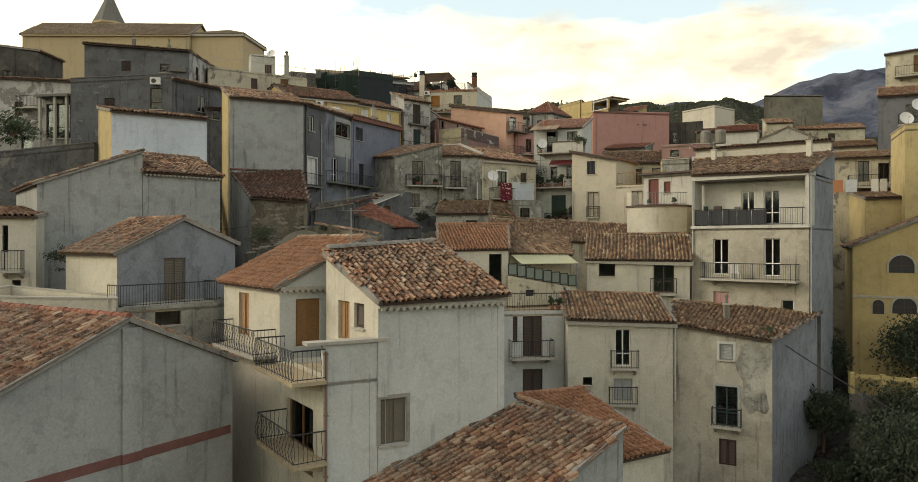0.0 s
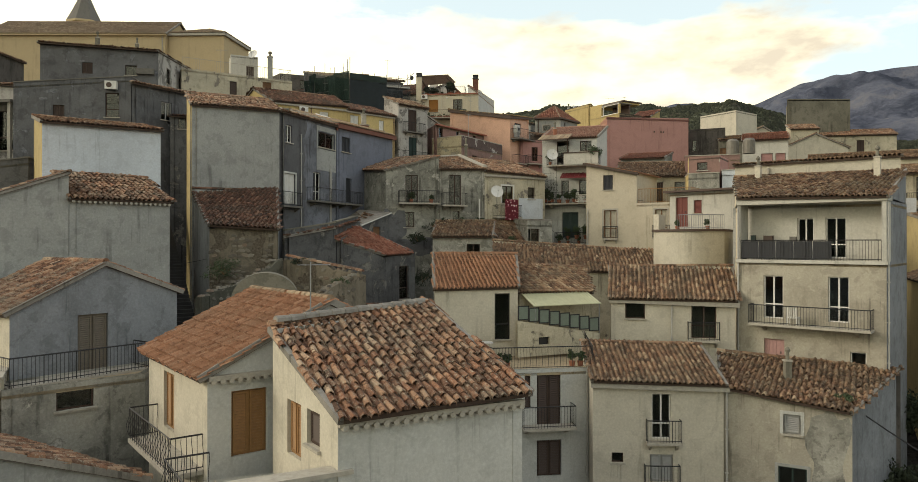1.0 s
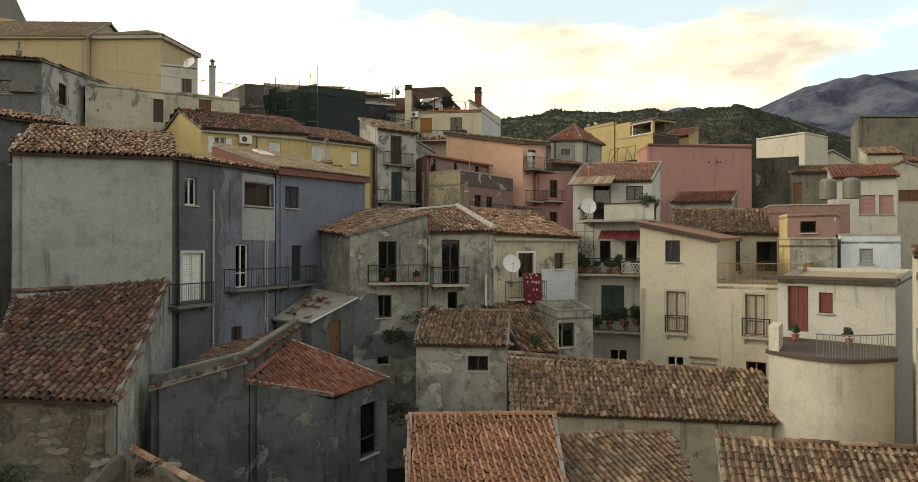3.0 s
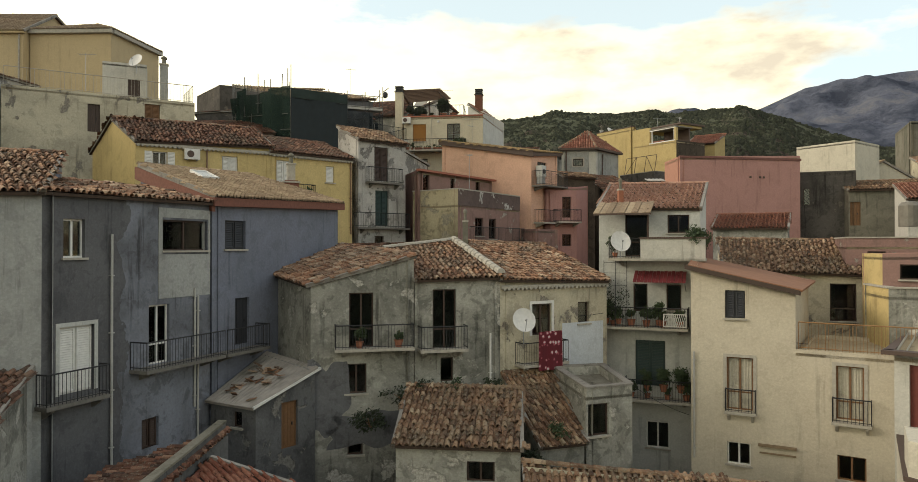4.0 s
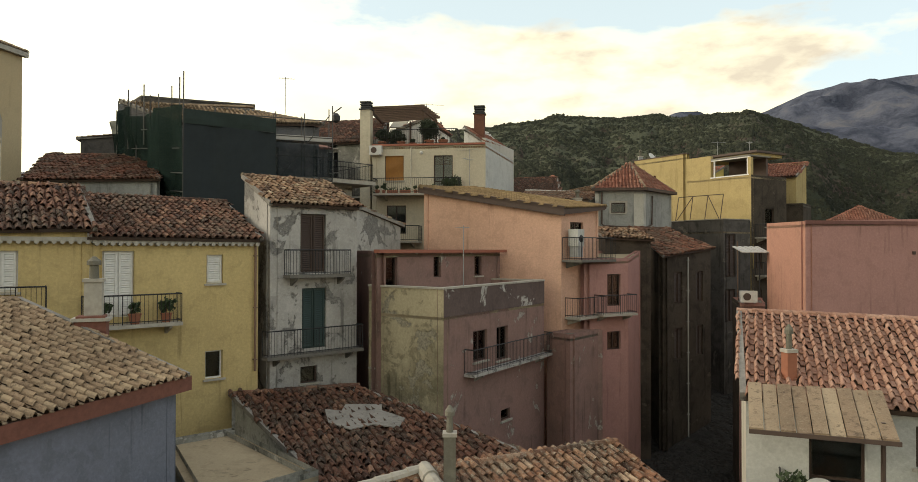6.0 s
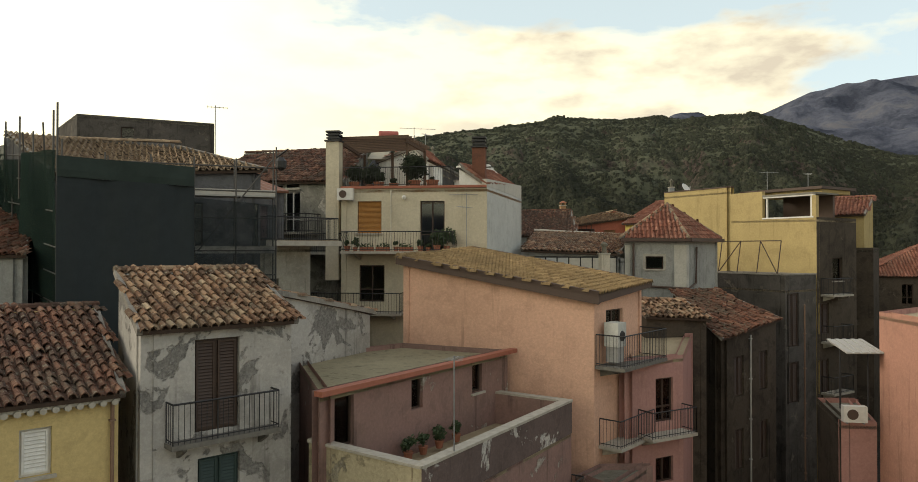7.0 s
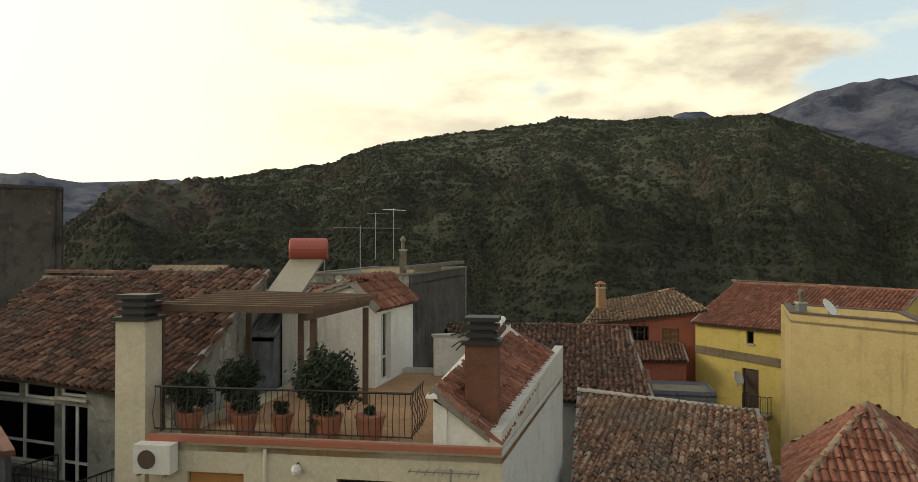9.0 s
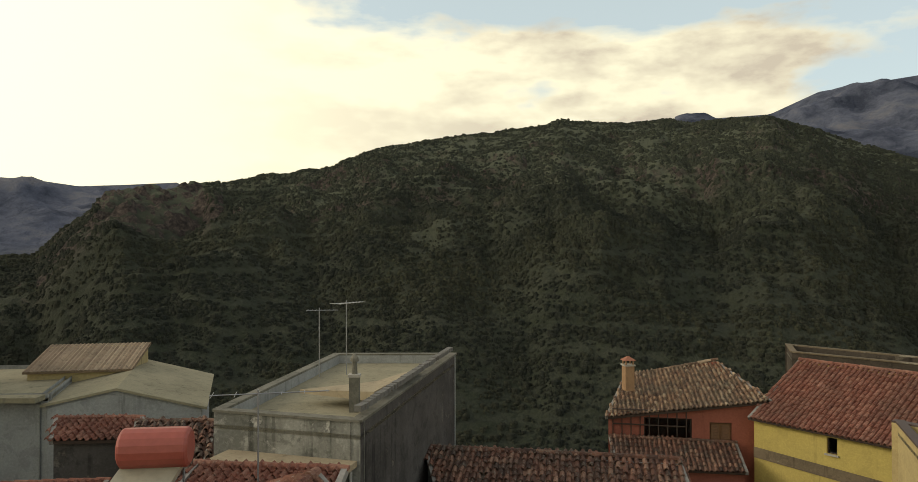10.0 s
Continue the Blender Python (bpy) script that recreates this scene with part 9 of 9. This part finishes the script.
cable((0.5, 65, 20.2), (7.2, 68, 20.0), 0.2)
cable((10.6, 65, 20.0), (14.5, 63, 19.2), 0.15)
cable((7.6, 69, 17.4), (10.8, 66.5, 15.5), 0.3)
antenna((-4.2, 27.5, 13.5), 1.8, 20, 6, 0.9)
chimney(ds.p(0.95, 25.3, -0.8), 0.24, 0.24, 0.75, "terracotta", "pot", 10, "slim rusty brown flue on the red tiles")
antenna((-8.6, 92, 35.8), 2.0, 20, 6, 0.8)
for i, (x, y, z) in enumerate(((17.9, 49.6, 19.0), (22.3, 45.0, 19.0))):
    chimney((x, y, z), 0.3, 0.3, 1.4, "cream", "pot", 48, "slim cream flue on the tiled slope")
chimney((14.9, 39.4, 9.6), 0.28, 0.28, 0.9, "concrete", "pot", 0, "short round-capped flue on the sagging roof")
tank = root("water_tank", (26.0, 74.5, 24.6), "pair of pale round water tanks on the roof", "water tank")
for k in (0, 1.3):
    Geo().lathe((26 + k, 74.5 - 0.5 * k, 24.3), [(0.55, 0), (0.55, 1.2), (0.4, 1.4), (0.15, 1.45)], 14).make("tank", "tin", tank)

# a balcony screen, a chair and washing on the cream house
d0 = house_d[1][0]
chair = root("plastic_chair", d0.p(2.9, 11.75, 0.5), "white plastic garden chair on the balcony", "chair")
g = Geo()
d0.box(g, 2.65, 3.15, 12.1, 12.16, 0.25, 0.7)
g.make("seat", "plastic_white", chair)
for i in range(5):
    g = Geo()
    d0.box(g, 2.66 + 0.1 * i, 2.73 + 0.1 * i, 12.16, 12.65, 0.66, 0.70)
    g.make("slat", "plastic_white", chair)
for u in (2.66, 3.1):
    for o in (0.26, 0.66):
        g = Geo()
        d0.box(g, u, u + 0.045, 11.75, 12.1, o, o + 0.045)
        g.make("leg", "plastic_white", chair)
ye = house_ye[1][0]
wash = root("washing", ye.p(4, 18.6, 0.95), "white and checked washing hung over a balcony rail", "washing")
for u, w, m in ((1.2, 0.7, "cloth_orange"), (2.1, 0.8, "white_blue"), (3.9, 0.5, "plastic_white"), (4.5, 0.5, "curtain")):
    g = Geo()
    ye.box(g, u, u + w, 18.0, 19.0, 0.93, 0.95)
    g.make("cloth", m, wash)
t1 = house_t[1][1]
g = Geo()
t1.box(g, 0.0, t1.len, 25.9, 26.95, 0.0, 0.02)
g.make("parapet_face", "flaked_red", house_t[0])
hr = house_hr[1][0]
for u0, u1, z0, z1 in ((4.6, 7.28, 21.3, 22.9), (4.6, 7.28, 24.25, 24.6), (4.6, 4.78, 22.9, 24.25), (7.18, 7.28, 22.9, 24.25)):
    g = Geo()
    hr.box(g, u0, u1, z0, z1, 0.0, 0.025)
    g.make("render_patch", "grey", house_hr[0])
pipe(terrace_b, 0, 0.06, 2.5, 10.6, "pipe_brown")
for z in (20.6, 23.6, 26.6, 29.4):
    balcony(house_nb, 1, 0.4, 2.6, z, 0.8)


# ---------------------------------------------------------------- stones of the rubble walls
STONES = []
for k in range(7):
    g = Geo()
    n = 6 + k % 2
    ang = [2 * math.pi * (i + 0.3 * RNG.random()) / n for i in range(n)]
    rad = [0.8 + 0.3 * RNG.random() for _ in range(n)]
    lo = [(rad[i] * math.cos(a), rad[i] * math.sin(a) * 0.72, -0.3) for i, a in enumerate(ang)]
    hi = [(0.72 * x + 0.05 * RNG.normal(), 0.72 * y + 0.05 * RNG.normal(), 0.3 + 0.12 * RNG.random()) for x, y, _ in lo]
    g.prism(lo, hi)
    me = bpy.data.meshes.new("stone")
    me.from_pydata(g.v, [], g.f)
    STONES.append(me)
t, b = shader("field_stone")
rnd = N(t, "ShaderNodeObjectInfo").outputs["Random"]
pos = N(t, "ShaderNodeNewGeometry").outputs["Position"]
nz = N(t, "ShaderNodeTexNoise", {"Vector": pos, "Scale": 9.0, "Detail": 5.0, "Roughness": 0.7}).outputs[0]
col = ramp(t, rnd, [(0.0, (0.12, 0.10, 0.08)), (0.4, (0.22, 0.195, 0.155)), (0.8, (0.31, 0.28, 0.225)), (1.0, (0.25, 0.16, 0.11))])
col = mix(t, calc(t, "MULTIPLY", nz, 0.7), col, (0.10, 0.095, 0.08))
set_in(t, b, Base_Color=col, Roughness=0.95, Normal=bump(t, nz, 0.6, 0.02))
for me in STONES:
    me.materials.append(MATS["field_stone"])


def stone_face(house, s, u0, u1, z0, top, count, size):
    """Field stones set in the face of a wall, under the line top(u)."""
    wall = [o for o in house.children if o.name.startswith("wall")][0]
    made = 0
    rows = int(math.sqrt(count * (top((u0 + u1) / 2) - z0) / (u1 - u0)))
    for j in range(rows):
        for i in range(int(count / rows)):
            u = u0 + (u1 - u0) * (i + 0.5 * (j % 2) + 0.35 * RNG.random()) / (count / rows)
            z = z0 + (top((u0 + u1) / 2) - z0) * (j + 0.5 + 0.3 * RNG.normal() * 0.4) / rows
            if z > top(u) - size * 0.6 or u > u1 or RNG.random() < 0.25 or noise.noise(Vector((u * 0.9, z * 0.9, 4.2))) < -0.08:
                continue
            ob = new("stone", STONES[int(RNG.integers(len(STONES)))])
            ob.parent = wall
            f = size * (0.65 + 0.6 * RNG.random())
            m = Matrix((s.d, (0, 0, 1), s.n)).transposed().to_4x4()
            ob.matrix_basis = Matrix.Translation(s.p(u, z, 0.0)) @ m @ Matrix.Rotation(RNG.normal(0, 0.25), 4, "Z") @ Matrix.Diagonal((1.25 * f, 0.85 * f, 0.06, 1))
            made += 1
    return made


hl = house_hl[1][0]
stone_face(house_hl[0], hl, 0.1, hl.len - 0.1, 11.5, lambda u: 16.4, 230, 0.17)


def rubble_wall(label, a, b, za, zb, base, count, size, thick=0.45, bow=0.0, mat="rubble"):
    """A broken field-stone wall with an uneven top from a to b."""
    w = root("ruined_wall", (a[0], a[1], base), label, "wall", "walls of the ruin")
    s = Side(a, b)
    k = max(4, int(s.len / 0.45))
    line = [za + (zb - za) * i / k - bow * math.sin(math.pi * i / k) + 0.07 * RNG.normal() for i in range(k + 1)]
    g = Geo()
    for i in range(k):
        u0, u1 = s.len * i / k, s.len * (i + 1) / k
        g.prism([s.p(u0, base), s.p(u1, base), s.p(u1, base, -thick), s.p(u0, base, -thick)], [s.p(u0, line[i]), s.p(u1, line[i + 1]), s.p(u1, line[i + 1] - 0.05, -thick), s.p(u0, line[i] - 0.05, -thick)])
    g.make("wall", mat, w)
    stone_face(w, s, 0.05, s.len - 0.05, max(base, min(za, zb) - 5.0), lambda u: za + (zb - za) * u / s.len - bow * math.sin(math.pi * u / s.len), count, size)
    for i in range(int(s.len / 0.3)):
        ob = new("stone", STONES[int(RNG.integers(len(STONES)))])
        ob.parent = w.children[0]
        u = 0.3 * i + 0.1
        top = line[min(k, int(round(u / s.len * k)))]
        f = 0.13 + 0.09 * RNG.random()
        ob.matrix_basis = Matrix.Translation(s.p(u, top + 0.02, -0.12 - 0.2 * RNG.random())) @ Matrix.Rotation(6.28 * RNG.random(), 4, "Z") @ Matrix.Diagonal((f, f, 0.16, 1))
    return w, s


rw1, rs1 = rubble_wall("ruined rubble wall with mossy flaking plaster", (-11.9, 40.2), (-9.4, 45.2), 13.3, 15.05, 6, 110, 0.19, bow=0.15, mat="mossy_dark")
rw2, rs2 = rubble_wall("ruined rubble gable wall with old tiles on top", (-9.4, 45.2), (-4.85, 42.1), 15.05, 14.35, 6, 170, 0.18)
rw3, rs3 = rubble_wall("broken rubble wall stump beside the gable", (-6.5, 38.4), (-4.85, 42.1), 13.3, 14.3, 6, 90, 0.17, thick=0.6)
ridge_line(rw2, rs2.p(0.1, 15.12, -0.2), rs2.p(rs2.len, 14.42, -0.2), "tiles_old")
# dark plate on the wall face, painted shade of a niche
g = Geo()
rs2.box(g, 3.0, 3.6, 12.4, 13.4, 0.0, 0.03)
g.make("niche", "tile_bed", rw2)
arch = root("vaulted_roof", (-8.1, 37.0, 8), "low plastered barrel vault with a rounded front", "vault")
g = Geo()
c0 = Vector((-8.1, 37.0, 0))
dx = Vector((0.97, 0.22, 0))
ring = [c0 + dx * 1.4 * math.cos(a) + Vector((0, 0, 13.4 + 1.2 * math.sin(a))) for a in np.linspace(math.pi, 0, 16)]
ring = [c0 - dx * 1.4 + Vector((0, 0, 6))] + ring + [c0 + dx * 1.4 + Vector((0, 0, 6))]
back = Vector((-0.3, 1.3, 0))
g.prism(ring, [p + back for p in ring])
g.make("wall", "concrete", arch)
building("house", "low collapsed roof of dark tiles beside the grey house", [(-5.0, 45.6), (-1.9, 46.6), (-2.6, 50.5), (-5.4, 49.5)], 4, [11.0, 10.8, 11.9, 12.1], "grey_old", "tiles_dark", category="shed", rough=0.06)
for x, y, sz in ((19.5, 36.6, 1.2), (21.5, 37.5, 1.4), (22.5, 35.0, 1.6), (25.0, 39.5, 1.5), (20.0, 31.5, 1.5), (22.0, 28.5, 1.6), (25.5, 31, 1.8), (28, 35.5, 1.8), (18.8, 33.5, 1.2), (24.4, 43.0, 1.2), (27.0, 45.2, 1.2)):
    bush((x, y, town_z(x, y) + 0.1), sz, 1500, 0.09, "dark overgrown garden bush on the slope")

ridge_line(house_l2[0], (2.15, 64.95, 22.0), (0.05, 69.6, 23.5), "stone", 0.2)
ridge_line(house_lb2[0], (-3.3, 67.7, 23.1), (0.0, 69.6, 23.5), "stone", 0.13)

bucket = root("bucket", (1.6, 104.2, FLOOR_M), "small red plastic bucket on the terrace floor", "bucket")
Geo().lathe((1.6, 104.2, FLOOR_M), [(0.12, 0), (0.16, 0.26), (0.175, 0.27), (0.15, 0.24)], 12).make("body", "tank_red", bucket)
pw = root("terrace_wall", (1.3, 107.3, FLOOR_M), "white rendered end wall of the terrace with a tiled top", "wall")
Geo().box((0.9, 106.8, FLOOR_M), (1.3, 0.3, 0), (-0.05, 0.3, 0), (0, 0, 1.2)).make("wall", "white_bright", pw)
Geo().box((0.84, 106.76, FLOOR_M + 1.2), (1.42, 0.33, 0), (-0.06, 0.4, 0), (0, 0, 0.08)).make("coping", "stone", pw)
palm = root("potted_palm", (2.2, 106.6, FLOOR_M), "small dark palm in a pot on the terrace", "plant")
Geo().lathe((2.2, 106.3, FLOOR_M), [(0.2, 0), (0.27, 0.4), (0.29, 0.42), (0.25, 0.4)], 12).make("pot", "terracotta", palm)
for k in range(26):
    a = 2 * math.pi * k / 26 + 0.1 * RNG.normal()
    g = Geo()
    base = Vector((2.2, 106.3, FLOOR_M + 0.4))
    pts = [base + Vector((math.cos(a) * r, math.sin(a) * r, 0.75 + (0.35 + 0.5 * (k % 3)) * r - 0.8 * r * r)) for r in (0.0, 0.2, 0.4, 0.6, 0.8)]
    side = Vector((-math.sin(a), math.cos(a), 0))
    for i in range(4):
        w0, w1 = 0.045 * math.sin(math.pi * (i + 0.3) / 4.6), 0.045 * math.sin(math.pi * (i + 1.3) / 4.6)
        g.poly(pts[i] - side * w0, pts[i + 1] - side * w1, pts[i + 1] + Vector((0, 0, 0.04)), pts[i] + Vector((0, 0, 0.04)))
        g.poly(pts[i] + Vector((0, 0, 0.04)), pts[i + 1] + Vector((0, 0, 0.04)), pts[i + 1] + side * w1, pts[i] + side * w0)
    g.make("frond", "leaf_dark", palm)
Geo().tube((2.2, 106.3, FLOOR_M + 0.3), (2.2, 106.3, FLOOR_M + 1.3), 0.06).make("stem", "wood_brown", palm)

# small grey house: white corner bands and brown gutter pipes
o0, o1 = house_o[1][0], house_o[1][1]
for s_, u0, u1 in ((o0, o0.len - 0.62, o0.len), (o1, 0.0, 0.35), (o0, 0.0, 0.3)):
    g = Geo()
    s_.box(g, u0, u1, 26, 32.3, 0.0, 0.02)
    g.make("corner_band", "white", house_o[0])
g = Geo()
g.path([o0.p(0.45, 32.4, 0.12), o0.p(0.45, 30.25, 0.1), o0.p(0.6, 30.1, 0.1), o0.p(o0.len + 0.1, 29.95, 0.1), o1.p(1.2, 30.2, 0.1), o1.p(1.3, 32.2, 0.1)], 0.06, 8)
g.make("drainpipe", "brown_trim", house_o[0])

af = house_af[1][0]
aircon(af, 6.65, 26.85, "old white cooling unit on the grey wall")

# a small roof window on the tan tiles
sky = root("skylight", (-11.4, 66.65, 26.35), "small white-framed skylight set in the tan tiles", "skylight")
corners = [Vector(p) for p in ((-11.16, 65.72, 26.20), (-10.76, 66.77, 26.25), (-11.7, 67.64, 26.66), (-12.05, 66.57, 26.60))]
nrm = (corners[2] - corners[0]).cross(corners[3] - corners[1]).normalized()
mid = sum(corners, Vector()) / 4
small = [mid + (p - mid) * 0.84 for p in corners]
for i in range(4):
    k = (i + 1) % 4
    g = Geo()
    g.prism([corners[i], corners[k], small[k], small[i]], [p + nrm * 0.14 for p in (corners[i], corners[k], small[k], small[i])])
    g.make("frame_rail", "white_paint", sky)
g = Geo()
g.prism([p + nrm * 0.08 for p in small], [p + nrm * 0.10 for p in small])
g.make("pane", "frosted", sky)
# planters and pots crowded along the balcony of the cream house
rng_m = random.Random(5)
for u in (1.55, 2.35, 3.5):
    trough = root("planter", hm.p(u, 31.97, 0.9), "brown trough planter with low greenery on the balcony", "planter", "balcony planters")
    g = Geo()
    hm.box(g, u - 0.33, u + 0.33, 31.965, 32.17, 0.78, 1.0)
    g.make("trough", "terracotta", trough)
    g = Geo()
    for k in range(60):
        c = hm.p(u + rng_m.uniform(-0.32, 0.32), 32.17 + abs(rng_m.gauss(0, 0.09)), 0.89 + rng_m.uniform(-0.12, 0.12))
        a = Vector((rng_m.uniform(-1, 1), rng_m.uniform(-1, 1), rng_m.uniform(-0.3, 1))).normalized() * 0.07
        b = a.cross(Vector((rng_m.uniform(-1, 1), rng_m.uniform(-1, 1), rng_m.uniform(-1, 1)))).normalized() * 0.03
        g.poly(c - a, c + b, c + a, c - b)
    g.make("foliage", "leaf", trough)
for u, d, r, hgt in ((0.55, 0.8, 0.15, 0.3), (0.98, 0.9, 0.12, 0.45), (3.0, 0.85, 0.13, 0.3), (4.2, 0.9, 0.14, 0.35), (4.55, 0.7, 0.12, 0.25), (5.0, 0.85, 0.17, 0.75), (5.45, 0.6, 0.15, 0.9)):
    potted(hm.p(u, 31.965, d), r, hgt)
# clay tiles and rubble weighing down the lean-to's sheets
ln = house_lean[1][0]
for k in range(26):
    u, v = rng_m.uniform(0.3, 1.9), rng_m.uniform(0.1, 2.4)
    p0 = ln.p(u, 17.25 - 0.05 * u / ln.len, -v)
    z = p0.z + v * 0.37 + 0.09
    g = Geo()
    a = Vector((rng_m.uniform(-1, 1), rng_m.uniform(-1, 1), 0.2)).normalized()
    b = a.cross(Vector((0, 0, 1))).normalized()
    g.box(Vector((p0.x, p0.y, z - 0.03)), a * 0.38, b * 0.19, Vector((0, 0, 0.035)))
    g.make("loose_tile", "tiles_old", house_lean[0])

# ---------------------------------------------------------------- weathering and painted shade of the walls
stain(house_z, 0, 4.1, 7.1, 1.5, 3.4, "grey_old", 5)
# dark patches left and low paint in the less lit part of these walls
stain(house_l, 1, 0.7, 17.0, 1.6, 3.0, "slate_old", 7)
stain(house_l, 1, 2.6, 15.6, 3.6, 1.4, "slate_old", 8)
stain(house_lb2, 0, 1.6, 15.8, 3.0, 2.2, "slate_old", 9)
# the rain ledge and hooks on the cream wall, weeds behind the shed
g = Geo()
cr0 = house_cr[1][0]
cr0.box(g, 2.7, cr0.len + 0.02, 14.9, 15.0, 0.003, 0.14)
cr0.box(g, 2.75, cr0.len, 14.6, 14.66, 0.003, 0.07)
g.make("ledge", "damp_rust", house_cr[0])
for k, (x, y, z) in enumerate(((-1.2, 62.9, 17.3), (0.2, 62.8, 17.35), (1.6, 62.7, 17.3), (4.2, 61.6, 15.9))):
    bush((x, y, z), 0.55, 380, 0.06, "weedy tuft growing behind the shed roof", "leaf" if k % 2 else "leaf_dark", 0.7)
